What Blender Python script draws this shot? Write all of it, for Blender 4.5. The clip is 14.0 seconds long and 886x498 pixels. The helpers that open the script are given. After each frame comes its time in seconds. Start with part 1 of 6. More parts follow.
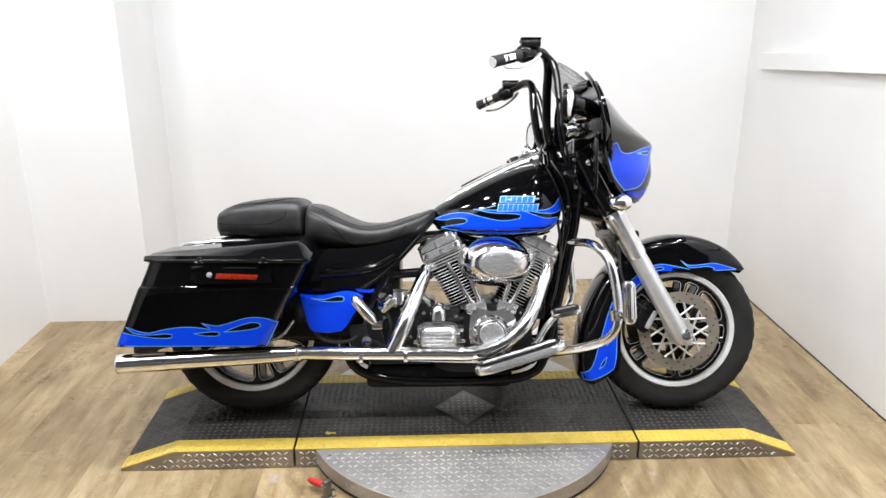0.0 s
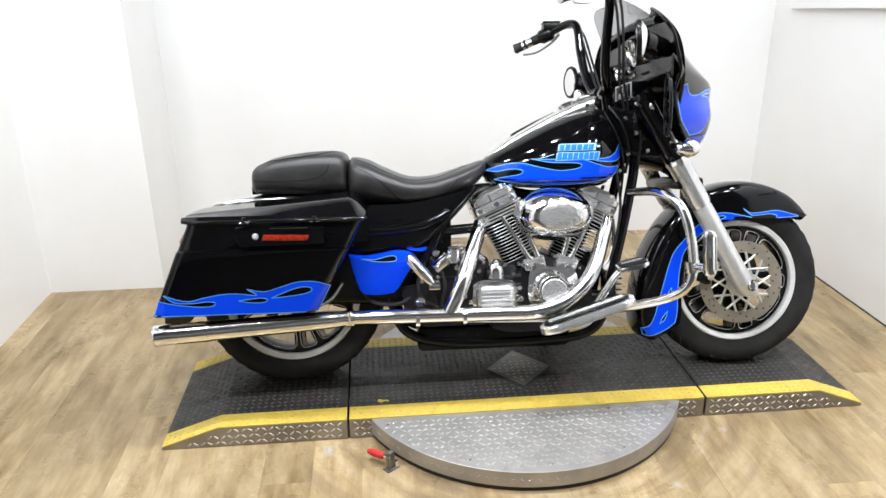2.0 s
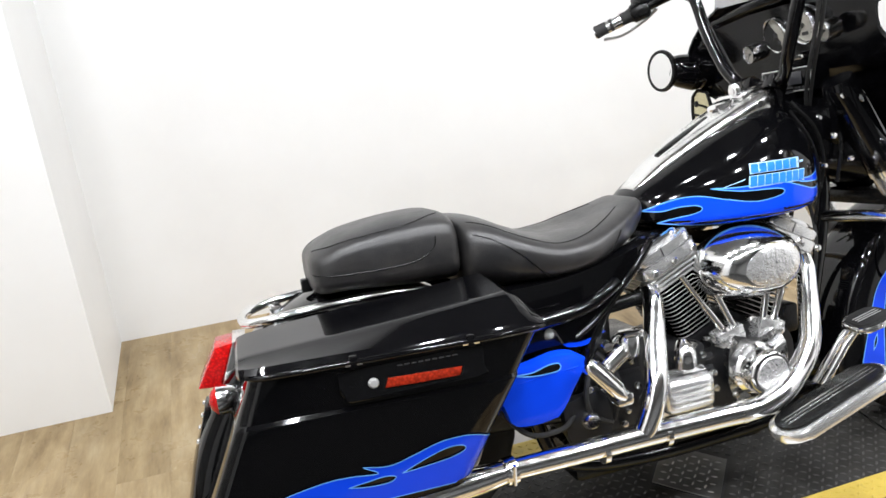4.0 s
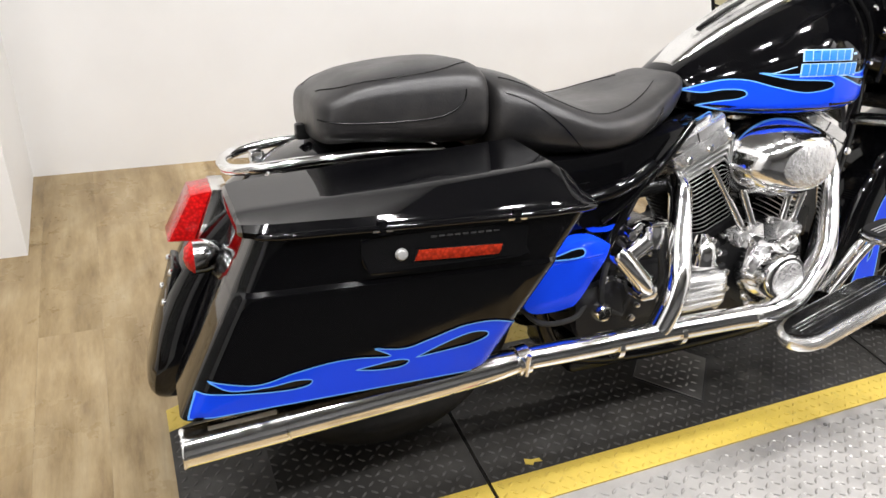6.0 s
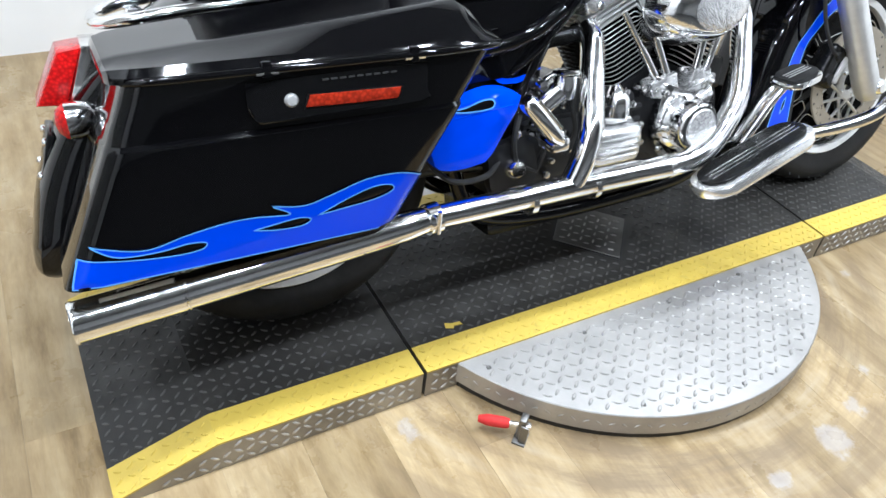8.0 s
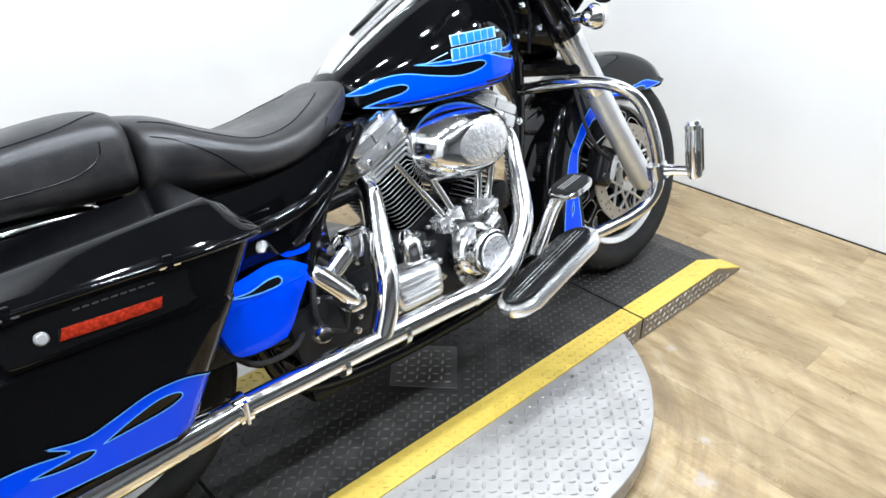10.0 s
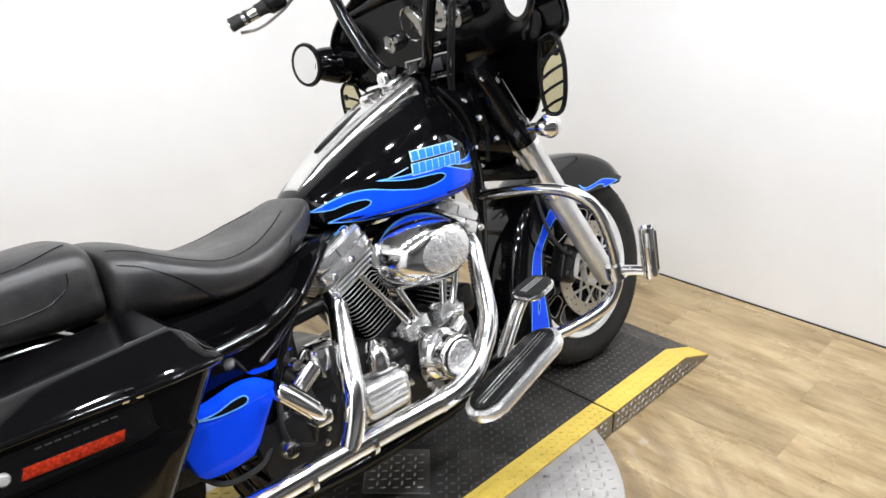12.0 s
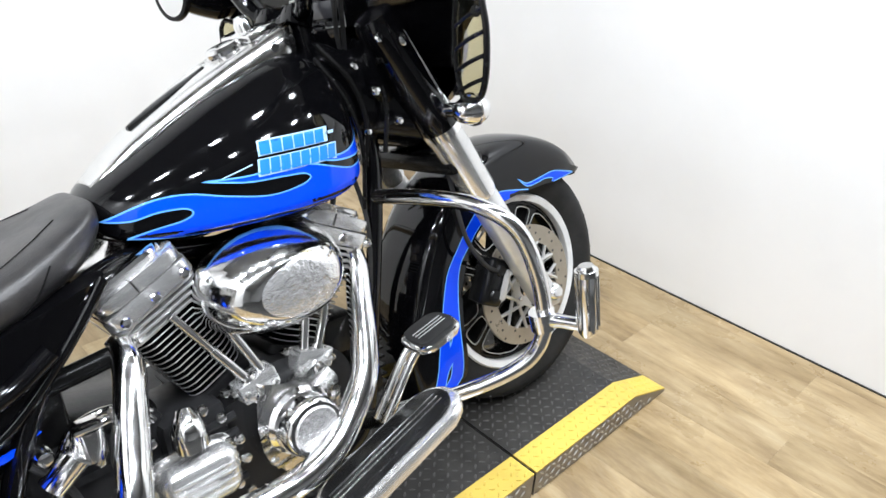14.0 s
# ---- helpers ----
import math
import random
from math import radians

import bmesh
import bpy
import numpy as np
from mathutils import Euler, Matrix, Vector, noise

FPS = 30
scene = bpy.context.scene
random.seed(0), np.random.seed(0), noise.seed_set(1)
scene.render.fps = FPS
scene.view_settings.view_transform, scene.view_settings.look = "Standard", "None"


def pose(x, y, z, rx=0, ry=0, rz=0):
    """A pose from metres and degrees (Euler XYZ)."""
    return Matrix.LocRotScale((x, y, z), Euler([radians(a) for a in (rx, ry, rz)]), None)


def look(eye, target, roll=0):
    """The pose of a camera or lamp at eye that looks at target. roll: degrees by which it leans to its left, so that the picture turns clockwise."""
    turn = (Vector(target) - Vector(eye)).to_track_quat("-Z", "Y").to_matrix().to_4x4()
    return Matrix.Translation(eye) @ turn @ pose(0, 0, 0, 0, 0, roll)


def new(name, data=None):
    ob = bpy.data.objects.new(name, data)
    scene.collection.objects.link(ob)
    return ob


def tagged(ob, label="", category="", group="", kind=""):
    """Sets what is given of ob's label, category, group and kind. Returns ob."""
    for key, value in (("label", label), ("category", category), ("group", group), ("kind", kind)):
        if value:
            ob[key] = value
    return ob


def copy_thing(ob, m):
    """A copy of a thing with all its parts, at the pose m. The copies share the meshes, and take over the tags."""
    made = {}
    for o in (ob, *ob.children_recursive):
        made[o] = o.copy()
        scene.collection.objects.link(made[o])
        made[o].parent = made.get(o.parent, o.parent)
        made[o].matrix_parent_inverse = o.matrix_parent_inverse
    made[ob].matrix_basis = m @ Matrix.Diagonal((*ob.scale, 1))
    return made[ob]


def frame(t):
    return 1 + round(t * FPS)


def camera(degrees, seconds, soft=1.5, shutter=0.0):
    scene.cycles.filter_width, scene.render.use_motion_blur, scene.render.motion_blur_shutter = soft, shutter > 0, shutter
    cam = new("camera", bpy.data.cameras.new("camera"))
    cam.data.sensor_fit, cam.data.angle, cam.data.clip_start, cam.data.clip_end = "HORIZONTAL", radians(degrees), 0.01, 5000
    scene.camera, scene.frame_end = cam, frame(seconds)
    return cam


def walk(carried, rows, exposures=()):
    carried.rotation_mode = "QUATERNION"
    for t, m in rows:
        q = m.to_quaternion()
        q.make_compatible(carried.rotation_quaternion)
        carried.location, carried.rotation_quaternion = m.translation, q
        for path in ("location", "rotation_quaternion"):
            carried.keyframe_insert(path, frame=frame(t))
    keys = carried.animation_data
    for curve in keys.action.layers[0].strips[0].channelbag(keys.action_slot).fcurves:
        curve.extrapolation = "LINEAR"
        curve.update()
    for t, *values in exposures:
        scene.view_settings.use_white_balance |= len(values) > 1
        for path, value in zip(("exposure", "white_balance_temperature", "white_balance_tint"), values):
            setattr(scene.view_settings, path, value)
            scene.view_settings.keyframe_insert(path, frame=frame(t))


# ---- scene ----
cam = camera(60.9, 14.0)
PATH = [
    (0, (0.633, -2.57, 1.511), (0.702, -0.67, 0.889), -0.1),
    (0.5, (0.639, -2.571, 1.503), (0.7, -0.672, 0.88), -0.6),
    (1, (0.64, -2.531, 1.481), (0.654, -0.639, 0.833), 1.7),
    (1.5, (0.469, -2.486, 1.474), (0.457, -0.603, 0.799), -0.9),
    (2, (0.329, -2.396, 1.45), (0.498, -0.541, 0.722), -0.6),
    (2.5, (0.161, -2.112, 1.427), (0.196, -0.228, 0.757), -2.5),
    (2.7, (0.104, -2.002, 1.413), (0.196, -0.128, 0.721), -4.7),
    (4.8, (-0.349, -1.18, 1.396), (0.38, 0.469, 0.53), 1.9),
    (5, (-0.361, -1.155, 1.375), (0.388, 0.457, 0.458), 2.9),
    (5.5, (-0.372, -1.129, 1.338), (0.383, 0.437, 0.35), 4.6),
    (6, (-0.382, -1.146, 1.293), (0.355, 0.373, 0.22), 6.1),
    (6.5, (-0.378, -1.157, 1.246), (0.344, 0.287, 0.066), 6.2),
    (7, (-0.373, -1.175, 1.207), (0.339, 0.202, -0.058), 7.4),
    (7.5, (-0.363, -1.162, 1.192), (0.386, 0.166, -0.102), 7.9),
    (8, (-0.329, -1.171, 1.198), (0.513, 0.132, -0.065), 7.2),
    (8.5, (-0.289, -1.174, 1.205), (0.66, 0.084, -0.026), 6.6),
    (9, (-0.244, -1.188, 1.219), (0.803, 0.042, 0.04), 4.2),
    (9.2, (-0.224, -1.194, 1.232), (0.865, 0.031, 0.085), 2.8),
    (11.3, (-0.166, -1.251, 1.336), (1.079, 0.079, 0.51), -1.7),
    (11.5, (-0.161, -1.25, 1.349), (1.089, 0.075, 0.525), -1.5),
    (12, (-0.161, -1.259, 1.348), (1.116, 0.055, 0.545), -1.4),
    (12.5, (-0.152, -1.267, 1.356), (1.153, 0.031, 0.576), -1.9),
    (13, (-0.006, -1.209, 1.329), (1.289, 0.028, 0.439), -0.4),
    (13.5, (0.216, -1.123, 1.335), (1.418, 0.185, 0.416), 1.3),
    (14, (0.353, -1.019, 1.319), (1.597, 0.198, 0.334), 3.4),
]
walk(cam, [(t, look(eye, target, roll)) for t, eye, target, roll in PATH],
     [(0.0, -0.08, 6500, 12), (2.5, 0.06, 6400, 10), (5.0, -0.04, 6650, 12), (6.0, -0.06, 6800, 13), (7.0, 0.0, 6200, 9), (9.0, 0.2, 5850, 8), (11.5, 0.0, 6400, 11), (12.5, -0.06, 6500, 12), (14.0, 0.1, 6250, 10)])

# ---- light ----
world = bpy.data.worlds.new("world")
scene.world = world
world.use_nodes = True
world.node_tree.nodes["Background"].inputs["Color"].default_value = (0.93, 0.97, 1.0, 1)
world.node_tree.nodes["Background"].inputs["Strength"].default_value = 0.12
scene.view_settings.exposure = 0.0
CEIL = 2.75
LAMP_ROWS = (-1.35, -0.25)
LAMP_WATTS = 15.5
LAMP_COLOUR = (0.945, 0.97, 1.0)


def area_lamp(name, m, sx, sy, watts, colour=(1, 1, 1)):
    d = bpy.data.lights.new(name, "AREA")
    d.shape, d.size, d.size_y, d.energy, d.color = "RECTANGLE", sx, sy, watts, colour
    ob = new(name, d)
    ob.matrix_world = m
    return ob


# ---- materials ----
def mat(name, colour, rough=0.5, metal=0.0, coat=0.0, spec=0.5):
    m = bpy.data.materials.new(name)
    m.use_nodes = True
    b = m.node_tree.nodes["Principled BSDF"]
    b.inputs["Base Color"].default_value = (*colour, 1)
    b.inputs["Roughness"].default_value = rough
    b.inputs["Metallic"].default_value = metal
    b.inputs["Coat Weight"].default_value = coat
    b.inputs["Coat Roughness"].default_value = 0.03
    b.inputs["Specular IOR Level"].default_value = spec
    return m


# ---- mesh helpers ----
def bm_box(x0, x1, y0, y1, z0, z1, bevel=0.0, seg=2):
    bm = bmesh.new()
    bmesh.ops.create_cube(bm, size=1)
    for v in bm.verts:
        v.co = Vector(((x0 + x1) / 2 + v.co.x * (x1 - x0), (y0 + y1) / 2 + v.co.y * (y1 - y0), (z0 + z1) / 2 + v.co.z * (z1 - z0)))
    if bevel:
        bmesh.ops.bevel(bm, geom=bm.edges[:], offset=bevel, segments=seg, profile=0.5, affect="EDGES")
    return bm


def bm_lathe(profile, centre=(0, 0, 0), axis="y", n=48, closed=False, sweep=(0, 360)):
    """Turns a profile of (radius, height along the axis) about the axis through centre."""
    bm = bmesh.new()
    full = abs(sweep[1] - sweep[0]) >= 360
    steps = n if full else n + 1
    rings = []
    for k in range(steps):
        a = radians(sweep[0] + (sweep[1] - sweep[0]) * k / n)
        c, s = math.cos(a), math.sin(a)
        ring = []
        for r, h in profile:
            p = {"x": (h, r * c, r * s), "y": (r * c, h, r * s), "z": (r * c, r * s, h)}[axis]
            ring.append(bm.verts.new(Vector(p) + Vector(centre)))
        rings.append(ring)
    m = len(profile)
    for k in range(n):
        a, b = rings[k], rings[(k + 1) % steps]
        for j in range(m if closed else m - 1):
            q = [a[j], b[j], b[(j + 1) % m], a[(j + 1) % m]]
            bm.faces.new(q)
    bmesh.ops.remove_doubles(bm, verts=bm.verts[:], dist=1e-6)
    bmesh.ops.recalc_face_normals(bm, faces=bm.faces[:])
    return bm


def spline(pts, n=6, closed=False):
    """A smooth line through the points, n steps a span."""
    P = [Vector(p) for p in pts]
    out, m = [], len(P)
    for i in range(m if closed else m - 1):
        p1, p2 = P[i], P[(i + 1) % m]
        p0 = P[i - 1] if closed or i else p1 * 2 - p2
        p3 = P[(i + 2) % m] if closed or i + 2 < m else p2 * 2 - p1
        for k in range(n):
            t = k / n
            out.append(0.5 * (2 * p1 + (p2 - p0) * t + (2 * p0 - 5 * p1 + 4 * p2 - p3) * t * t + (3 * p1 - p0 - 3 * p2 + p3) * t ** 3))
    if not closed:
        out.append(P[-1])
    return out


def bm_tube(pts, r, n=12, smooth=6, closed=False, cap=True, flat=1.0, bm=None):
    """A tube along a line; r is one radius or one for each point."""
    rr = r if isinstance(r, (list, tuple)) else [r] * len(pts)
    line = spline(pts, smooth, closed) if smooth else [Vector(p) for p in pts]
    k = len(line)
    span = len(pts) if closed else len(pts) - 1
    rad = []
    for i in range(k):
        u = i / (k if closed else max(1, k - 1)) * span
        a = min(int(u), len(rr) - 1)
        b = (a + 1) % len(rr) if closed else min(a + 1, len(rr) - 1)
        rad.append(rr[a] + (rr[b] - rr[a]) * (u - a))
    bm = bm or bmesh.new()
    rings, side = [], None
    for i, p in enumerate(line):
        a = line[i - 1] if i or closed else p
        b = line[(i + 1) % k] if i + 1 < k or closed else p
        d = (b - a).normalized()
        if side is None:
            side = d.cross(Vector((0, 0, 1)) if abs(d.z) < 0.9 else Vector((1, 0, 0))).normalized()
        side = (side - d * side.dot(d)).normalized()
        up = side.cross(d)
        rings.append([bm.verts.new(p + rad[i] * (math.cos(2 * math.pi * j / n) * side + flat * math.sin(2 * math.pi * j / n) * up)) for j in range(n)])
    for i in range(k if closed else k - 1):
        a, b = rings[i], rings[(i + 1) % k]
        for j in range(n):
            bm.faces.new((a[j], a[(j + 1) % n], b[(j + 1) % n], b[j]))
    if cap and not closed:
        bm.faces.new(rings[0][::-1])
        bm.faces.new(rings[-1])
    bmesh.ops.recalc_face_normals(bm, faces=bm.faces[:])
    return bm


def bm_loft(rings, cap=True, wrap=True, bm=None):
    bm = bm or bmesh.new()
    vs = [[bm.verts.new(p) for p in ring] for ring in rings]
    n = len(rings[0])
    for a, b in zip(vs, vs[1:]):
        for j in range(n if wrap else n - 1):
            bm.faces.new((a[j], a[(j + 1) % n], b[(j + 1) % n], b[j]))
    if cap and wrap:
        bm.faces.new(vs[0][::-1])
        bm.faces.new(vs[-1])
    bmesh.ops.recalc_face_normals(bm, faces=bm.faces[:])
    return bm


def bm_prism(outline, y0, y1, bevel=0.0, axis="y"):
    """A plate: an outline of (x, z) pulled from y0 to y1."""
    bm = bmesh.new()
    put = {"y": lambda a, b, h: (a, h, b), "z": lambda a, b, h: (a, b, h), "x": lambda a, b, h: (h, a, b)}[axis]
    lo = [bm.verts.new(put(a, b, y0)) for a, b in outline]
    hi = [bm.verts.new(put(a, b, y1)) for a, b in outline]
    n = len(outline)
    for j in range(n):
        bm.faces.new((lo[j], lo[(j + 1) % n], hi[(j + 1) % n], hi[j]))
    fl, fh = bm.faces.new(lo[::-1]), bm.faces.new(hi)
    if bevel:
        bmesh.ops.bevel(bm, geom=[e for f in (fl, fh) for e in f.edges], offset=bevel, segments=2, profile=0.5, affect="EDGES")
    bmesh.ops.recalc_face_normals(bm, faces=bm.faces[:])
    return bm


def merge(*bms):
    out = bmesh.new()
    for b in bms:
        me = bpy.data.meshes.new("tmp")
        b.to_mesh(me)
        out.from_mesh(me)
        bpy.data.meshes.remove(me)
    return out


def moved(bm, m):
    bm.transform(m)
    return bm


SLIM, RAISE, ASIDE, TAPER = [False], [0.0], [0.0], [0.0]


def slim(co):
    """Brings what stands out to the sides in to its true width."""
    w = min(1.0, max(0.0, (abs(co.y) - 0.05) / 0.12))
    w = w * w * (3 - 2 * w)
    d = max(0.0, 0.030 - 0.0514 * co.z + co.x * 0.021)
    co.y -= math.copysign(min(d * w, abs(co.y) * 0.3), co.y)


def part(name, bm, material, parent=None, label="", smooth=True, angle=40):
    if SLIM[0]:
        for v in bm.verts:
            slim(v.co)
    if TAPER[0]:
        for v in bm.verts:
            low = min(1.0, max(0.0, 0.35 + (v.co.z - 0.298) * 2.24))
            v.co.y += TAPER[0] * low * max(0.0, (0.20 - v.co.x) / 0.55)
    if RAISE[0]:
        for v in bm.verts:
            v.co.z += RAISE[0]
            v.co.y += ASIDE[0]
    me = bpy.data.meshes.new(name)
    if smooth:
        for f in bm.faces:
            f.smooth = True
        for e in bm.edges:
            if len(e.link_faces) == 2 and e.calc_face_angle(0) > radians(angle):
                e.smooth = False
    bm.to_mesh(me)
    me.materials.append(material)
    ob = new(name, me)
    if parent:
        ob.parent = parent
    return tagged(ob, label)


def thing(name, m, label, category, group="", kind=""):
    ob = new(name)
    ob.empty_display_size = 0.1
    ob.matrix_world = m
    return tagged(ob, label, category, group, kind)


class Nodes:
    """Short-hand for a node material."""

    def __init__(self, name, colour, rough=0.5, metal=0.0, coat=0.0):
        self.m = mat(name, colour, rough, metal, coat)
        self.t = self.m.node_tree
        self.b = self.t.nodes["Principled BSDF"]
        self.co = self.t.nodes.new("ShaderNodeTexCoord").outputs["Object"]

    def node(self, kind, **values):
        n = self.t.nodes.new(kind)
        for k, v in values.items():
            n.inputs[k.replace("_", " ")].default_value = v
        return n

    def link(self, a, b):
        self.t.links.new(a, b)

    def scaled(self, s):
        n = self.node("ShaderNodeMapping")
        n.inputs["Scale"].default_value = s
        self.link(self.co, n.inputs["Vector"])
        return n.outputs["Vector"]

    def noise(self, scale, detail=4, rough=0.6, vec=None):
        n = self.node("ShaderNodeTexNoise", Scale=scale, Detail=detail, Roughness=rough)
        self.link(vec or self.co, n.inputs["Vector"])
        return n.outputs["Fac"]

    def ramp(self, fac, stops):
        n = self.t.nodes.new("ShaderNodeValToRGB")
        e = n.color_ramp.elements
        while len(e) < len(stops):
            e.new(0.5)
        for el, (p, c) in zip(e, stops):
            el.position, el.color = p, (*(c if isinstance(c, tuple) else (c, c, c)), 1)
        self.link(fac, n.inputs["Fac"])
        return n.outputs["Color"]

    def mix(self, fac, a, b, kind="MIX"):
        n = self.t.nodes.new("ShaderNodeMix")
        n.data_type, n.blend_type = "RGBA", kind
        for sock, v in ((n.inputs[0], fac), (n.inputs[6], a), (n.inputs[7], b)):
            if isinstance(v, (int, float)):
                sock.default_value = v
            elif isinstance(v, tuple):
                sock.default_value = (*v, 1)
            else:
                self.link(v, sock)
        return n.outputs[2]

    def bump(self, height, strength=0.2, distance=0.001):
        n = self.node("ShaderNodeBump", Strength=strength, Distance=distance)
        self.link(height, n.inputs["Height"])
        self.link(n.outputs["Normal"], self.b.inputs["Normal"])
        return self

    def colour(self, c):
        self.link(c, self.b.inputs["Base Color"])
        return self

    def rough(self, r):
        self.link(r, self.b.inputs["Roughness"])
        return self


def paint_gloss(name, colour, spec=0.5):
    k = Nodes(name, colour, 0.08, 0.0, 0.0)
    k.b.inputs["Specular IOR Level"].default_value = spec
    k.rough(k.ramp(k.noise(35, 5), [(0.35, 0.03), (0.75, 0.09)]))
    return k.m


def chrome_mat(name, colour, lo, hi, bump=0.02):
    k = Nodes(name, colour, lo, 1.0)
    k.rough(k.ramp(k.noise(60, 5), [(0.35, lo), (0.75, hi)]))
    k.colour(k.mix(k.ramp(k.noise(14, 6), [(0.45, 0.0), (0.8, 0.35)]), colour, tuple(c * 0.6 for c in colour)))
    k.bump(k.mix(0.35, k.noise(9, 2), k.noise(34, 3)), bump, 0.005)
    return k.m


def wall_mat():
    k = Nodes("white_wall_paint", (0.82, 0.82, 0.81), 0.55)
    k.colour(k.mix(k.ramp(k.noise(1.3, 5), [(0.35, 0.0), (0.7, 1.0)]), (0.84, 0.84, 0.83), (0.79, 0.785, 0.77)))
    k.bump(k.noise(260, 3), 0.08, 0.001)
    return k.m


def plank_mat():
    """Printed oak vinyl: streaks along the plank, knots, turning scuffs round the disc and a few torn spots."""
    k = Nodes("oak_vinyl_plank", (0.45, 0.35, 0.22), 0.4)
    k.b.inputs["Specular IOR Level"].default_value = 0.36
    info = k.t.nodes.new("ShaderNodeObjectInfo")
    place = k.t.nodes.new("ShaderNodeNewGeometry").outputs["Position"]
    shift = k.t.nodes.new("ShaderNodeVectorMath")
    shift.operation = "MULTIPLY_ADD"
    rnd = k.t.nodes.new("ShaderNodeCombineXYZ")
    for s in ("X", "Y", "Z"):
        k.link(info.outputs["Random"], rnd.inputs[s])
    k.link(rnd.outputs["Vector"], shift.inputs[0])
    shift.inputs[1].default_value = (37.0, 91.0, 53.0)
    k.link(k.co, shift.inputs[2])

    def stretched(s, vec):
        n = k.node("ShaderNodeMapping")
        n.inputs["Scale"].default_value = s
        k.link(vec, n.inputs["Vector"])
        return n.outputs["Vector"]
    own = shift.outputs["Vector"]
    grain = k.noise(2.6, 7, 0.66, stretched((6.5, 1.3, 1.0), own))
    fibre = k.noise(3.0, 6, 0.7, stretched((55.0, 3.0, 1.0), own))
    blotch = k.noise(1.25, 6, 0.68, place)
    tone = k.ramp(grain, [(0.26, (0.150, 0.098, 0.044)), (0.42, (0.300, 0.216, 0.112)), (0.56, (0.405, 0.306, 0.172)), (0.80, (0.52, 0.425, 0.275))])
    tone = k.mix(k.ramp(fibre, [(0.48, 0.0), (0.8, 0.4)]), tone, (0.26, 0.195, 0.125))
    board = k.ramp(info.outputs["Random"], [(0.0, (0.84, 0.83, 0.80)), (0.5, (1.0, 1.0, 1.0)), (1.0, (1.10, 1.09, 1.06))])
    tone = k.mix(1.0, tone, board, "MULTIPLY")
    tone = k.mix(1.0, tone, k.ramp(blotch, [(0.32, (0.66, 0.63, 0.58)), (0.50, (0.96, 0.955, 0.94)), (0.68, (1.16, 1.16, 1.16))]), "MULTIPLY")
    knot = k.ramp(k.noise(5.5, 4, 0.6, stretched((3.2, 1.2, 1.0), own)), [(0.66, 0.0), (0.76, 0.55)])
    tone = k.mix(knot, tone, (0.17, 0.115, 0.07))
    # scuffs that run round the turntable
    off = k.t.nodes.new("ShaderNodeVectorMath")
    off.operation = "SUBTRACT"
    k.link(place, off.inputs[0])
    off.inputs[1].default_value = (0.80, -0.086, 0.0)
    xyz = k.t.nodes.new("ShaderNodeSeparateXYZ")
    k.link(off.outputs["Vector"], xyz.inputs["Vector"])
    length = k.t.nodes.new("ShaderNodeVectorMath")
    length.operation = "LENGTH"
    k.link(off.outputs["Vector"], length.inputs[0])
    angle = k.t.nodes.new("ShaderNodeMath")
    angle.operation = "ARCTAN2"
    k.link(xyz.outputs["Y"], angle.inputs[0])
    k.link(xyz.outputs["X"], angle.inputs[1])
    polar = k.t.nodes.new("ShaderNodeCombineXYZ")
    k.link(length.outputs["Value"], polar.inputs["X"])
    k.link(angle.outputs["Value"], polar.inputs["Y"])
    swirl = k.noise(1.6, 6, 0.65, stretched((9.0, 1.1, 1.0), polar.outputs["Vector"]))
    near = k.ramp(length.outputs["Value"], [(0.55, 1.0), (1.0, 0.25)])
    dark = k.mix(1.0, k.ramp(swirl, [(0.47, 0.0), (0.64, 0.9)]), near, "MULTIPLY")
    pale = k.mix(1.0, k.ramp(swirl, [(0.25, 0.7), (0.46, 0.0)]), near, "MULTIPLY")
    tone = k.mix(dark, tone, (0.19, 0.135, 0.08))
    tone = k.mix(pale, tone, (0.47, 0.405, 0.305))
    # torn, greyed spots
    ragged = k.noise(26.0, 5, 0.7, place)
    for x, y, r in ((1.168, -0.67, 0.022), (1.047, -0.734, 0.03), (0.935, -0.775, 0.06), (0.75, -0.80, 0.035), (1.42, -0.42, 0.02), (0.15, -0.40, 0.035)):
        d = k.t.nodes.new("ShaderNodeVectorMath")
        d.operation = "DISTANCE"
        k.link(place, d.inputs[0])
        d.inputs[1].default_value = (x, y, 0.0)
        m = k.t.nodes.new("ShaderNodeMath")
        m.operation = "MULTIPLY_ADD"
        k.link(ragged, m.inputs[0])
        m.inputs[1].default_value = 0.09
        k.link(d.outputs["Value"], m.inputs[2])
        tone = k.mix(k.ramp(m.outputs["Value"], [(r * 0.7 + 0.034, 0.4), (r * 0.7 + 0.046, 0.0)]), tone, (0.42, 0.42, 0.45))
    k.colour(tone)
    k.rough(k.ramp(k.noise(4, 6, 0.65, place), [(0.3, 0.20), (0.75, 0.44)]))
    k.bump(fibre, 0.10, 0.0006)
    return k.m


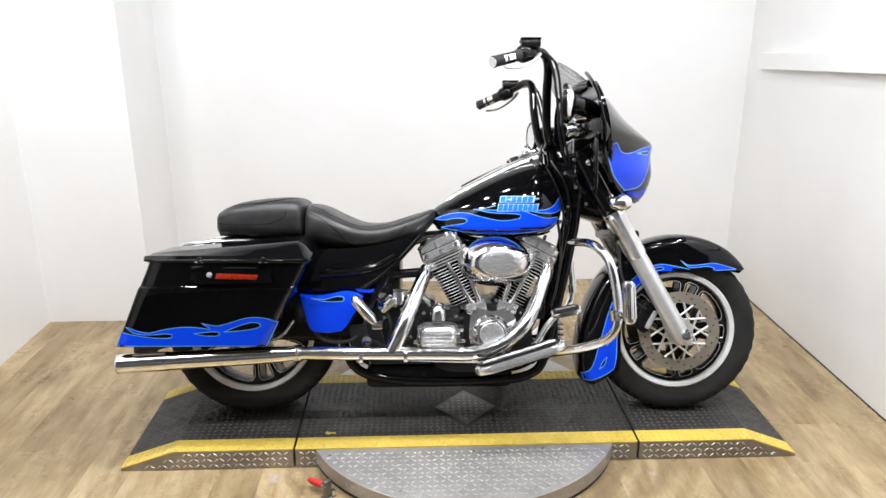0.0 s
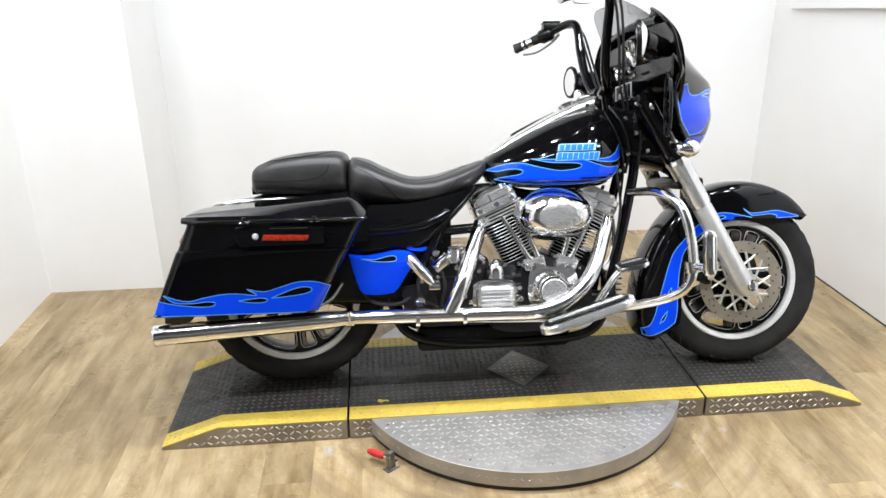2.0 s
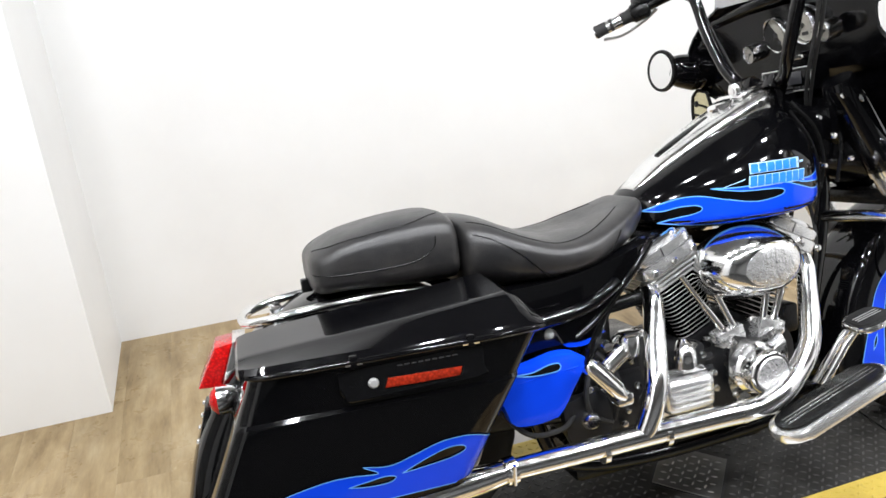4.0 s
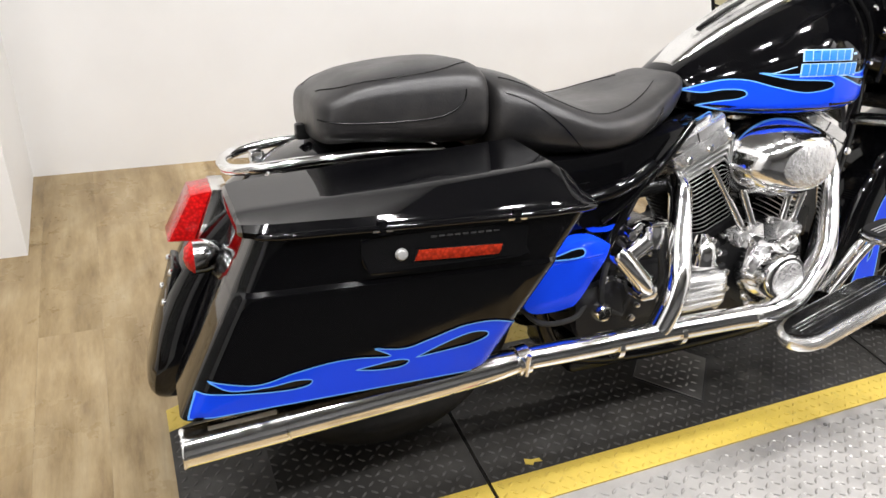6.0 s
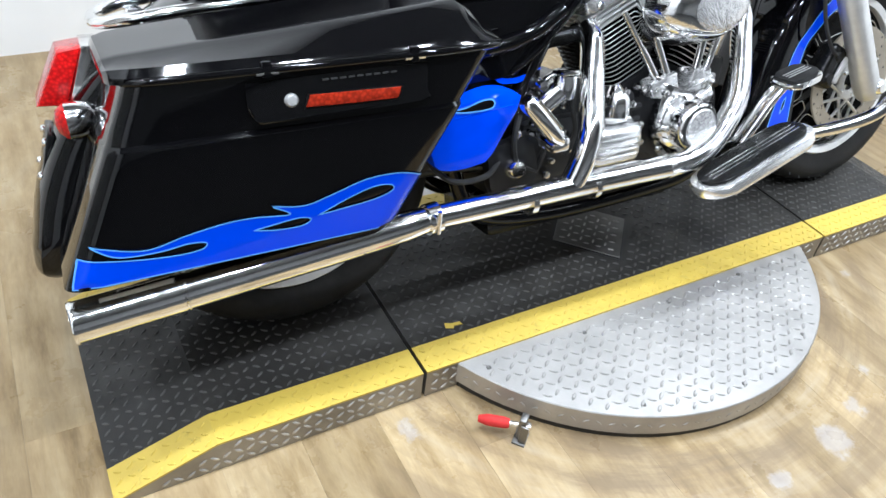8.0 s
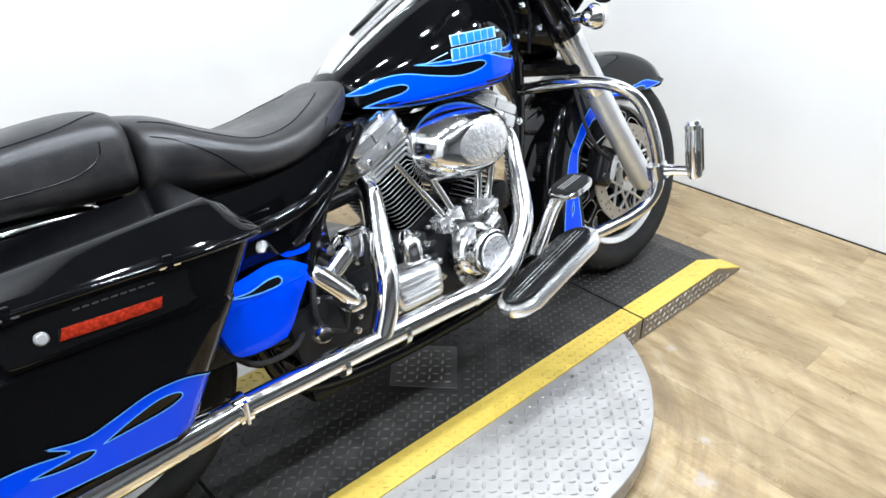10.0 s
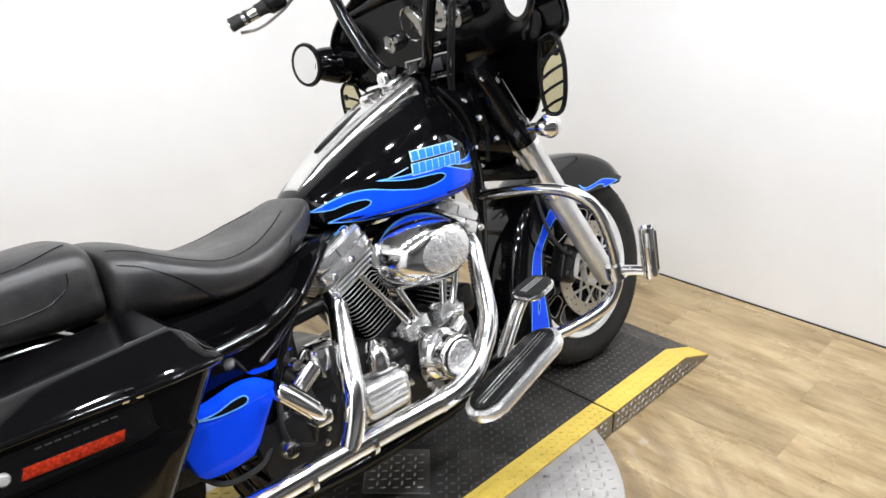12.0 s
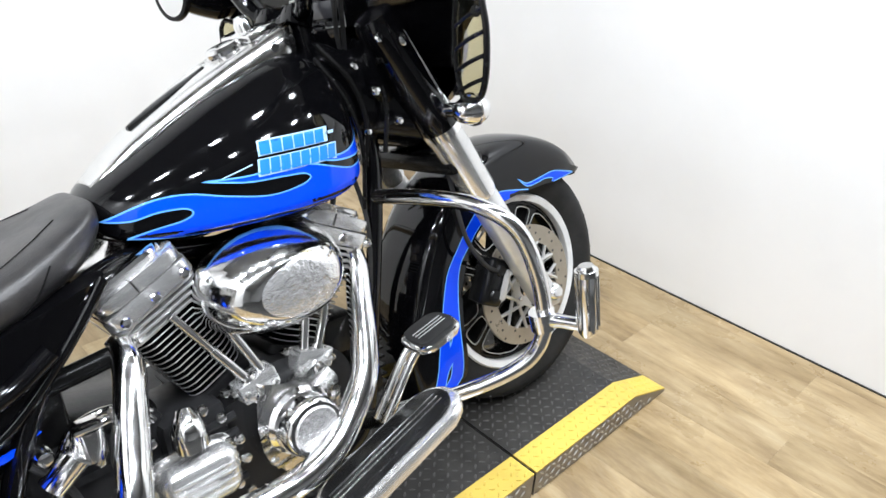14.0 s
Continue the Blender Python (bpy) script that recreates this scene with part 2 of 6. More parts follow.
def tread_black():
    k = Nodes("worn_black_tread_paint", (0.04, 0.04, 0.04), 0.45)
    k.b.inputs["Specular IOR Level"].default_value = 0.28
    wear = k.ramp(k.noise(7, 8, 0.7), [(0.50, 0.0), (0.75, 1.0)])
    dust = k.ramp(k.noise(2.2, 5, 0.65), [(0.3, 0.0), (0.75, 0.7)])
    c = k.mix(wear, (0.022, 0.0215, 0.021), (0.066, 0.064, 0.060))
    k.colour(k.mix(dust, c, (0.046, 0.043, 0.038)))
    k.rough(k.ramp(k.noise(25, 5), [(0.3, 0.3), (0.8, 0.6)]))
    k.bump(k.noise(160, 4), 0.25, 0.001)
    return k.m


def yellow_mat():
    k = Nodes("yellow_safety_paint", (0.75, 0.55, 0.04), 0.45)
    scuff = k.ramp(k.noise(28, 7, 0.75), [(0.57, 0.0), (0.74, 0.85)])
    c = k.mix(k.ramp(k.noise(4, 5), [(0.3, 0.0), (0.7, 1.0)]), (0.66, 0.49, 0.085), (0.55, 0.40, 0.075))
    k.colour(k.mix(scuff, c, (0.30, 0.22, 0.05)))
    k.bump(k.noise(120, 4), 0.25, 0.001)
    return k.m


def alu_mat(name, colour, lo, hi, metal=1.0):
    k = Nodes(name, colour, lo, metal)
    k.rough(k.ramp(k.noise(11, 7, 0.7), [(0.3, lo), (0.75, hi)]))
    stain = k.ramp(k.noise(5, 7, 0.7), [(0.42, 0.0), (0.75, 0.75)])
    k.colour(k.mix(stain, colour, tuple(c * 0.55 for c in colour)))
    k.bump(k.noise(90, 4), 0.12, 0.001)
    return k.m


def leather_mat():
    k = Nodes("black_leather", (0.035, 0.035, 0.037), 0.45)
    k.b.inputs["Specular IOR Level"].default_value = 0.52
    v = k.node("ShaderNodeTexVoronoi", Scale=330.0)
    k.link(k.co, v.inputs["Vector"])
    k.colour(k.mix(k.ramp(k.noise(8, 6, 0.7), [(0.40, 0.0), (0.72, 1.0)]), (0.012, 0.012, 0.013), (0.040, 0.037, 0.035)))
    k.rough(k.ramp(k.noise(7, 6, 0.7), [(0.35, 0.30), (0.7, 0.46)]))
    k.bump(v.outputs["Distance"], 0.22, 0.0008)
    return k.m


def rubber_mat(name, base, dusty):
    k = Nodes(name, base, 0.7)
    k.b.inputs["Specular IOR Level"].default_value = 0.25
    k.colour(k.mix(k.ramp(k.noise(9, 6, 0.7), [(0.4, 0.0), (0.8, 1.0)]), base, dusty))
    k.bump(k.noise(220, 3), 0.2, 0.001)
    return k.m


def rough_black(name, base=(0.018, 0.018, 0.018), lo=0.32, hi=0.55):
    k = Nodes(name, base, 0.4)
    k.b.inputs["Specular IOR Level"].default_value = 0.22
    k.rough(k.ramp(k.noise(30, 5), [(0.3, lo), (0.8, hi)]))
    k.bump(k.noise(420, 2), 0.15, 0.0006)
    return k.m


def lens_mat(name, colour):
    k = Nodes(name, colour, 0.16, 0.0, 0.15)
    k.b.inputs["Specular IOR Level"].default_value = 0.35
    v = k.node("ShaderNodeTexVoronoi", Scale=170.0)
    k.link(k.co, v.inputs["Vector"])
    k.colour(k.mix(k.ramp(v.outputs["Distance"], [(0.1, 0.0), (0.7, 0.8)]), colour, tuple(c * 0.35 for c in colour)))
    k.b.inputs["Subsurface Weight"].default_value = 0.0
    k.bump(v.outputs["Distance"], 0.4, 0.001)
    return k.m


def glass_mat(name, colour, rough=0.02):
    m = mat(name, colour, rough)
    m.node_tree.nodes["Principled BSDF"].inputs["Transmission Weight"].default_value = 1.0
    m.node_tree.nodes["Principled BSDF"].inputs["IOR"].default_value = 1.1
    return m


WALL = wall_mat()
CEILING = Nodes("grey_ceiling_paint", (0.12, 0.12, 0.12), 0.8)
CEILING.colour(CEILING.mix(CEILING.noise(2.0, 5), (0.10, 0.10, 0.10), (0.15, 0.15, 0.145)))
CEILING = CEILING.m
# unseen hall surfaces; the grey sets what chrome and black paint reflect
DARKWALL = Nodes("unseen_hall_grey", (0.16, 0.16, 0.15), 0.8)
DARKWALL.colour(DARKWALL.mix(DARKWALL.noise(1.5, 4), (0.33, 0.33, 0.325), (0.43, 0.43, 0.42)))
DARKWALL = DARKWALL.m
PLANK = plank_mat()
GROOVE = mat("plank_joint", (0.27, 0.21, 0.14), 0.8)
TREAD = tread_black()
# glints on the black deck's raised marks, put in as a lighter grey
TREADGLINT = alu_mat("glint_tread_mark", (0.105, 0.102, 0.098), 0.36, 0.55, 0.35)
YELLOW = yellow_mat()
ALU = alu_mat("tread_aluminium", (0.56, 0.55, 0.53), 0.33, 0.55, 0.86)
DISC = alu_mat("worn_turntable_aluminium", (0.50, 0.485, 0.465), 0.40, 0.52, 0.72)
SKIRT = alu_mat("dull_tread_aluminium", (0.38, 0.37, 0.355), 0.40, 0.6)
# grey of small fittings; on the diamond plate it also carries the bike's shade
GREYPLATE = alu_mat("grey_metal_and_shaded_plate", (0.25, 0.245, 0.235), 0.38, 0.6)
SATIN = alu_mat("satin_aluminium", (0.72, 0.72, 0.71), 0.3, 0.42, 0.6)
BLACK = paint_gloss("gloss_black_paint", (0.002, 0.002, 0.0025), 0.38)
BLUE = paint_gloss("flame_blue_paint", (0.004, 0.064, 0.88), 0.3)
PALE = paint_gloss("pale_blue_pinstripe", (0.13, 0.40, 0.95))
CHROME = chrome_mat("chrome", (0.92, 0.92, 0.92), 0.06, 0.20, 0.09)
WORNCHROME = chrome_mat("used_chrome", (0.84, 0.835, 0.82), 0.13, 0.28, 0.09)
CRINKLE = Nodes("embossed_chrome", (0.93, 0.93, 0.93), 0.20, 0.80)
CRINKLE.bump(CRINKLE.noise(70, 3, 0.6), 0.6, 0.006)
CRINKLE = CRINKLE.m
LEATHER = leather_mat()
RUBBER = rubber_mat("tyre_rubber", (0.011, 0.011, 0.011), (0.028, 0.027, 0.026))
PADRUBBER = rubber_mat("pad_rubber", (0.02, 0.02, 0.02), (0.05, 0.05, 0.05))
CRINKLEBLACK = rough_black("wrinkle_black", (0.017, 0.017, 0.018), 0.30, 0.52)
SATINBLACK = rough_black("satin_black", (0.007, 0.007, 0.007), 0.18, 0.32)
PLASTIC = rough_black("black_plastic", (0.0025, 0.0025, 0.003), 0.08, 0.18)
ROTOR = alu_mat("brushed_rotor_steel", (0.40, 0.355, 0.285), 0.26, 0.42, 0.6)
POLISHED = alu_mat("polished_casting", (0.93, 0.93, 0.925), 0.13, 0.26, 0.80)
RIM = alu_mat("machined_rim", (0.82, 0.82, 0.81), 0.28, 0.4, 0.15)
FIN = alu_mat("machined_fin", (0.74, 0.74, 0.73), 0.26, 0.42, 0.8)
AMBER = lens_mat("amber_red_reflector", (0.44, 0.030, 0.010))
RED = lens_mat("red_lens", (0.68, 0.010, 0.010))
REDGRIP = rubber_mat("red_vinyl_grip", (0.55, 0.03, 0.03), (0.62, 0.08, 0.06))
TINT = glass_mat("smoke_tint_screen", (0.50, 0.50, 0.51))
# dark floor out of view, there to keep the glossy bag's reflection black
UNSEENFLOOR = Nodes("unseen_dark_floor", (0.06, 0.06, 0.06), 0.5)
UNSEENFLOOR.colour(UNSEENFLOOR.mix(UNSEENFLOOR.noise(1.2, 6, 0.65), (0.028, 0.028, 0.027), (0.05, 0.049, 0.046)))
UNSEENFLOOR = UNSEENFLOOR.m
DEFLECT = glass_mat("yellowed_clear_plastic", (0.60, 0.55, 0.36), 0.05)
MIRROR = mat("mirror_glass", (0.9, 0.9, 0.9), 0.01, 1.0)
DIAL = mat("cream_dial", (0.40, 0.385, 0.335), 0.5)
SCREEN = mat("grey_screen_glass", (0.05, 0.05, 0.055), 0.08)
INK = mat("black_ink", (0.02, 0.02, 0.02), 0.5)
TEXTWHITE = mat("pale_badge_edge", (0.42, 0.64, 0.90), 0.3)
BADGEBLUE = paint_gloss("badge_blue_enamel", (0.03, 0.22, 0.85))
WOOD = Nodes("dark_stained_wood", (0.05, 0.035, 0.025), 0.55)
WOOD.colour(WOOD.mix(WOOD.noise(6, 6, 0.7, WOOD.scaled((8, 8, 1))), (0.03, 0.022, 0.016), (0.11, 0.08, 0.055)))
WOOD = WOOD.m
WIRE = mat("white_wire", (0.7, 0.7, 0.68), 0.5)
LAMPGLOW = mat("lamp_case", (0.8, 0.8, 0.8), 0.5)


# ---- the room ----
def setting(name, bm, material, label):
    return tagged(part(name, bm, material, smooth=False), label, "", "", "structure")


X0, X1, YB, YJ, XJ, YF, YW, YP = -1.20, 2.40, 1.46, 0.96, -0.685, -5.2, -1.7, -1.07
setting("wall_back", bm_box(XJ, X1 + 0.12, YB, YB + 0.12, 0, CEIL), WALL, "plain white painted back wall of the photo bay")
setting("wall_return", bm_box(XJ - 0.12, XJ, YJ + 0.12, YB + 0.12, 0, CEIL), WALL, "short white return where the back wall steps forward")
setting("wall_back_left", bm_box(X0 - 0.12, XJ, YJ, YJ + 0.12, 0, CEIL), WALL, "white painted back wall standing forward beside the recess")
setting("wall_left", bm_box(X0 - 0.12, X0, YW, YJ, 0, CEIL), WALL, "plain white painted side wall with a framed mesh panel")
setting("wall_right", bm_box(X1, X1 + 0.12, YW, YB, 0, CEIL), WALL, "plain white painted side wall with a white ledge")
# DARKWALL pieces are added out of view to limit fill and shape reflections
setting("wall_front", bm_box(X0 - 1.62, X1 + 1.62, YF - 0.12, YF, 0, CEIL), DARKWALL, "unseen grey wall added opposite the bay")
setting("ceiling", bm_box(X0 - 0.12, X1 + 0.12, YW, YB + 0.12, CEIL, CEIL + 0.1), CEILING, "flat dark grey ceiling with recessed lamps")
setting("ceiling_hall", bm_box(X0 - 1.5, X1 + 1.5, YF - 0.12, YW, CEIL, CEIL + 0.1), DARKWALL, "unseen grey ceiling added in front of the bay")
setting("wall_hall_left", bm_box(X0 - 1.62, X0 - 1.5, YF, YW, 0, CEIL), DARKWALL, "unseen grey side wall added in front of the bay")
setting("wall_hall_right", bm_box(X1 + 1.5, X1 + 1.62, YF, YW, 0, CEIL), DARKWALL, "unseen grey side wall added in front of the bay")
setting("wall_bay_end_left", bm_box(X0 - 1.5, X0 - 0.12, YW, YW + 0.12, 0, CEIL), DARKWALL, "unseen grey wall added beside the bay opening")
setting("wall_bay_end_right", bm_box(X1 + 0.12, X1 + 1.5, YW, YW + 0.12, 0, CEIL), DARKWALL, "unseen grey wall added beside the bay opening")
board = bm_box(X1 - 0.035, X1, -1.2, 1.25, 1.19, 1.272, 0.004)
for v in board.verts:
    v.co.z += 0.064 * (1.24 - v.co.y)
setting("trim_ledge", board, WALL, "white painted ledge board sloping along the side wall")

setting("trim_gap", bm_box(X1 - 0.004, X1, YP, YB, 0.0, 0.005), INK, "thin dark gap along the foot of the side wall")

floor = setting("floor", bm_box(X0 - 0.12, X1 + 0.12, YP, YB + 0.12, -0.12, -0.0010), GROOVE, "light oak vinyl plank floor, scuffed and stained")
# added beyond the visible planks to darken reflections in the bodywork
setting("floor_hall", bm_box(X0 - 1.62, X1 + 1.62, YF - 0.12, YP, -0.12, -0.002), UNSEENFLOOR, "unseen dark floor added beyond the planks")


def mesh_panel():
    t = thing("framed_mesh_panel", Matrix.Translation((X0 + 0.001, 0.188, 0.160)), "dark wooden frame with white wire mesh on the wall", "wall panel")
    w, h, b = 1.05, 1.5, 0.055
    part("frame_side", bm_box(0, 0.035, -b, 0, 0, h, 0.004), WOOD, t, smooth=False)
    part("frame_side", bm_box(0, 0.035, -w, -w + b, 0, h, 0.004), WOOD, t, smooth=False)
    part("frame_bottom", bm_box(0, 0.033, -w + b, -b, 0, b, 0.004), WOOD, t, smooth=False)
    part("frame_top", bm_box(0, 0.033, -w + b, -b, h - b, h, 0.004), WOOD, t, smooth=False)
    part("backing", bm_box(0, 0.006, -w + b, -b, b, h - b), INK, t, smooth=False)
    wires = []
    for s in (-1, 1):
        for k in range(-40, 62):
            a = k * 0.026
            p = []
            for z in (b, h - b):
                y = -w + b + a + s * (z - b) * 0.8 + (0 if s > 0 else 0.9)
                p.append((y, z))
            (ya, za), (yb, zb) = p
            lo, hi = -w + b, -b
            f0, f1 = 0.0, 1.0
            for edge, keep_above in ((lo, True), (hi, False)):
                da, db = ya - edge, yb - edge
                if not keep_above:
                    da, db = -da, -db
                if da < 0 and db < 0:
                    f0, f1 = 1, 0
                elif da < 0:
                    f0 = max(f0, da / (da - db))
                elif db < 0:
                    f1 = min(f1, da / (da - db))
            if f1 - f0 > 0.02:
                q = [(0.012 + 0.003 * s, ya + (yb - ya) * f, za + (zb - za) * f) for f in (f0, f1)]
                wires.append((q[0], q[1]))
    bm = bmesh.new()
    for a, c in wires:
        bm_tube([a, c], 0.0028, 4, 0, bm=bm)
    part("wire_mesh", bm, WIRE, t, "white diagonal wire mesh")


mesh_panel()


# ---- lamps in the ceiling ----
def ceiling_lamp():
    t = thing("ceiling_lamp", Matrix.Translation((0, 0, CEIL)), "small square recessed ceiling lamp, lit", "lamp", "lamps over the bay")
    bm = merge(bm_box(-0.075, 0.075, -0.075, -0.06, -0.012, 0), bm_box(-0.075, 0.075, 0.06, 0.075, -0.012, 0),
               bm_box(-0.075, -0.06, -0.06, 0.06, -0.012, 0), bm_box(0.06, 0.075, -0.06, 0.06, -0.012, 0))
    part("lamp_frame", bm, LAMPGLOW, t, smooth=False)
    return t


lamp = ceiling_lamp()
spots = [(-0.95 + 0.62 * i, y) for y in LAMP_ROWS for i in range(6)]
for i, (x, y) in enumerate(spots):
    m = Matrix.Translation((x, y, CEIL))
    if i:
        copy_thing(lamp, m)
    else:
        lamp.matrix_world = m
    area_lamp("ceiling_light", pose(x, y, CEIL - 0.013), 0.12, 0.12, LAMP_WATTS, LAMP_COLOUR)


# ---- the turntable platform ----
PT = 0.072
YN, YFAR = -0.335, 0.200


def lozenge(cx, cy, cz, a, long=0.012, wide=0.0034, high=0.0015, up=None):
    """One raised tread mark: eight corners, as vertices and faces."""
    c, s = math.cos(a), math.sin(a)
    ring = [(-long, 0), (-long * 0.5, -wide), (long * 0.5, -wide), (long, 0), (long * 0.5, wide), (-long * 0.5, wide)]
    vs = [(u * c - v * s, u * s + v * c, 0.0) for u, v in ring] + [(0.55 * (u * c - v * s), 0.55 * (u * s + v * c), high) for u, v in ring]
    fs = [(j, (j + 1) % 6, 6 + (j + 1) % 6, 6 + j) for j in range(6)] + [(6, 7, 8, 9, 10, 11)]
    put = up or (lambda p: (cx + p[0], cy + p[1], cz + p[2]))
    return [put(p) for p in vs], fs


def tread(name, places, material, parent, label, up=None, size=0.0085):
    """All the raised marks of one plate in one mesh."""
    verts, faces = [], []
    for x, y, a in places:
        v, f = lozenge(0, 0, 0, a, size, size * 0.29, up=lambda p, x=x, y=y: up(x + p[0], y + p[1], p[2]))
        k = len(verts)
        verts += v
        faces += [tuple(k + i for i in g) for g in f]
    me = bpy.data.meshes.new(name)
    me.from_pydata(verts, [], faces)
    me.materials.append(material)
    ob = new(name, me)
    ob.parent = parent
    return tagged(ob, label, "", "", "stuff")


def marks(x0, x1, y0, y1, step=0.0215, keep=None):
    out = []
    nx, ny = int((x1 - x0) / step), int((y1 - y0) / step)
    for i in range(nx + 1):
        for j in range(ny + 1):
            x, y = x0 + 0.5 * step + i * step, y0 + 0.5 * step + j * step
            if x < x1 - 0.009 and y < y1 - 0.009 and (keep is None or keep(x, y)):
                out.append((x, y, radians(38 if (i + j) % 2 else -38)))
    return out


def top_z(x):
    if x < -0.2:
        return max(0.012, PT - (-0.2 - x) * (PT - 0.012) / 0.18)
    if x > 1.785:
        return max(0.012, PT - (x - 1.785) * (PT - 0.012) / 0.16)
    return PT


def deck(name, x0, x1, label):
    """One section of the deck: its sides, its tread plate, the yellow edges and their raised marks."""
    t = thing(name, Matrix.Identity(4), label, "platform", "sections of the platform")
    xs = sorted({x0, x1} | {x for x in (-0.2, 1.785) if x0 < x < x1})
    th = 0.004
    side = [(x, 0.0) for x in (x0, x1)] + [(x, top_z(x) - th) for x in reversed(xs)]
    part("side_skirt", bm_prism(side, YN, YFAR), SKIRT, t, "silver tread plate skirt", smooth=False)
    for nm, ya, yb, m, lab, lift in (("tread_top", YN + 0.07, YFAR - 0.07, TREAD, "worn black tread plate", 0.0), ("edge_strip", YN, YN + 0.07, YELLOW, "yellow painted edge", 0.0006),
                                     ("edge_strip", YFAR - 0.07, YFAR, YELLOW, "yellow painted edge", 0.0006)):
        up = [(x, top_z(x) + lift) for x in xs]
        dn = [(x, top_z(x) - th + 0.0005) for x in reversed(xs)]
        part(nm, bm_prism(up + dn, ya, yb), m, t, lab, smooth=False)

        def lay(u, v, h, lift=lift):
            return (u, v, top_z(u) + lift + 1.4 * h)
        keep = None
        if x0 < 0.79 < x1 and nm == "tread_top":
            keep = lambda u, v: abs(u - 0.805) + abs(v + 0.079) > 0.138
        # marks on the black plate take the lighter glint colour
        tread("tread_relief", marks(x0 + 0.004, x1 - 0.004, ya, yb, keep=keep), TREADGLINT if m is TREAD else m, t, "raised tread pattern", lay)
    tread("tread_relief", [(x, z, a) for x, z, a in marks(x0 + 0.01, x1 - 0.01, 0.002, 0.066) if z < top_z(x) - 0.016 and top_z(x - 0.02) > z + 0.016 and top_z(x + 0.02) > z + 0.016],
          ALU, t, "raised tread pattern", lambda u, v, h: (u, YN - 1.5 * h, v), 0.0105)
    return t


deck("ramp_section", -0.38, 0.203, "black tread plate ramp with yellow edges, rear section")
mid = deck("middle_section", 0.211, 1.384, "black tread plate deck with yellow edges and diamond inset")
deck("ramp_section", 1.392, 1.945, "black tread plate ramp with yellow edges, front section")
part("paint_chip", bm_prism([(0.302, -0.243), (0.318, -0.250), (0.322, -0.243), (0.341, -0.246), (0.338, -0.237), (0.320, -0.236), (0.306, -0.229)], PT + 0.0002, PT + 0.0022, 0, "z"), YELLOW, mid, "small spot of yellow paint", smooth=False)


def diamond_inset():
    t = thing("diamond_plate", Matrix.Translation((0.805, -0.079, PT)), "bare silver tread plate diamond let into the deck", "metal plate")
    c = [(-0.122, 0), (0, -0.130), (0.122, 0), (0, 0.130)]
    # plate colour is darkened for the shade under the bike
    part("plate", bm_prism([(a * 0.93, b * 0.93) for a, b in c], 0.0005, 0.004, 0.001, "z"), GREYPLATE, t, smooth=False)
    # shadow along the plate's edge, laid as a black sheet
    part("seam", bm_prism(c, 0.0002, 0.0012, 0, "z"), INK, t, "black border for the shadow round the plate", smooth=False)
    tread("tread_relief", [p for p in marks(-0.12, 0.12, -0.12, 0.12) if abs(p[0]) + abs(p[1]) < 0.098], ALU, t, "raised tread pattern", lambda u, v, h: (u, v, 0.004 + h))


diamond_inset()


def turntable():
    c, r, h = (0.789, -0.092), 0.563, PT - 0.004
    t = thing("turntable_disc", Matrix.Translation((c[0], c[1], 0)), "round silver tread plate turntable under the deck", "turntable")
    part("disc", bm_lathe([(0, 0.012), (r - 0.004, 0.012), (r, 0.016), (r, h - 0.002), (r - 0.002, h), (0, h)], (0, 0, 0), "z", 96), DISC, t, angle=25)
    # black ring stands in for the shadow gap below the disc
    part("base_ring", bm_lathe([(0, 0.0), (r - 0.004, 0.0), (r - 0.004, 0.010), (0, 0.012)], (0, 0, 0), "z", 96), INK, t, "black ring for the shadow gap under the disc")

    def keep(u, v):
        return math.hypot(u, v) < r - 0.016 and v + c[1] < YN - 0.012
    tread("tread_relief", marks(-r, r, -r, YN - c[1], 0.0235, keep), DISC, t, "raised tread pattern", lambda u, v, h2: (u, v, h + 1.7 * h2), 0.0116)
    rim = [(r * (math.pi + 0.35 + k * 0.045), 0.04, radians(38 if k % 2 else -38)) for k in range(54)]
    tread("tread_relief", rim, DISC, t, "raised tread pattern", lambda u, v, h2: ((r + h2) * math.cos(u / r), (r + h2) * math.sin(u / r), v))
    for x, y in ((0.333, -0.37), (0.576, -0.367), (0.818, -0.364), (1.051, -0.356), (1.037, -0.568), (0.80, -0.62), (0.567, -0.575)):
        part("screw", bm_lathe([(0, 0.0005), (0.002, 0.0008), (0.003, 0.0018), (0.0045, 0.0018), (0.0055, 0)], (x - c[0], y - c[1], h), "z", 12), GREYPLATE, t, "small grey deck screw")


turntable()


def toggle_clamp():
    t = thing("toggle_clamp", pose(0.338, -0.503, 0, 0, 0, -50), "small steel toggle clamp with a red grip on the floor", "clamp")
    part("base_plate", bm_box(-0.014, 0.012, -0.022, 0.022, 0, 0.005, 0.001), GREYPLATE, t)
    part("bracket", bm_box(-0.010, 0.004, -0.012, 0.012, 0.005, 0.062, 0.003), GREYPLATE, t)
    part("bracket", bm_box(-0.004, 0.012, -0.018, -0.013, 0.005, 0.052, 0.002), GREYPLATE, t)
    part("lever", bm_tube([(0.0, 0, 0.036), (-0.03, -0.005, 0.034)], 0.006, 8, 0), WORNCHROME, t)
    part("grip", bm_tube([(-0.028, -0.005, 0.034), (-0.04, -0.007, 0.033), (-0.07, -0.012, 0.03), (-0.088, -0.015, 0.028)], [0.009, 0.0115, 0.0115, 0.007], 12), REDGRIP, t, "red vinyl grip")
    part("bolt", bm_lathe([(0, 0.02), (0.008, 0.018), (0.009, 0.0)], (0.004, 0.017, 0.005), "z", 10), WORNCHROME, t)


toggle_clamp()


# ---- the motorcycle ----
from mathutils import geometry
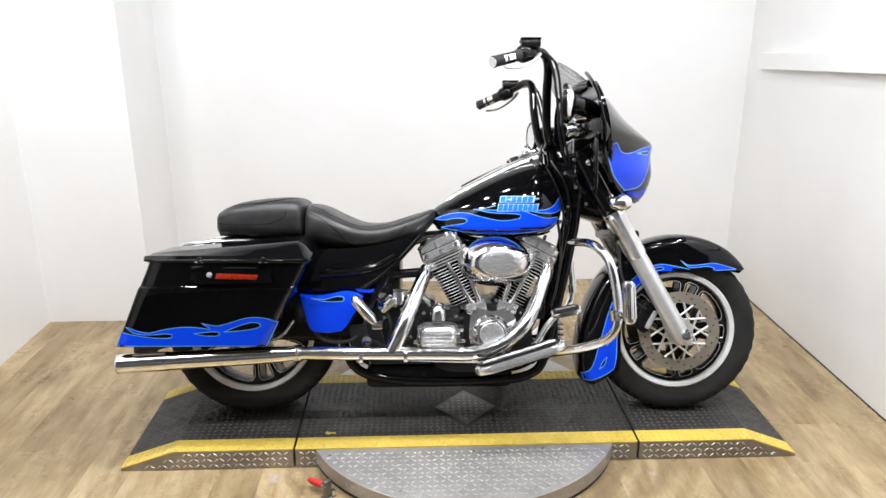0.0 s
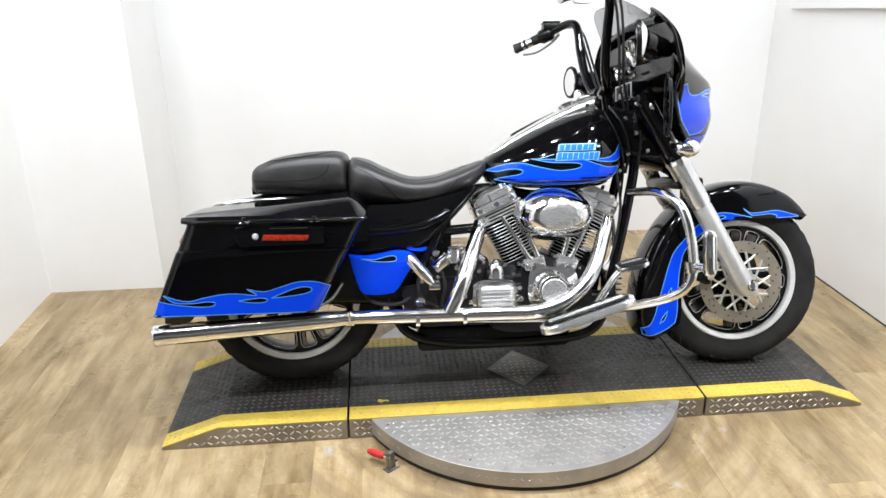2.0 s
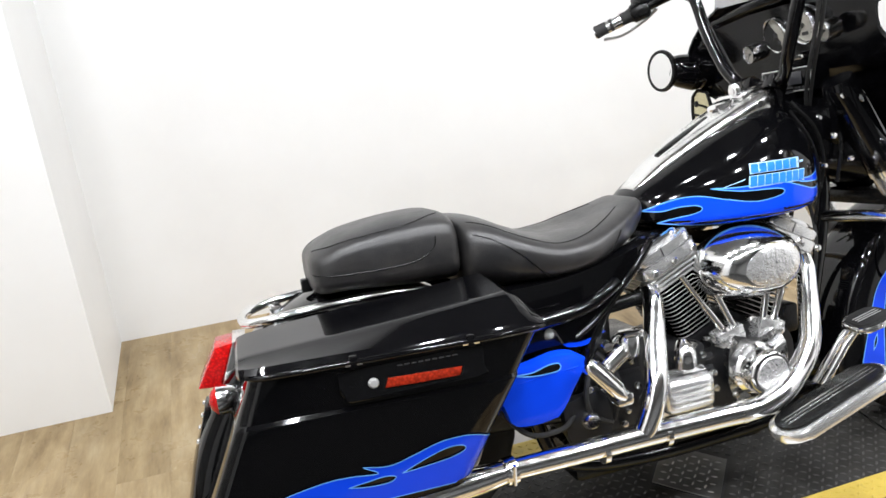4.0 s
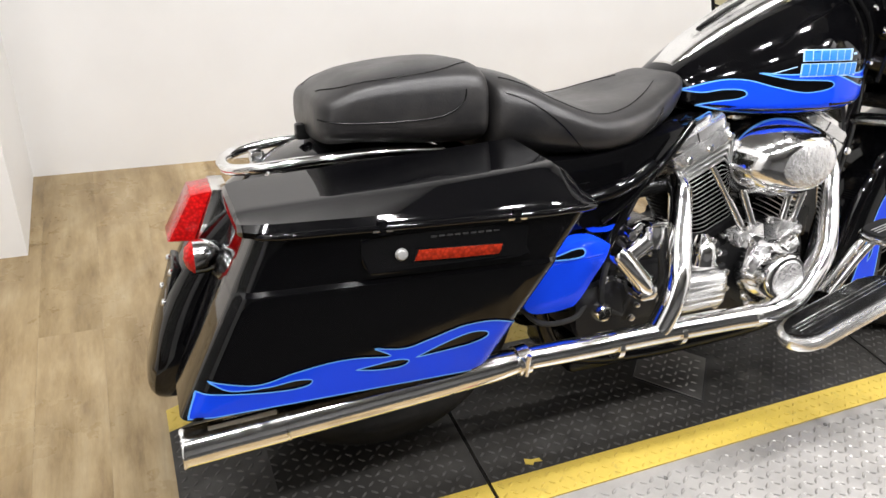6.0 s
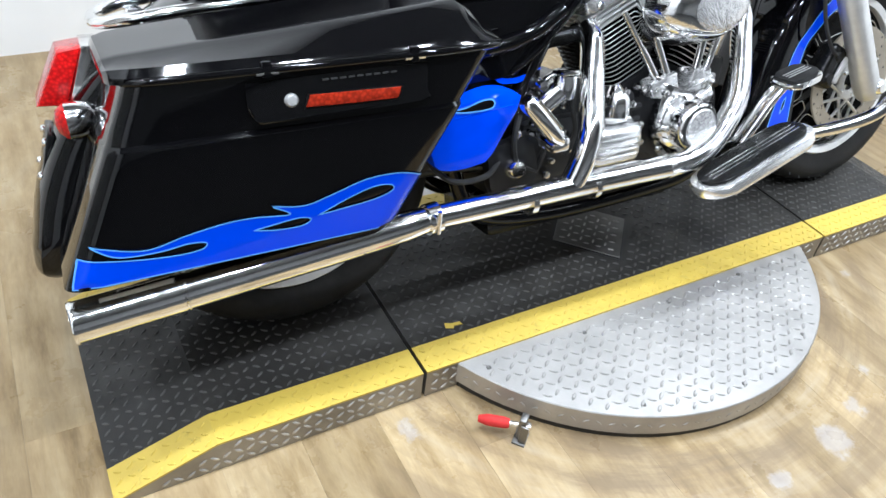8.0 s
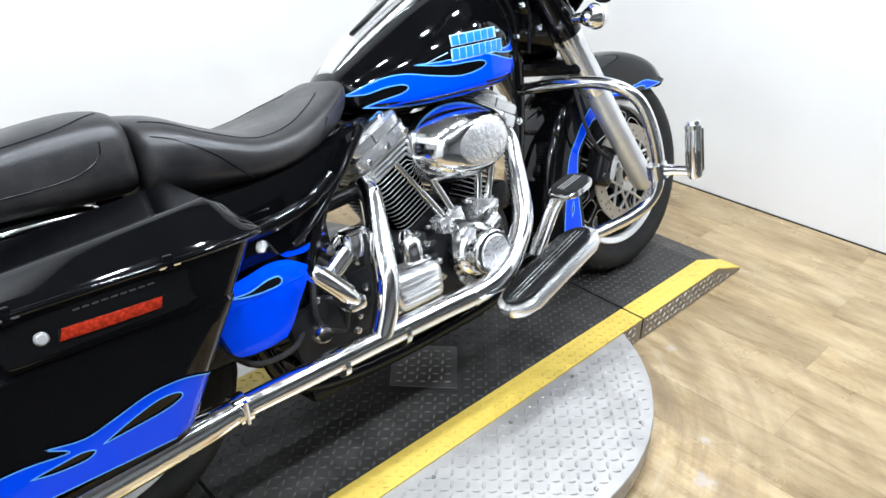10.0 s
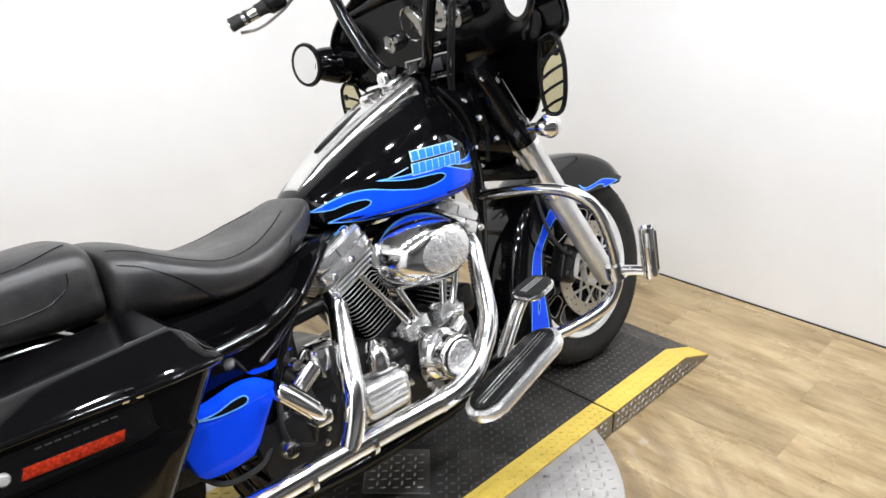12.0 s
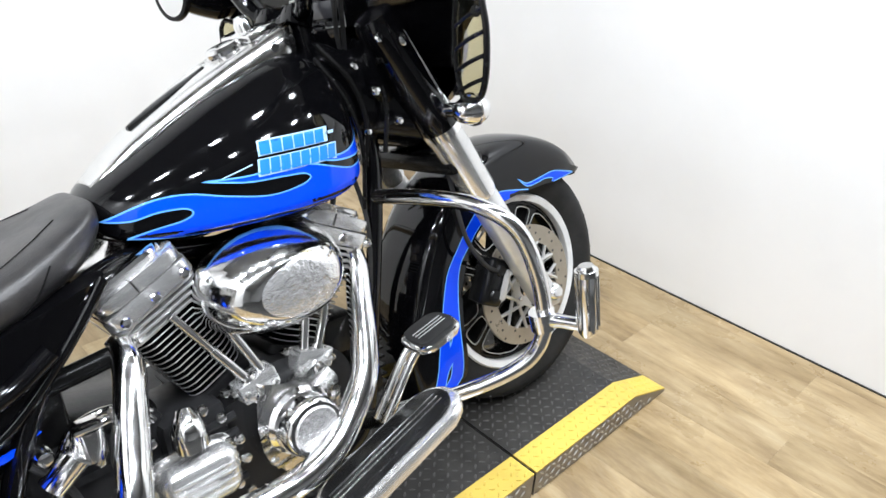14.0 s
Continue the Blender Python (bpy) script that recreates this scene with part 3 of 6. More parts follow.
from mathutils.bvhtree import BVHTree

BIKE = Matrix.Translation((0.002, -0.052, PT - 0.001)) @ pose(0, 0, 0, -15.2, 0, -1.6) @ Matrix.Diagonal((0.990, 0.990, 0.976, 1))
bike = thing("motorcycle", BIKE, "black touring motorcycle with blue flames and much chrome, on its stand", "motorcycle")
FW, RW = Vector((1.590, 0, 0.303)), Vector((0.030, 0, 0.312))


def shape(*segs, n=7):
    """A closed outline of smooth runs that meet in corners, as (u, v)."""
    out = []
    for s in segs:
        out += [(p.x, p.y) for p in spline([(a, b, 0) for a, b in s], n)][:-1]
    return out


def inside(p, poly):
    x, y = p
    hit = False
    for (xa, ya), (xb, yb) in zip(poly, poly[1:] + poly[:1]):
        if (ya > y) != (yb > y) and x < (xb - xa) * (y - ya) / (yb - ya) + xa:
            hit = not hit
    return hit


def decal(name, outline, tree, material, parent, label="", holes=(), lift=0.0009, step=0.010, line=None, put=None, way=(0, 1, 0)):
    """Paint laid on a panel: an outline drawn on a plane is cast onto the panel and raised by a hair."""
    put = put or (lambda u, v: Vector((u, -0.9, v)))
    way = Vector(way).normalized()

    def cast(u, v, h):
        o = put(u, v)
        p, nrm, _, _ = tree.ray_cast(o, way, 3.0)
        if p is None:
            return None
        if nrm.dot(way) > 0:
            nrm = -nrm
        return p + nrm * h
    pts, edges = [], []
    for poly in (outline, *holes):
        k = len(pts)
        pts += [Vector(p) for p in poly]
        edges += [(k + i, k + (i + 1) % len(poly)) for i in range(len(poly))]
    us, vs = [p.x for p in pts], [p.y for p in pts]
    u = min(us) + step / 2
    while u < max(us):
        v = min(vs) + step / 2
        while v < max(vs):
            if inside((u, v), outline) and not any(inside((u, v), h) for h in holes):
                pts.append(Vector((u, v)))
            v += step
        u += step
    verts, _, faces, *_ = geometry.delaunay_2d_cdt(pts, edges, [], 0, 1e-6)
    bm = bmesh.new()
    made = []
    for p in verts:
        q = cast(p.x, p.y, lift)
        made.append(bm.verts.new(q) if q else None)
    for f in faces:
        c = sum((verts[i] for i in f), Vector((0, 0))) / len(f)
        if inside(c, outline) and not any(inside(c, h) for h in holes) and all(made[i] for i in f):
            a = [made[i] for i in f]
            if max((a[i].co - a[i - 1].co).length for i in range(3)) < 0.09:
                bm.faces.new(a)
    for v in [v for v in bm.verts if not v.link_faces]:
        bm.verts.remove(v)
    ob = part(name, bm, material, parent, label, angle=180)
    if line:
        bm = bmesh.new()
        for poly in (outline, *holes):
            n = len(poly)
            rail = []
            for i in range(n):
                a, b = Vector(poly[i - 1]), Vector(poly[(i + 1) % n])
                d = (b - a).normalized() if (b - a).length > 1e-7 else Vector((1, 0))
                nn = Vector((-d.y, d.x)) * line / 2
                c = Vector(poly[i])
                p, q = cast(*(c + nn), lift * 1.7), cast(*(c - nn), lift * 1.7)
                rail.append((bm.verts.new(p), bm.verts.new(q)) if p and q else None)
            for i in range(n):
                a, b = rail[i - 1], rail[i]
                if a and b and (a[0].co - b[0].co).length < 0.05:
                    bm.faces.new((a[0], b[0], b[1], a[1]))
        for v in [v for v in bm.verts if not v.link_faces]:
            bm.verts.remove(v)
        part("pinstripe", bm, PALE, ob, "pale blue pinstripe", angle=180)
    return ob


def tree_of(bm):
    return BVHTree.FromBMesh(bm)


def egg(x, zt, zb, hw, zc=0.4, n=2.5, count=36, y0=0.0):
    """A rounded cross-section at x from zb to zt, hw wide to each side, widest at the share zc of its height."""
    zm = zb + (zt - zb) * zc
    ring = []
    for k in range(count):
        a = 2 * math.pi * k / count
        c, s = math.cos(a), math.sin(a)
        y = hw * math.copysign(abs(c) ** (2 / n), c)
        h = (zt - zm if s > 0 else zm - zb)
        ring.append((x, y0 + y, zm + h * math.copysign(abs(s) ** (2 / n), s)))
    return ring


def stations(rows, per=5):
    """Rows of numbers, filled in smoothly."""
    rows = [list(r) for r in rows]
    out = []
    for i in range(len(rows) - 1):
        p1, p2 = rows[i], rows[i + 1]
        p0 = rows[i - 1] if i else [2 * a - b for a, b in zip(p1, p2)]
        p3 = rows[i + 2] if i + 2 < len(rows) else [2 * b - a for a, b in zip(p1, p2)]
        for k in range(per):
            t = k / per
            out.append([0.5 * (2 * b + (c - a) * t + (2 * a - 5 * b + 4 * c - d) * t * t + (3 * b - a - 3 * c + d) * t ** 3) for a, b, c, d in zip(p0, p1, p2, p3)])
    out.append(rows[-1])
    return out


def bolt(parent, p, r=0.008, axis="y", h=0.006, material=None):
    sgn = -1 if axis == "y" else 1
    prof = [(0, sgn * h), (r * 0.7, sgn * h * 0.9), (r, sgn * h * 0.4), (r, 0), (0, 0)]
    return part("bolt", bm_lathe(prof, p, axis, 10), material or CHROME, parent)


# wheels
def wheel(name, c, tyre_r, tyre_w, rim_r, label, discs):
    hub_w = 0.05
    body = part(name, bm_lathe([(0.028, -hub_w), (0.05, -hub_w), (0.055, -0.03), (0.06, 0.03), (0.05, hub_w), (0.028, hub_w)], c, n=32), SATINBLACK, bike, label)
    w = tyre_w / 2
    prof = [(rim_r - 0.012, -w * 0.62), (rim_r + 0.01, -w * 0.80), (rim_r + 0.04, -w * 0.98), (tyre_r - 0.035, -w), (tyre_r - 0.014, -w * 0.86), (tyre_r - 0.004, -w * 0.5), (tyre_r, 0)]
    prof = prof + [(r, -h) for r, h in prof[-2::-1]]
    part("tyre", bm_lathe(prof, c, n=96), RUBBER, body, "black rubber tyre with light grooves", angle=60)
    grooves = bmesh.new()
    for side in (-1, 1):
        for k in range(40):
            a0 = 2 * math.pi * k / 40
            pts = []
            for j in range(4):
                a = a0 + side * 0.05 * j
                h = side * w * (0.3 + 0.2 * j)
                rr = tyre_r - (0.001, 0.003, 0.0075, 0.0165)[j] - 0.0014
                pts.append(Vector((c.x + rr * math.cos(a), h, c.z + rr * math.sin(a))))
            bm_tube(pts, 0.0022, 4, 2, bm=grooves)
    tagged(part("tread_relief", grooves, INK, body), "dark tread pattern", "", "", "stuff")
    lip = [(rim_r - 0.012, -w * 0.74), (rim_r - 0.010, -w * 0.84), (rim_r + 0.004, -w * 0.90), (rim_r + 0.008, -w * 0.84), (rim_r + 0.002, -w * 0.6), (rim_r - 0.012, -w * 0.55)]
    part("rim_edge", bm_lathe(lip, c, n=96, closed=True), RIM, body, "machined silver rim edge")
    part("rim_edge", bm_lathe([(r, -h) for r, h in lip], c, n=96, closed=True), RIM, body, "machined silver rim edge")
    well = [(rim_r - 0.02, -w * 0.6), (rim_r - 0.03, -w * 0.3), (rim_r - 0.03, w * 0.3), (rim_r - 0.02, w * 0.6), (rim_r - 0.014, w * 0.6), (rim_r - 0.02, 0), (rim_r - 0.014, -w * 0.6)]
    part("rim_well", bm_lathe(well, c, n=72, closed=True), SATINBLACK, body, "black painted rim")
    # five pairs of spokes: wide and narrow windows with machined edges
    ri, ro = 0.052, rim_r - 0.02
    pts = [(ri, -0.016), (ro * 0.62, -0.011), (ro * 0.85, -0.010), (ro, -0.018), (ro, 0.018), (ro * 0.85, 0.010), (ro * 0.62, 0.011), (ri, 0.016)]
    for k in range(10):
        a = radians(72 * (k // 2) + (7.5 if k % 2 else -14.5))
        turn = Matrix.Translation(c) @ Matrix.Rotation(-a, 4, "Y")
        part("spoke", moved(bm_prism(pts, -w * 0.6, w * 0.6, 0.004), turn), SATINBLACK, body)
        mid, half = (33.0, 22.5) if k % 2 else (-3.5, 8.5)
        for s in (-1,):
            loop = []
            for j in range(28):
                t = 2 * math.pi * j / 28
                u, v = math.cos(t), math.sin(t)
                b = radians(72 * (k // 2) + mid + half * math.copysign(abs(u) ** 0.45, u))
                r = ro * 0.80 + ro * 0.17 * math.copysign(abs(v) ** 0.45, v)
                loop.append(c + Vector((r * math.cos(b), s * w * 0.63, r * math.sin(b))))
            part("window_edge", bm_tube(loop, 0.0012, 6, 0, closed=True), SATIN, body, "machined silver window edge")
    for s in discs:
        y = s * 0.092
        ring = [(0.106, y - 0.0025), (0.147, y - 0.0025), (0.147, y + 0.0025), (0.106, y + 0.0025)]
        rotor = part("brake_rotor", bm_lathe(ring, c, n=72, closed=True), ROTOR, body, "drilled steel brake disc", angle=30)
        for k in range(12):
            for j in range(3):
                a = 2 * math.pi * (k + j * 0.32) / 12
                r = 0.114 + 0.013 * j
                hole = bm_lathe([(0, y + s * 0.0028), (0.0034, y + s * 0.0028)], c + Vector((r * math.cos(a), 0, r * math.sin(a))), n=8)
                part("drill_hole", hole, INK, rotor)
        for k in range(10):
            a = 2 * math.pi * k / 10
            for d in (-1, 1):
                b = a + d * 0.80
                p = [c + Vector((r * math.cos(a + (b - a) * q), y, r * math.sin(a + (b - a) * q))) for r, q in ((0.046, 0.0), (0.108, 1.0))]
                part("carrier_arm", bm_tube(p, 0.0042, 6, 0), SATIN, rotor)
        part("carrier_hub", bm_lathe([(0.028, y - 0.004), (0.05, y - 0.004), (0.05, y + 0.004), (0.028, y + 0.004)], c, n=32, closed=True), SATIN, rotor)
        for k in range(5):
            a = 2 * math.pi * k / 5
            bolt(rotor, c + Vector((0.04 * math.cos(a), y + (0 if s < 0 else 0.004) - 0.003, 0.04 * math.sin(a))), 0.006)
    return body


wheel("front_wheel", FW, 0.304, 0.13, 0.210, "black cast ten-spoke front wheel with a silver rim", (-1, 1))
wheel("rear_wheel", RW, 0.314, 0.165, 0.222, "black cast ten-spoke rear wheel with a silver rim", ())


# fenders
def fender_ring(c, a, r_out, r_in, hw, wall=0.003, crown=0.030):
    a = radians(a)
    d = Vector((math.cos(a), 0, math.sin(a)))

    def line(o):
        q = [(r_in, hw), ((r_in + r_out) / 2, hw + 0.002), (r_out - crown, hw), (r_out - crown * 0.45, hw * 0.9), (r_out - crown * 0.16, hw * 0.66), (r_out - crown * 0.03, hw * 0.34), (r_out, 0)]
        q = [(r - o if r > r_in else r, y - o * (1 if y > 0 else 0)) for r, y in q]
        return [(r, -y) for r, y in q] + [(r, y) for r, y in q[-2::-1]]
    ring = line(0) + line(wall)[::-1]
    return [c + d * r + Vector((0, y, 0)) for r, y in ring]


def front_fender():
    rows = stations([(42, 0.344, 0.332, 0.050), (44, 0.348, 0.320, 0.074), (52, 0.353, 0.283, 0.083), (60, 0.357, 0.258, 0.087), (75, 0.358, 0.234, 0.090), (90, 0.357, 0.226, 0.091), (115, 0.350, 0.224, 0.092), (140, 0.341, 0.218, 0.093), (160, 0.342, 0.212, 0.094), (180, 0.357, 0.212, 0.095), (196, 0.382, 0.222, 0.096), (207, 0.398, 0.240, 0.095), (213, 0.380, 0.262, 0.093)], 4)
    bm = bm_loft([fender_ring(FW, *r) for r in rows])
    tree = tree_of(bm)
    f = part("front_fender", bm, BLACK, bike, "gloss black front fender with blue flames")
    decal("flame", shape([(1.386, 0.462), (1.418, 0.497), (1.460, 0.531), (1.503, 0.549), (1.535, 0.551), (1.578, 0.543), (1.653, 0.526)], [(1.653, 0.526), (1.608, 0.527), (1.568, 0.524), (1.508, 0.512), (1.458, 0.49), (1.418, 0.455)], [(1.418, 0.455), (1.386, 0.42), (1.370, 0.36), (1.363, 0.285), (1.360, 0.2), (1.352, 0.164)],
                         [(1.352, 0.164), (1.320, 0.142), (1.270, 0.122), (1.245, 0.126)], [(1.245, 0.126), (1.238, 0.148)], [(1.238, 0.148), (1.265, 0.162), (1.283, 0.2), (1.296, 0.25), (1.313, 0.31), (1.330, 0.37), (1.350, 0.42), (1.386, 0.462)], n=6),
          tree, BLUE, f, "blue flame", holes=[shape([(1.476, 0.521), (1.500, 0.537), (1.524, 0.541), (1.533, 0.535)], [(1.533, 0.535), (1.518, 0.53), (1.498, 0.527), (1.476, 0.521)]),
                                              shape([(1.298, 0.163), (1.317, 0.18), (1.327, 0.21)], [(1.327, 0.21), (1.310, 0.19), (1.298, 0.163)]), shape([(1.326, 0.25), (1.338, 0.27), (1.341, 0.294)], [(1.341, 0.294), (1.330, 0.276), (1.326, 0.25)])], line=0.003)
    decal("flame", shape([(1.593, 0.566), (1.623, 0.548), (1.668, 0.55), (1.718, 0.554), (1.773, 0.54), (1.803, 0.531)], [(1.803, 0.531), (1.758, 0.529), (1.713, 0.528)], [(1.713, 0.528), (1.716, 0.537), (1.688, 0.543), (1.658, 0.54), (1.623, 0.541), (1.593, 0.566)], n=6), tree, BLUE, f, "blue flame", line=0.003)


front_fender()


def rear_fender():
    rows = stations([(58, 0.352, 0.26, 0.105), (85, 0.358, 0.26, 0.108), (110, 0.362, 0.262, 0.11), (135, 0.372, 0.27, 0.11), (160, 0.392, 0.29, 0.108), (180, 0.424, 0.310, 0.104), (187, 0.442, 0.320, 0.098), (191.5, 0.450, 0.340, 0.090), (194, 0.438, 0.372, 0.078)], 4)
    f = part("rear_fender", bm_loft([fender_ring(RW, *r) for r in rows]), BLACK, bike, "gloss black rear fender")
    part("fender_tip_seam", bm_tube([RW + Vector((math.cos(radians(a)) * 0.40, y, math.sin(radians(a)) * 0.40)) for a, y in ((183, -0.1), (184, 0.0), (183, 0.1))], 0.003, 6), INK, f)
    # tail lamp, tilted with the fender

    t = part("tail_lamp", bm_prism([(-0.235, 0.592), (-0.262, 0.593), (-0.300, 0.497), (-0.272, 0.492)], -0.060, 0.060, 0.004), WORNCHROME, f, "chrome tail lamp housing")
    part("lens", bm_prism([(-0.2625, 0.590), (-0.300, 0.586), (-0.346, 0.503), (-0.3005, 0.499)], -0.056, 0.056, 0.006), RED, t, "ribbed red lens")
    for s in (-1, 1):
        c = Vector((-0.300, s * 0.104, 0.487))
        sig = part("rear_turn_signal", moved(bm_lathe([(0, 0.045), (0.016, 0.042), (0.026, 0.03), (0.031, 0.008), (0.031, -0.008), (0, -0.008)], (0, 0, 0), "x", 24), Matrix.Translation(c)), CHROME, f, "chrome bullet turn signal")
        part("lens", bm_lathe([(0, -0.026), (0.018, -0.022), (0.028, -0.012), (0.030, -0.006), (0, -0.006)], c, "x", 24), RED, sig, "red lens")
        part("stalk", bm_tube([c + Vector((0.02, -s * 0.01, 0)), c + Vector((0.05, -s * 0.05, 0.0))], 0.011, 10, 0), CHROME, sig)
    part("signal_bar", bm_tube([(-0.262, -0.10, 0.487), (-0.262, 0.10, 0.487)], 0.012, 10, 0), CHROME, f)
    p = part("plate_bracket", bm_box(-0.006, 0.006, -0.055, 0.055, -0.040, 0.045, 0.003), SATINBLACK, f, "bare black number plate bracket")
    p.matrix_local = pose(-0.350, 0, 0.412, 0, 18, 0)
    for y, z in ((-0.045, 0.03), (0.045, 0.03), (-0.045, -0.028), (0.045, -0.028)):
        bolt(p, (-0.006, y, z), 0.007, "x", -0.006)
    for y in (-0.05, 0.05):
        part("bracket_arm", bm_tube([(-0.30, y, 0.455), (-0.335, y * 1.1, 0.435), (-0.352, y * 1.1, 0.39)], 0.006, 8), SATINBLACK, f)


rear_fender()


# fork and front brake
def fork():
    for s in (-1, 1):
        lo, hi = Vector((1.590, s * 0.150, 0.275)), Vector((1.245, s * 0.150, 0.905))
        d = (hi - lo).normalized()
        leg = part("fork_leg", bm_tube([lo, lo + d * 0.03, lo + d * 0.12, lo + d * 0.33, lo + d * 0.345], [0.028, 0.034, 0.033, 0.033, 0.029], 20, 3), SATIN, bike, "satin aluminium fork leg")
        part("fork_tube", bm_tube([lo + d * 0.35, lo + d * 0.365, lo + d * 0.58], [0.033, 0.037, 0.037], 20, 1), POLISHED, leg, "chrome fork tube sleeve")
        part("dust_seal", bm_tube([lo + d * 0.343, lo + d * 0.36], 0.029, 16, 0), PADRUBBER, leg)
        part("axle_boss", bm_lathe([(0, s * 0.192), (0.014, s * 0.190), (0.02, s * 0.182), (0.024, s * 0.165), (0.024, s * 0.125), (0, s * 0.125)], (FW.x, 0, FW.z), n=24), CHROME, leg, "chrome axle cover")
        part("pinch_cap", bm_box(FW.x - 0.02, FW.x + 0.028, s * 0.15 - 0.02, s * 0.15 + 0.02, FW.z - 0.04, FW.z - 0.012, 0.005), SATIN, leg)
        cov = part("fork_cover", bm_tube([lo + d * 0.53, lo + d * 0.56, lo + d * 0.75, lo + d * 0.79], [0.039, 0.042, 0.043, 0.036], 20, 3), BLACK, bike, "gloss black fork cover")
        part("cover_trim", bm_tube([lo + d * 0.52, lo + d * 0.55], 0.0405, 20, 0), CHROME, cov)
        a = lo + d * 0.555 + Vector((0.018, s * 0.036, 0))
        part("trim_strip", bm_tube([a, a + d * 0.10, a + d * 0.20], [0.005, 0.006, 0.004], 8, 3), CHROME, cov, "chrome trim strip")
        bolt(cov, lo + d * 0.735 + Vector((0.0, s * 0.045, 0)), 0.011)
        bolt(cov, lo + d * 0.745 + Vector((-0.045, s * 0.04, 0.0)), 0.008)
        # turn signal on the fork
        c = Vector((1.340, s * 0.243, 0.778))
        sig = part("front_turn_signal", bm_lathe([(0, 0.034), (0.017, 0.030), (0.027, 0.016), (0.030, 0.0), (0.028, -0.014), (0.019, -0.036), (0, -0.048)], c, "x", 28), CHROME, bike, "chrome bullet turn signal")
        part("stalk", bm_tube([c + Vector((-0.01, -s * 0.02, 0)), c + Vector((-0.02, -s * 0.07, 0.0))], 0.014, 12, 0), CHROME, sig)
        part("signal_ring", bm_lathe([(0.028, 0.003), (0.032, 0.002), (0.032, -0.004), (0.028, -0.004)], c, "x", 28, True), WORNCHROME, sig)
        # caliper
        cal = part("brake_caliper", bm_box(-0.055, 0.055, s * 0.105 - 0.028, s * 0.105 + 0.028, -0.032, 0.032, 0.012, 3), SATINBLACK, bike, "black brake caliper")
        cal.matrix_local = pose(1.458, 0, 0.362, 0, -62, 0)
        for k in (-0.03, 0.03):
            part("piston_cover", bm_lathe([(0, s * 0.139), (0.013, s * 0.138), (0.017, s * 0.132), (0, s * 0.13)], (k, 0, 0), n=16), SATINBLACK, cal)
        part("caliper_badge", bm_box(-0.036, 0.036, s * 0.138 - 0.004, s * 0.138 + 0.004, -0.028, -0.010, 0.006), SATIN, cal, "bright caliper edge")
    for z in (0.66, 0.90):
        x = 1.590 - (z - 0.275) * 0.548
        part("fork_clamp", bm_box(x - 0.045, x + 0.045, -0.17, 0.17, z - 0.02, z + 0.02, 0.012), SATINBLACK, bike, "black fork clamp")


fork()


SLIM[0] = True


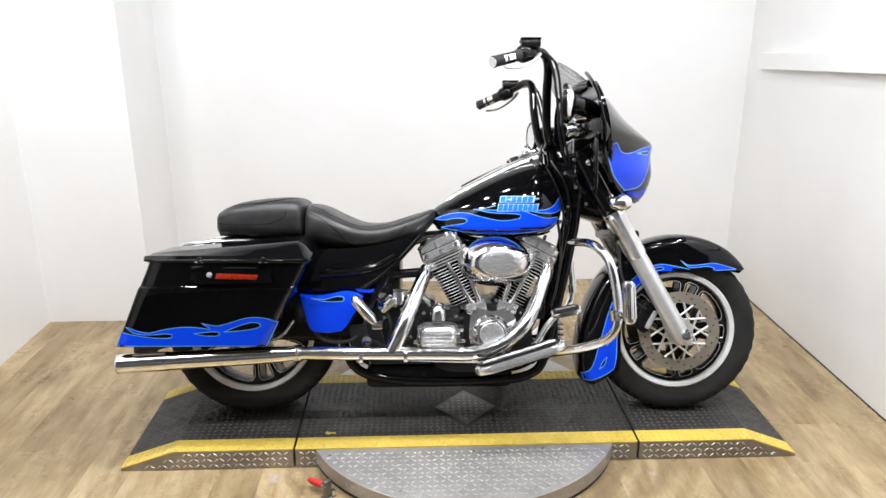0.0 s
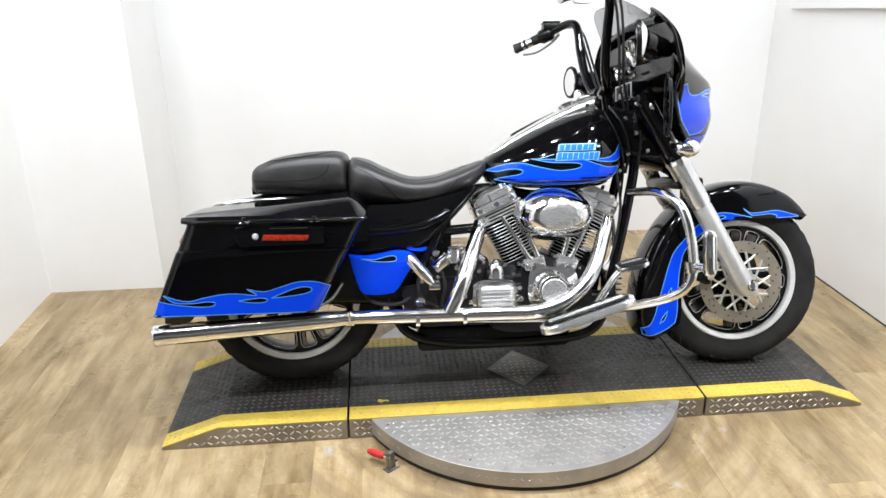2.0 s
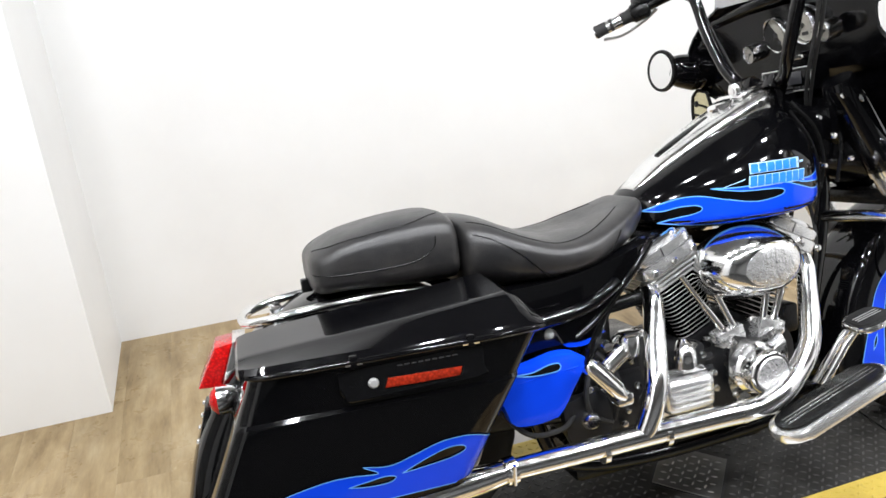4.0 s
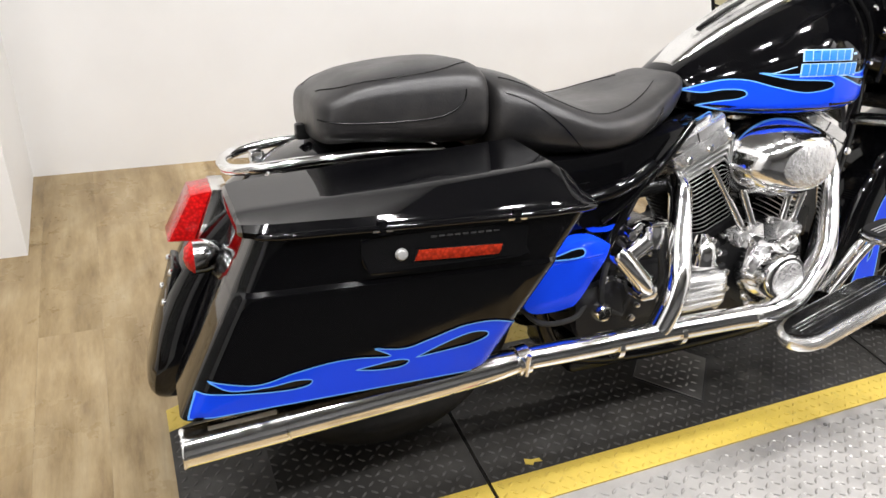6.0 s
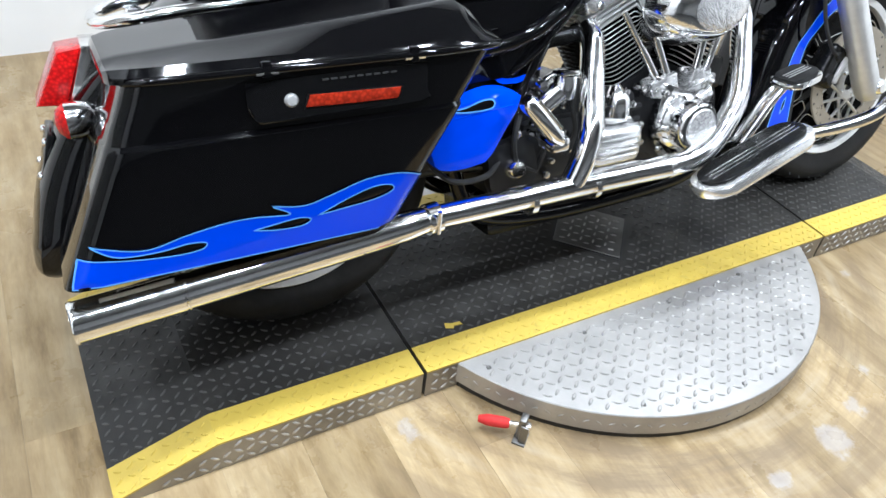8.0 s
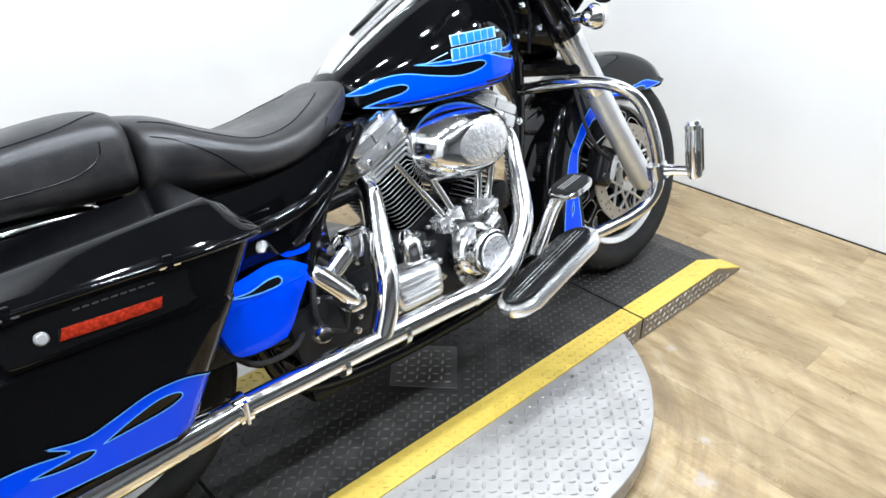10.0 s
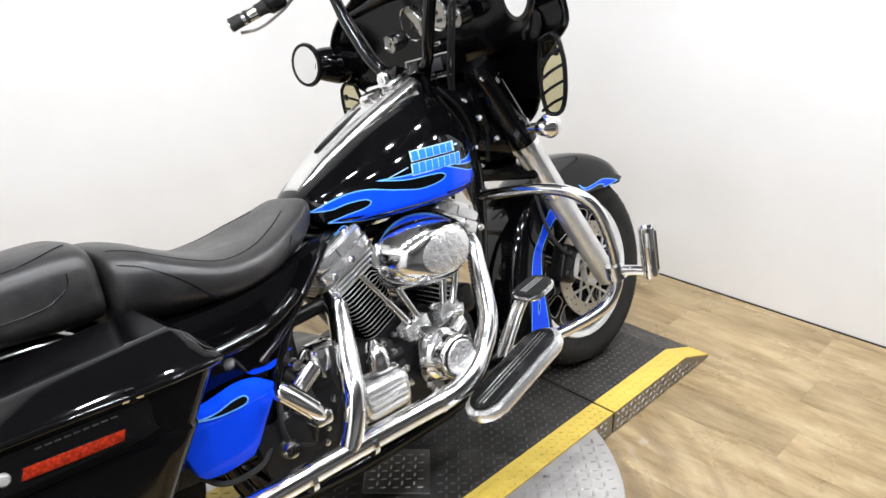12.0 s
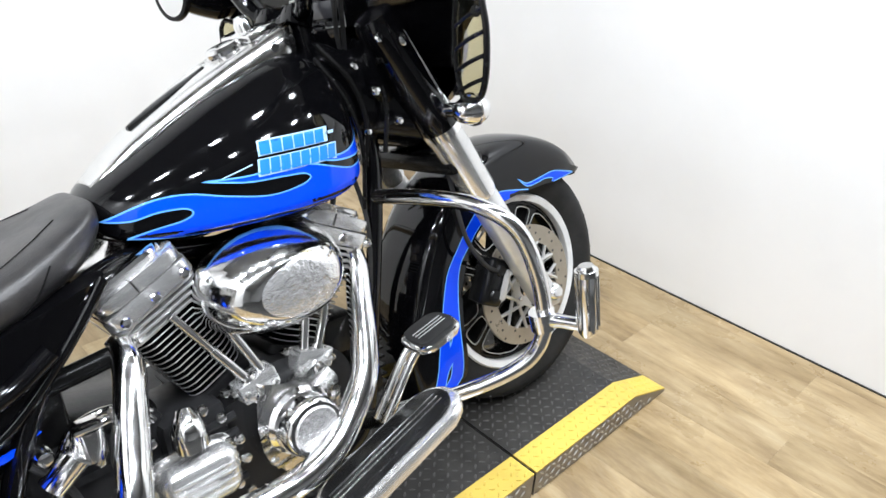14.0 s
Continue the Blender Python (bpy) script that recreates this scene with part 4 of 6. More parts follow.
# tank
def tank():
    rows = stations([(0.690, 0.752, 0.705, 0.060), (0.72, 0.778, 0.684, 0.108), (0.80, 0.825, 0.668, 0.158), (0.90, 0.878, 0.660, 0.198), (1.00, 0.918, 0.658, 0.217), (1.07, 0.933, 0.662, 0.212), (1.12, 0.920, 0.678, 0.184), (1.15, 0.885, 0.715, 0.130), (1.158, 0.85, 0.75, 0.07)], 6)
    bm = bm_loft([egg(x, zt, zb, hw, 0.13, 2.4, 48) for x, zt, zb, hw in rows])
    tree = tree_of(bm)
    t = part("fuel_tank", bm, BLACK, bike, "gloss black fuel tank with blue flames")
    decal("flame", shape([(0.700, 0.722), (0.74, 0.736), (0.78, 0.744), (0.82, 0.742), (0.87, 0.728), (0.93, 0.716), (0.98, 0.720), (1.000, 0.729), (0.990, 0.738), (0.955, 0.741), (0.90, 0.744), (0.838, 0.757)],
                         [(0.838, 0.757), (0.90, 0.753), (0.96, 0.755), (1.005, 0.750), (1.05, 0.735), (1.09, 0.724), (1.135, 0.728)], [(1.135, 0.728), (1.12, 0.704), (1.08, 0.684), (1.0, 0.672), (0.90, 0.670), (0.80, 0.678), (0.725, 0.692)],
                         [(0.725, 0.692), (0.76, 0.699), (0.80, 0.705), (0.815, 0.714), (0.805, 0.723), (0.77, 0.724), (0.735, 0.718), (0.700, 0.722)]), tree, BLUE, t, "blue flame with pale edge", line=0.0026)
    decal("flame", shape([(1.00, 0.765), (1.05, 0.753), (1.09, 0.755), (1.12, 0.770), (1.143, 0.800)], [(1.143, 0.800), (1.150, 0.775), (1.148, 0.755)], [(1.148, 0.755), (1.12, 0.743), (1.08, 0.742), (1.04, 0.748), (1.00, 0.765)]), tree, BLUE, t, "blue flame with pale edge", line=0.003)
    under = [[(x, -hw * 0.45, zb - 0.001), (x, hw * 0.45, zb - 0.001), (x, hw * 0.45, zb - 0.005), (x, -hw * 0.45, zb - 0.005)] for x, zt, zb, hw in rows[4:-12]]
    part("tank_underside", bm_loft(under), SATINBLACK, t, "plain black tank underside")
    # name badge as plain bars in its colours
    def slant(u0, u1, v0, v1, k=0.22):
        return [(u0 + k * (v0 - 0.76), v0), (u1 + k * (v0 - 0.76), v0), (u1 + k * (v1 - 0.76), v1), (u0 + k * (v1 - 0.76), v1)]
    badge = decal("badge", shape(*[[a, b] for a, b in zip(slant(0.920, 1.060, 0.748, 0.775), slant(0.920, 1.060, 0.748, 0.775)[1:] + slant(0.920, 1.060, 0.748, 0.775)[:1])], n=4), tree, TEXTWHITE, t, "pale edged badge of blue bars", lift=0.0012)
    decal("upper_badge", shape(*[[a, b] for a, b in zip(slant(0.922, 1.043, 0.779, 0.803), slant(0.922, 1.043, 0.779, 0.803)[1:] + slant(0.922, 1.043, 0.779, 0.803)[:1])], n=4), tree, TEXTWHITE, badge, lift=0.0012)
    for v0, v1, count, u0, u1 in ((0.7505, 0.7735, 8, 0.922, 1.058), (0.7805, 0.8005, 6, 0.924, 1.036)):
        w = (u1 - u0) / count
        for k in range(count):
            q = slant(u0 + k * w + 0.0011, u0 + (k + 1) * w - 0.0011, v0, v1)
            decal("letter_bar", shape(*[[a, b] for a, b in zip(q, q[1:] + q[:1])], n=2), tree, BADGEBLUE, badge, lift=0.0022)
    q = slant(1.044, 1.056, 0.790, 0.795)
    decal("letter_bar", shape(*[[a, b] for a, b in zip(q, q[1:] + q[:1])], n=2), tree, TEXTWHITE, badge, lift=0.0022)
    for dz in (0.004,):
        decal("trim_line", shape([(0.855, 0.752 + dz * 0.2), (0.914, 0.764 + dz)], [(0.914, 0.764 + dz), (0.914, 0.766 + dz)], [(0.914, 0.766 + dz), (0.855, 0.7535 + dz * 0.2)], [(0.855, 0.7535 + dz * 0.2), (0.855, 0.752 + dz * 0.2)], n=5), tree, TEXTWHITE, t, "thin bright trim line", lift=0.0012)
    # chrome console along the top
    con = []
    for x, zt, zb, hw in stations([(0.712, 0.776, 0.74, 0.040), (0.78, 0.828, 0.78, 0.056), (0.88, 0.884, 0.83, 0.068), (0.96, 0.924, 0.87, 0.078), (1.03, 0.954, 0.89, 0.078), (1.075, 0.972, 0.90, 0.080), (1.095, 0.970, 0.90, 0.074)], 5):
        con.append(egg(x, zt, zb, hw, 0.45, 3.2, 28))
    c = part("tank_console", bm_loft(con), WORNCHROME, t, "chrome console along the tank")
    inset = []
    for x, z, hw in stations([(0.80, 0.8465, 0.006), (0.83, 0.863, 0.011), (0.88, 0.8885, 0.013), (0.92, 0.9065, 0.012), (0.95, 0.921, 0.006)], 4):
        inset.append([(x, -hw, z - 0.002), (x, -hw * 0.5, z + 0.0006), (x, hw * 0.5, z + 0.0006), (x, hw, z - 0.002), (x, hw, z - 0.008), (x, -hw, z - 0.008)])
    part("console_inset", bm_loft(inset), SATINBLACK, c, "dark leather console inset")
    part("switch_plate", moved(bm_box(-0.035, 0.03, -0.055, 0.055, -0.006, 0.012, 0.008), pose(1.052, 0, 0.962, 0, -17, 0)), CHROME, c, "chrome ignition switch plate")
    part("ignition_knob", moved(bm_lathe([(0, 0.028), (0.012, 0.026), (0.018, 0.014), (0.02, 0), (0, 0)], (0, 0, 0), "z", 20), pose(1.045, 0.0, 0.97, 0, -17, 0)), CHROME, c)
    part("switch_hole", moved(bm_lathe([(0, 0.0), (0.008, 0.0), (0.008, -0.004), (0, -0.004)], (0, 0, 0), "y", 14), Matrix.Translation((1.052, -0.075, 0.935))), INK, c)
    part("fuel_cap", moved(bm_lathe([(0, 0.012), (0.028, 0.010), (0.034, 0.004), (0.034, -0.006), (0, -0.006)], (0, 0, 0), "z", 28), pose(0.995, 0, 0.942, 0, -18, 0)), CHROME, c, "chrome filler cap")


tank()


# seat
def seat():
    def saddle(rows, dish, square=2.7):
        rings = []
        for x, zt, zb, hw in rows:
            ring = egg(x, zt, zb, hw, 0.50, square, 40)
            ring = [(a, b, c - dish * max(0, 1 - (b / hw) ** 2) if c > (zt + zb) / 2 else c) for a, b, c in ring]
            rings.append(ring)
        return bm_loft(rings)
    rider = saddle(stations([(0.236, 0.765, 0.635, 0.120), (0.25, 0.786, 0.62, 0.158), (0.30, 0.778, 0.612, 0.180), (0.36, 0.748, 0.606, 0.198), (0.44, 0.716, 0.604, 0.208), (0.52, 0.716, 0.612, 0.200), (0.59, 0.734, 0.634, 0.176), (0.65, 0.752, 0.66, 0.140), (0.69, 0.764, 0.70, 0.105), (0.703, 0.758, 0.72, 0.06)], 5), 0.006)
    rt = tree_of(rider)
    s = part("seat", rider, LEATHER, bike, "black leather rider seat with stitched seams", angle=70)
    pil = saddle(stations([(-0.084, 0.730, 0.690, 0.070), (-0.082, 0.740, 0.676, 0.098), (-0.074, 0.752, 0.666, 0.122), (-0.055, 0.763, 0.660, 0.138), (0.0, 0.786, 0.660, 0.150), (0.10, 0.801, 0.652, 0.160), (0.19, 0.804, 0.648, 0.160), (0.224, 0.793, 0.65, 0.150), (0.234, 0.768, 0.66, 0.12)], 5), 0.0, 3.6)
    ptree = tree_of(pil)
    p = part("pillion_pad", pil, LEATHER, s, "black leather pillion pad", angle=70)

    def seam(tree, pts, parent, put, way, r=0.0013):
        line = []
        for q in spline([(a, b, 0) for a, b in pts], 8):
            h, nrm, *_ = tree.ray_cast(put(q.x, q.y), Vector(way), 3)
            if h:
                line.append(h + nrm * 0.0004)
        if len(line) > 3:
            part("seam", bm_tube(line, r, 6, 0), SATINBLACK, parent, "raised piping seam")
    for sg in (-1, 1):
        sd = (lambda sg: lambda a, b: Vector((a, 0.9 * sg, b)))(sg)
        w = (0, -sg, 0)
        seam(ptree, [(-0.085, 0.712), (-0.04, 0.707), (0.05, 0.706), (0.13, 0.712), (0.17, 0.733), (0.178, 0.757)], p, sd, w)
        seam(rt, [(0.26, 0.745), (0.30, 0.728), (0.35, 0.690), (0.40, 0.640), (0.44, 0.622), (0.50, 0.624), (0.56, 0.655), (0.60, 0.700)], s, sd, w)
        top = lambda a, b: Vector((a, b, 1.5))
        seam(ptree, [(-0.07, sg * 0.06), (-0.03, sg * 0.115), (0.06, sg * 0.135), (0.14, sg * 0.132), (0.20, sg * 0.10)], p, top, (0, 0, -1))
        seam(rt, [(0.26, sg * 0.115), (0.33, sg * 0.15), (0.42, sg * 0.172), (0.50, sg * 0.16), (0.58, sg * 0.12), (0.64, sg * 0.07)], s, top, (0, 0, -1))
    part("seat_bracket", bm_box(-0.10, -0.075, -0.012, 0.012, 0.66, 0.69, 0.004), SATINBLACK, s)


seat()


# saddlebags
def saddlebag(s):
    """s is -1 for the right-hand bag, 1 for the left."""
    def rr(x0, x1, yo, yi, z, r=0.022, k=5):
        pts = []
        for cx, cy, a0 in ((x1 - r, yo + r, -90), (x1 - r, yi - r, 0), (x0 + r, yi - r, 90), (x0 + r, yo + r, 180)):
            for j in range(k + 1):
                a = radians(a0 + 90 * j / k)
                pts.append((cx + r * math.cos(a), cy + r * math.sin(a), z))
        return pts + [(x0 + r + (x1 - x0 - 2 * r) * j / 16, yo, z) for j in range(1, 16)]
    def front(z):
        return 0.146 + (z - 0.312) * (0.297 - 0.146) / (0.592 - 0.312)
    def rear(z):
        return -0.357 + (z - 0.312) * (-0.232 + 0.357) / (0.592 - 0.312)
    rows = [(0.298, -0.3600, 0.003), (0.2995, -0.3627, 0.0), (0.314, -0.366, 0), *[(0.314 + 0.0265 * k, -0.366 - 0.0055 * k, 0) for k in (1, 2, 3)], (0.42, -0.388, 0), (0.445, -0.3935, 0), (0.471, -0.3993, 0), (0.497, -0.405, 0), (0.500, -0.405, 0), (0.506, -0.399, 0.001), (0.533, -0.4035, 0.001), (0.56, -0.408, 0.001), (0.588, -0.412, 0)]
    body = bm_loft([rr(rear(z) + i, front(z) - i, yo + i * 0.3, -0.175, z, 0.028) for z, yo, i in rows])
    tree = tree_of(body)
    bag = part("saddlebag", body, BLACK, bike, "gloss black hard saddlebag with blue flames", angle=35)
    lid = []
    for x, k, drop in ((-0.254, 0.55, 0.035), (-0.249, 0.84, 0.018), (-0.232, 0.97, 0.006), (-0.20, 1.0, 0.0), (-0.10, 1.0, 0), (0.05, 1.0, 0), (0.18, 1.0, 0), (0.252, 1.0, 0.0), (0.275, 0.75, 0.002), (0.300, 0.30, 0.006)):
        zr = 0.614 + (x + 0.224) * 0.082
        zi = 0.626 + (x + 0.224) * 0.090
        sh = lambda z: 0.594 + (z - 0.594) * k
        yo = -0.418 + drop
        lid.append([(x, yo, 0.588), (x, yo - 0.002, 0.597), (x, yo + 0.008, sh(0.608)), (x, -0.354 + drop * 0.5, sh(zr - 0.0045)), (x, -0.346 + drop * 0.5, sh(zr - 0.0008)), (x, -0.338 + drop * 0.4, sh(zr + 0.0008)), (x, -0.328 + drop * 0.4, sh(zr + 0.0012)), (x, -0.25, sh((zr + zi) / 2 + 0.002)), (x, -0.19, sh(zi)), (x, -0.172, sh(zi - 0.01)), (x, -0.170, 0.588)])
    l = part("lid", bm_loft(lid), BLACK, bag, "gloss black hinged lid", angle=24)
    part("lid_lip", bm_tube([(-0.245, -0.36, 0.591), (-0.22, -0.414, 0.591), (-0.1, -0.4185, 0.591), (0.1, -0.4185, 0.591), (0.28, -0.416, 0.591), (0.302, -0.38, 0.591)], 0.0058, 10), BLACK, l)
    # recess plate, reflector, lock and latches
    part("latch_panel", bm_prism(shape([(-0.085, 0.575), (-0.085, 0.535), (-0.07, 0.515)], [(-0.07, 0.515), (0.165, 0.52), (0.175, 0.53)], [(0.175, 0.53), (0.178, 0.578)], [(0.178, 0.578), (-0.085, 0.575)], n=4), -0.411, -0.400, 0.003), BLACK, bag)
    ref = shape([(-0.007, 0.533), (0.128, 0.530)], [(0.128, 0.530), (0.134, 0.546)], [(0.134, 0.546), (0.0, 0.550)], [(0.0, 0.550), (-0.007, 0.533)], n=2)
    r = part("side_reflector", bm_prism(ref, -0.4165, -0.408, 0.002), AMBER, bag, "amber red reflector")
    r.matrix_local = Matrix.Translation((0, 0, 0))
    part("reflector_rim", bm_prism([((u - 0.064) * 1.05 + 0.064, (v - 0.5445) * 1.3 + 0.5445) for u, v in ref], -0.4135, -0.407, 0.001), SATINBLACK, r)
    for k in range(9):
        part("caption_bar", bm_box(0.02 + k * 0.0125, 0.029 + k * 0.0125, -0.4120, -0.4105, 0.5672, 0.5698), TEXTGREY, bag)
    part("lock", bm_lathe([(0, -0.418), (0.007, -0.417), (0.010, -0.413), (0.010, -0.40), (0, -0.40)], (-0.026, 0, 0.545), n=16), SATIN, bag, "small round chrome lock")
    for x in (-0.056, 0.153):
        la = part("latch", bm_box(x - 0.008, x + 0.008, -0.424, -0.41, 0.580, 0.604, 0.004), BLACK, bag, "black latch")
        part("latch_pin", bm_tube([(x - 0.015, -0.420, 0.588), (x + 0.015, -0.420, 0.588)], 0.004, 8, 0), CHROME, la)
    fl = shape([(-0.35, 0.3035), (-0.1, 0.303), (0.139, 0.303)], [(0.139, 0.303), (0.159, 0.34), (0.183, 0.386)],
               [(0.183, 0.386), (0.16, 0.396), (0.125, 0.402), (0.08, 0.399), (0.03, 0.384), (-0.015, 0.373), (-0.066, 0.382)],
               [(-0.066, 0.382), (-0.04, 0.366), (-0.045, 0.362), (-0.09, 0.368), (-0.135, 0.368), (-0.19, 0.36), (-0.25, 0.349), (-0.318, 0.369)],
               [(-0.318, 0.369), (-0.285, 0.346), (-0.23, 0.342), (-0.19, 0.346), (-0.165, 0.342), (-0.172, 0.332), (-0.21, 0.33), (-0.27, 0.337), (-0.334, 0.35)], [(-0.334, 0.35), (-0.342, 0.328), (-0.35, 0.3035)])
    h1 = shape([(0.005, 0.351), (0.05, 0.37), (0.095, 0.384), (0.125, 0.382), (0.128, 0.371), (0.1, 0.361), (0.05, 0.355), (0.005, 0.351)])
    h2 = shape([(-0.095, 0.346), (-0.06, 0.35), (-0.025, 0.353), (-0.006, 0.347), (-0.02, 0.338), (-0.06, 0.339), (-0.095, 0.346)])
    decal("flame", fl, tree, BLUE, bag, "blue flame with pale edge", holes=[h1, h2], line=0.0024, lift=0.0016)
    part("under_strip", bm_box(-0.325, -0.215, -0.335, -0.31, 0.296, 0.308, 0.002), WIRE, bag, "white strip under the bag")
    part("bag_support", bm_tube([(-0.30, -0.27, 0.298), (0.0, -0.27, 0.293), (0.10, -0.27, 0.295), (0.17, -0.26, 0.32), (0.21, -0.24, 0.37)], 0.008, 10), CHROME, bag, "chrome support rail")
    if s > 0:
        flip = Matrix.Diagonal((1, -1, 1, 1))
        for o in (bag, *bag.children_recursive):
            o.data.transform(flip)
            o.data.flip_normals()
    return bag


TEXTGREY = mat("grey_caption", (0.035, 0.035, 0.035), 0.5)
TAPER[0] = 0.055
saddlebag(-1)
TAPER[0] = 0.0


# side cover between bag and engine
def side_cover():
    o = shape([(0.235, 0.462), (0.289, 0.457), (0.34, 0.463), (0.385, 0.471), (0.425, 0.466), (0.450, 0.452)], [(0.450, 0.452), (0.441, 0.423), (0.418, 0.388), (0.394, 0.350), (0.376, 0.331)], [(0.376, 0.331), (0.33, 0.326), (0.285, 0.330), (0.267, 0.343)], [(0.267, 0.343), (0.25, 0.40), (0.235, 0.462)], n=6)
    for s in (-1, 1):
        rings = []
        for k, yy in ((1.0, 0.215), (1.0, 0.246), (0.985, 0.251), (0.85, 0.254), (0.45, 0.256)):
            rings.append([(0.33 + (u - 0.33) * k, s * yy, 0.415 + (v - 0.415) * k) for u, v in o])
        bm = bm_loft(rings)
        t = tree_of(bm)
        c = part("side_cover", bm, BLUE, bike, "blue side cover with flame tips above", angle=18)
        if s < 0:
            part("cover_crease", bm_tube([(0.262, -0.2535, 0.428), (0.33, -0.2545, 0.431), (0.43, -0.2535, 0.437)], 0.0022, 6), BLUE, c)
            decal("black_field", shape([(0.275, 0.449), (0.32, 0.446), (0.36, 0.455), (0.382, 0.455), (0.389, 0.447)], [(0.389, 0.447), (0.383, 0.439), (0.36, 0.437), (0.32, 0.439), (0.275, 0.449)]), t, BLACK, c, "black field between flames", line=0.003)
        fcov = part("frame_cover", bm_prism(shape([(0.21, 0.62), (0.45, 0.625), (0.66, 0.672)], [(0.66, 0.672), (0.60, 0.60), (0.54, 0.545)], [(0.54, 0.545), (0.50, 0.51), (0.45, 0.48), (0.36, 0.475), (0.24, 0.46)], [(0.24, 0.46), (0.21, 0.62)]), s * 0.150, s * 0.204, 0.018), BLACK, bike, "gloss black cover under the seat")
        part("inner_panel", bm_prism([(0.06, 0.30), (0.43, 0.30), (0.45, 0.49), (0.24, 0.56), (0.10, 0.50)], s * 0.150, s * 0.162, 0.003), SATINBLACK, fcov)
        part("frame_rail", bm_tube([(0.30, s * 0.203, 0.530), (0.42, s * 0.206, 0.538), (0.50, s * 0.206, 0.556), (0.565, s * 0.204, 0.592)], 0.015, 14), BLACK, fcov, "gloss black frame rail")
        part("frame_rail", bm_tube([(0.655, s * 0.198, 0.668), (0.60, s * 0.203, 0.606), (0.545, s * 0.203, 0.550), (0.50, s * 0.203, 0.512), (0.455, s * 0.200, 0.484)], 0.0085, 12), BLACK, fcov, "gloss black frame rail")
        for k in range(3):
            part("cover_rib", bm_tube([(0.33, s * 0.202, 0.565 - k * 0.016), (0.42, s * 0.202, 0.570 - k * 0.016)], 0.003, 6, 0), BLACK, fcov)
        if s < 0:
            pl = shape([(0.405, 0.492), (0.435, 0.477), (0.47, 0.473), (0.525, 0.485)], [(0.525, 0.485), (0.48, 0.464), (0.455, 0.463)], [(0.455, 0.463), (0.43, 0.468), (0.405, 0.492)])
            part("flame_tip", bm_prism(pl, -0.2020, -0.1985), BLUE, c, "blue flame tip", smooth=False)


side_cover()


# luggage rack
part("luggage_rack", bm_tube([(0.15, -0.105, 0.640), (0.02, -0.112, 0.645), (-0.10, -0.112, 0.640), (-0.18, -0.10, 0.632), (-0.225, -0.06, 0.625), (-0.236, 0.0, 0.624), (-0.225, 0.06, 0.625), (-0.18, 0.10, 0.632), (-0.10, 0.112, 0.640), (0.02, 0.112, 0.645), (0.15, 0.105, 0.640)], 0.0105, 12), CHROME, bike, "chrome rail round the rear fender")
for s in (-1, 1):
    part("rack_mount", bm_box(-0.06, 0.06, s * 0.112 - 0.008, s * 0.112 + 0.008, 0.60, 0.645, 0.006), CHROME, bike)
    part("rack_mount", bm_box(-0.175, -0.145, s * 0.10 - 0.014, s * 0.10 + 0.014, 0.585, 0.625, 0.005), CHROME, bike)


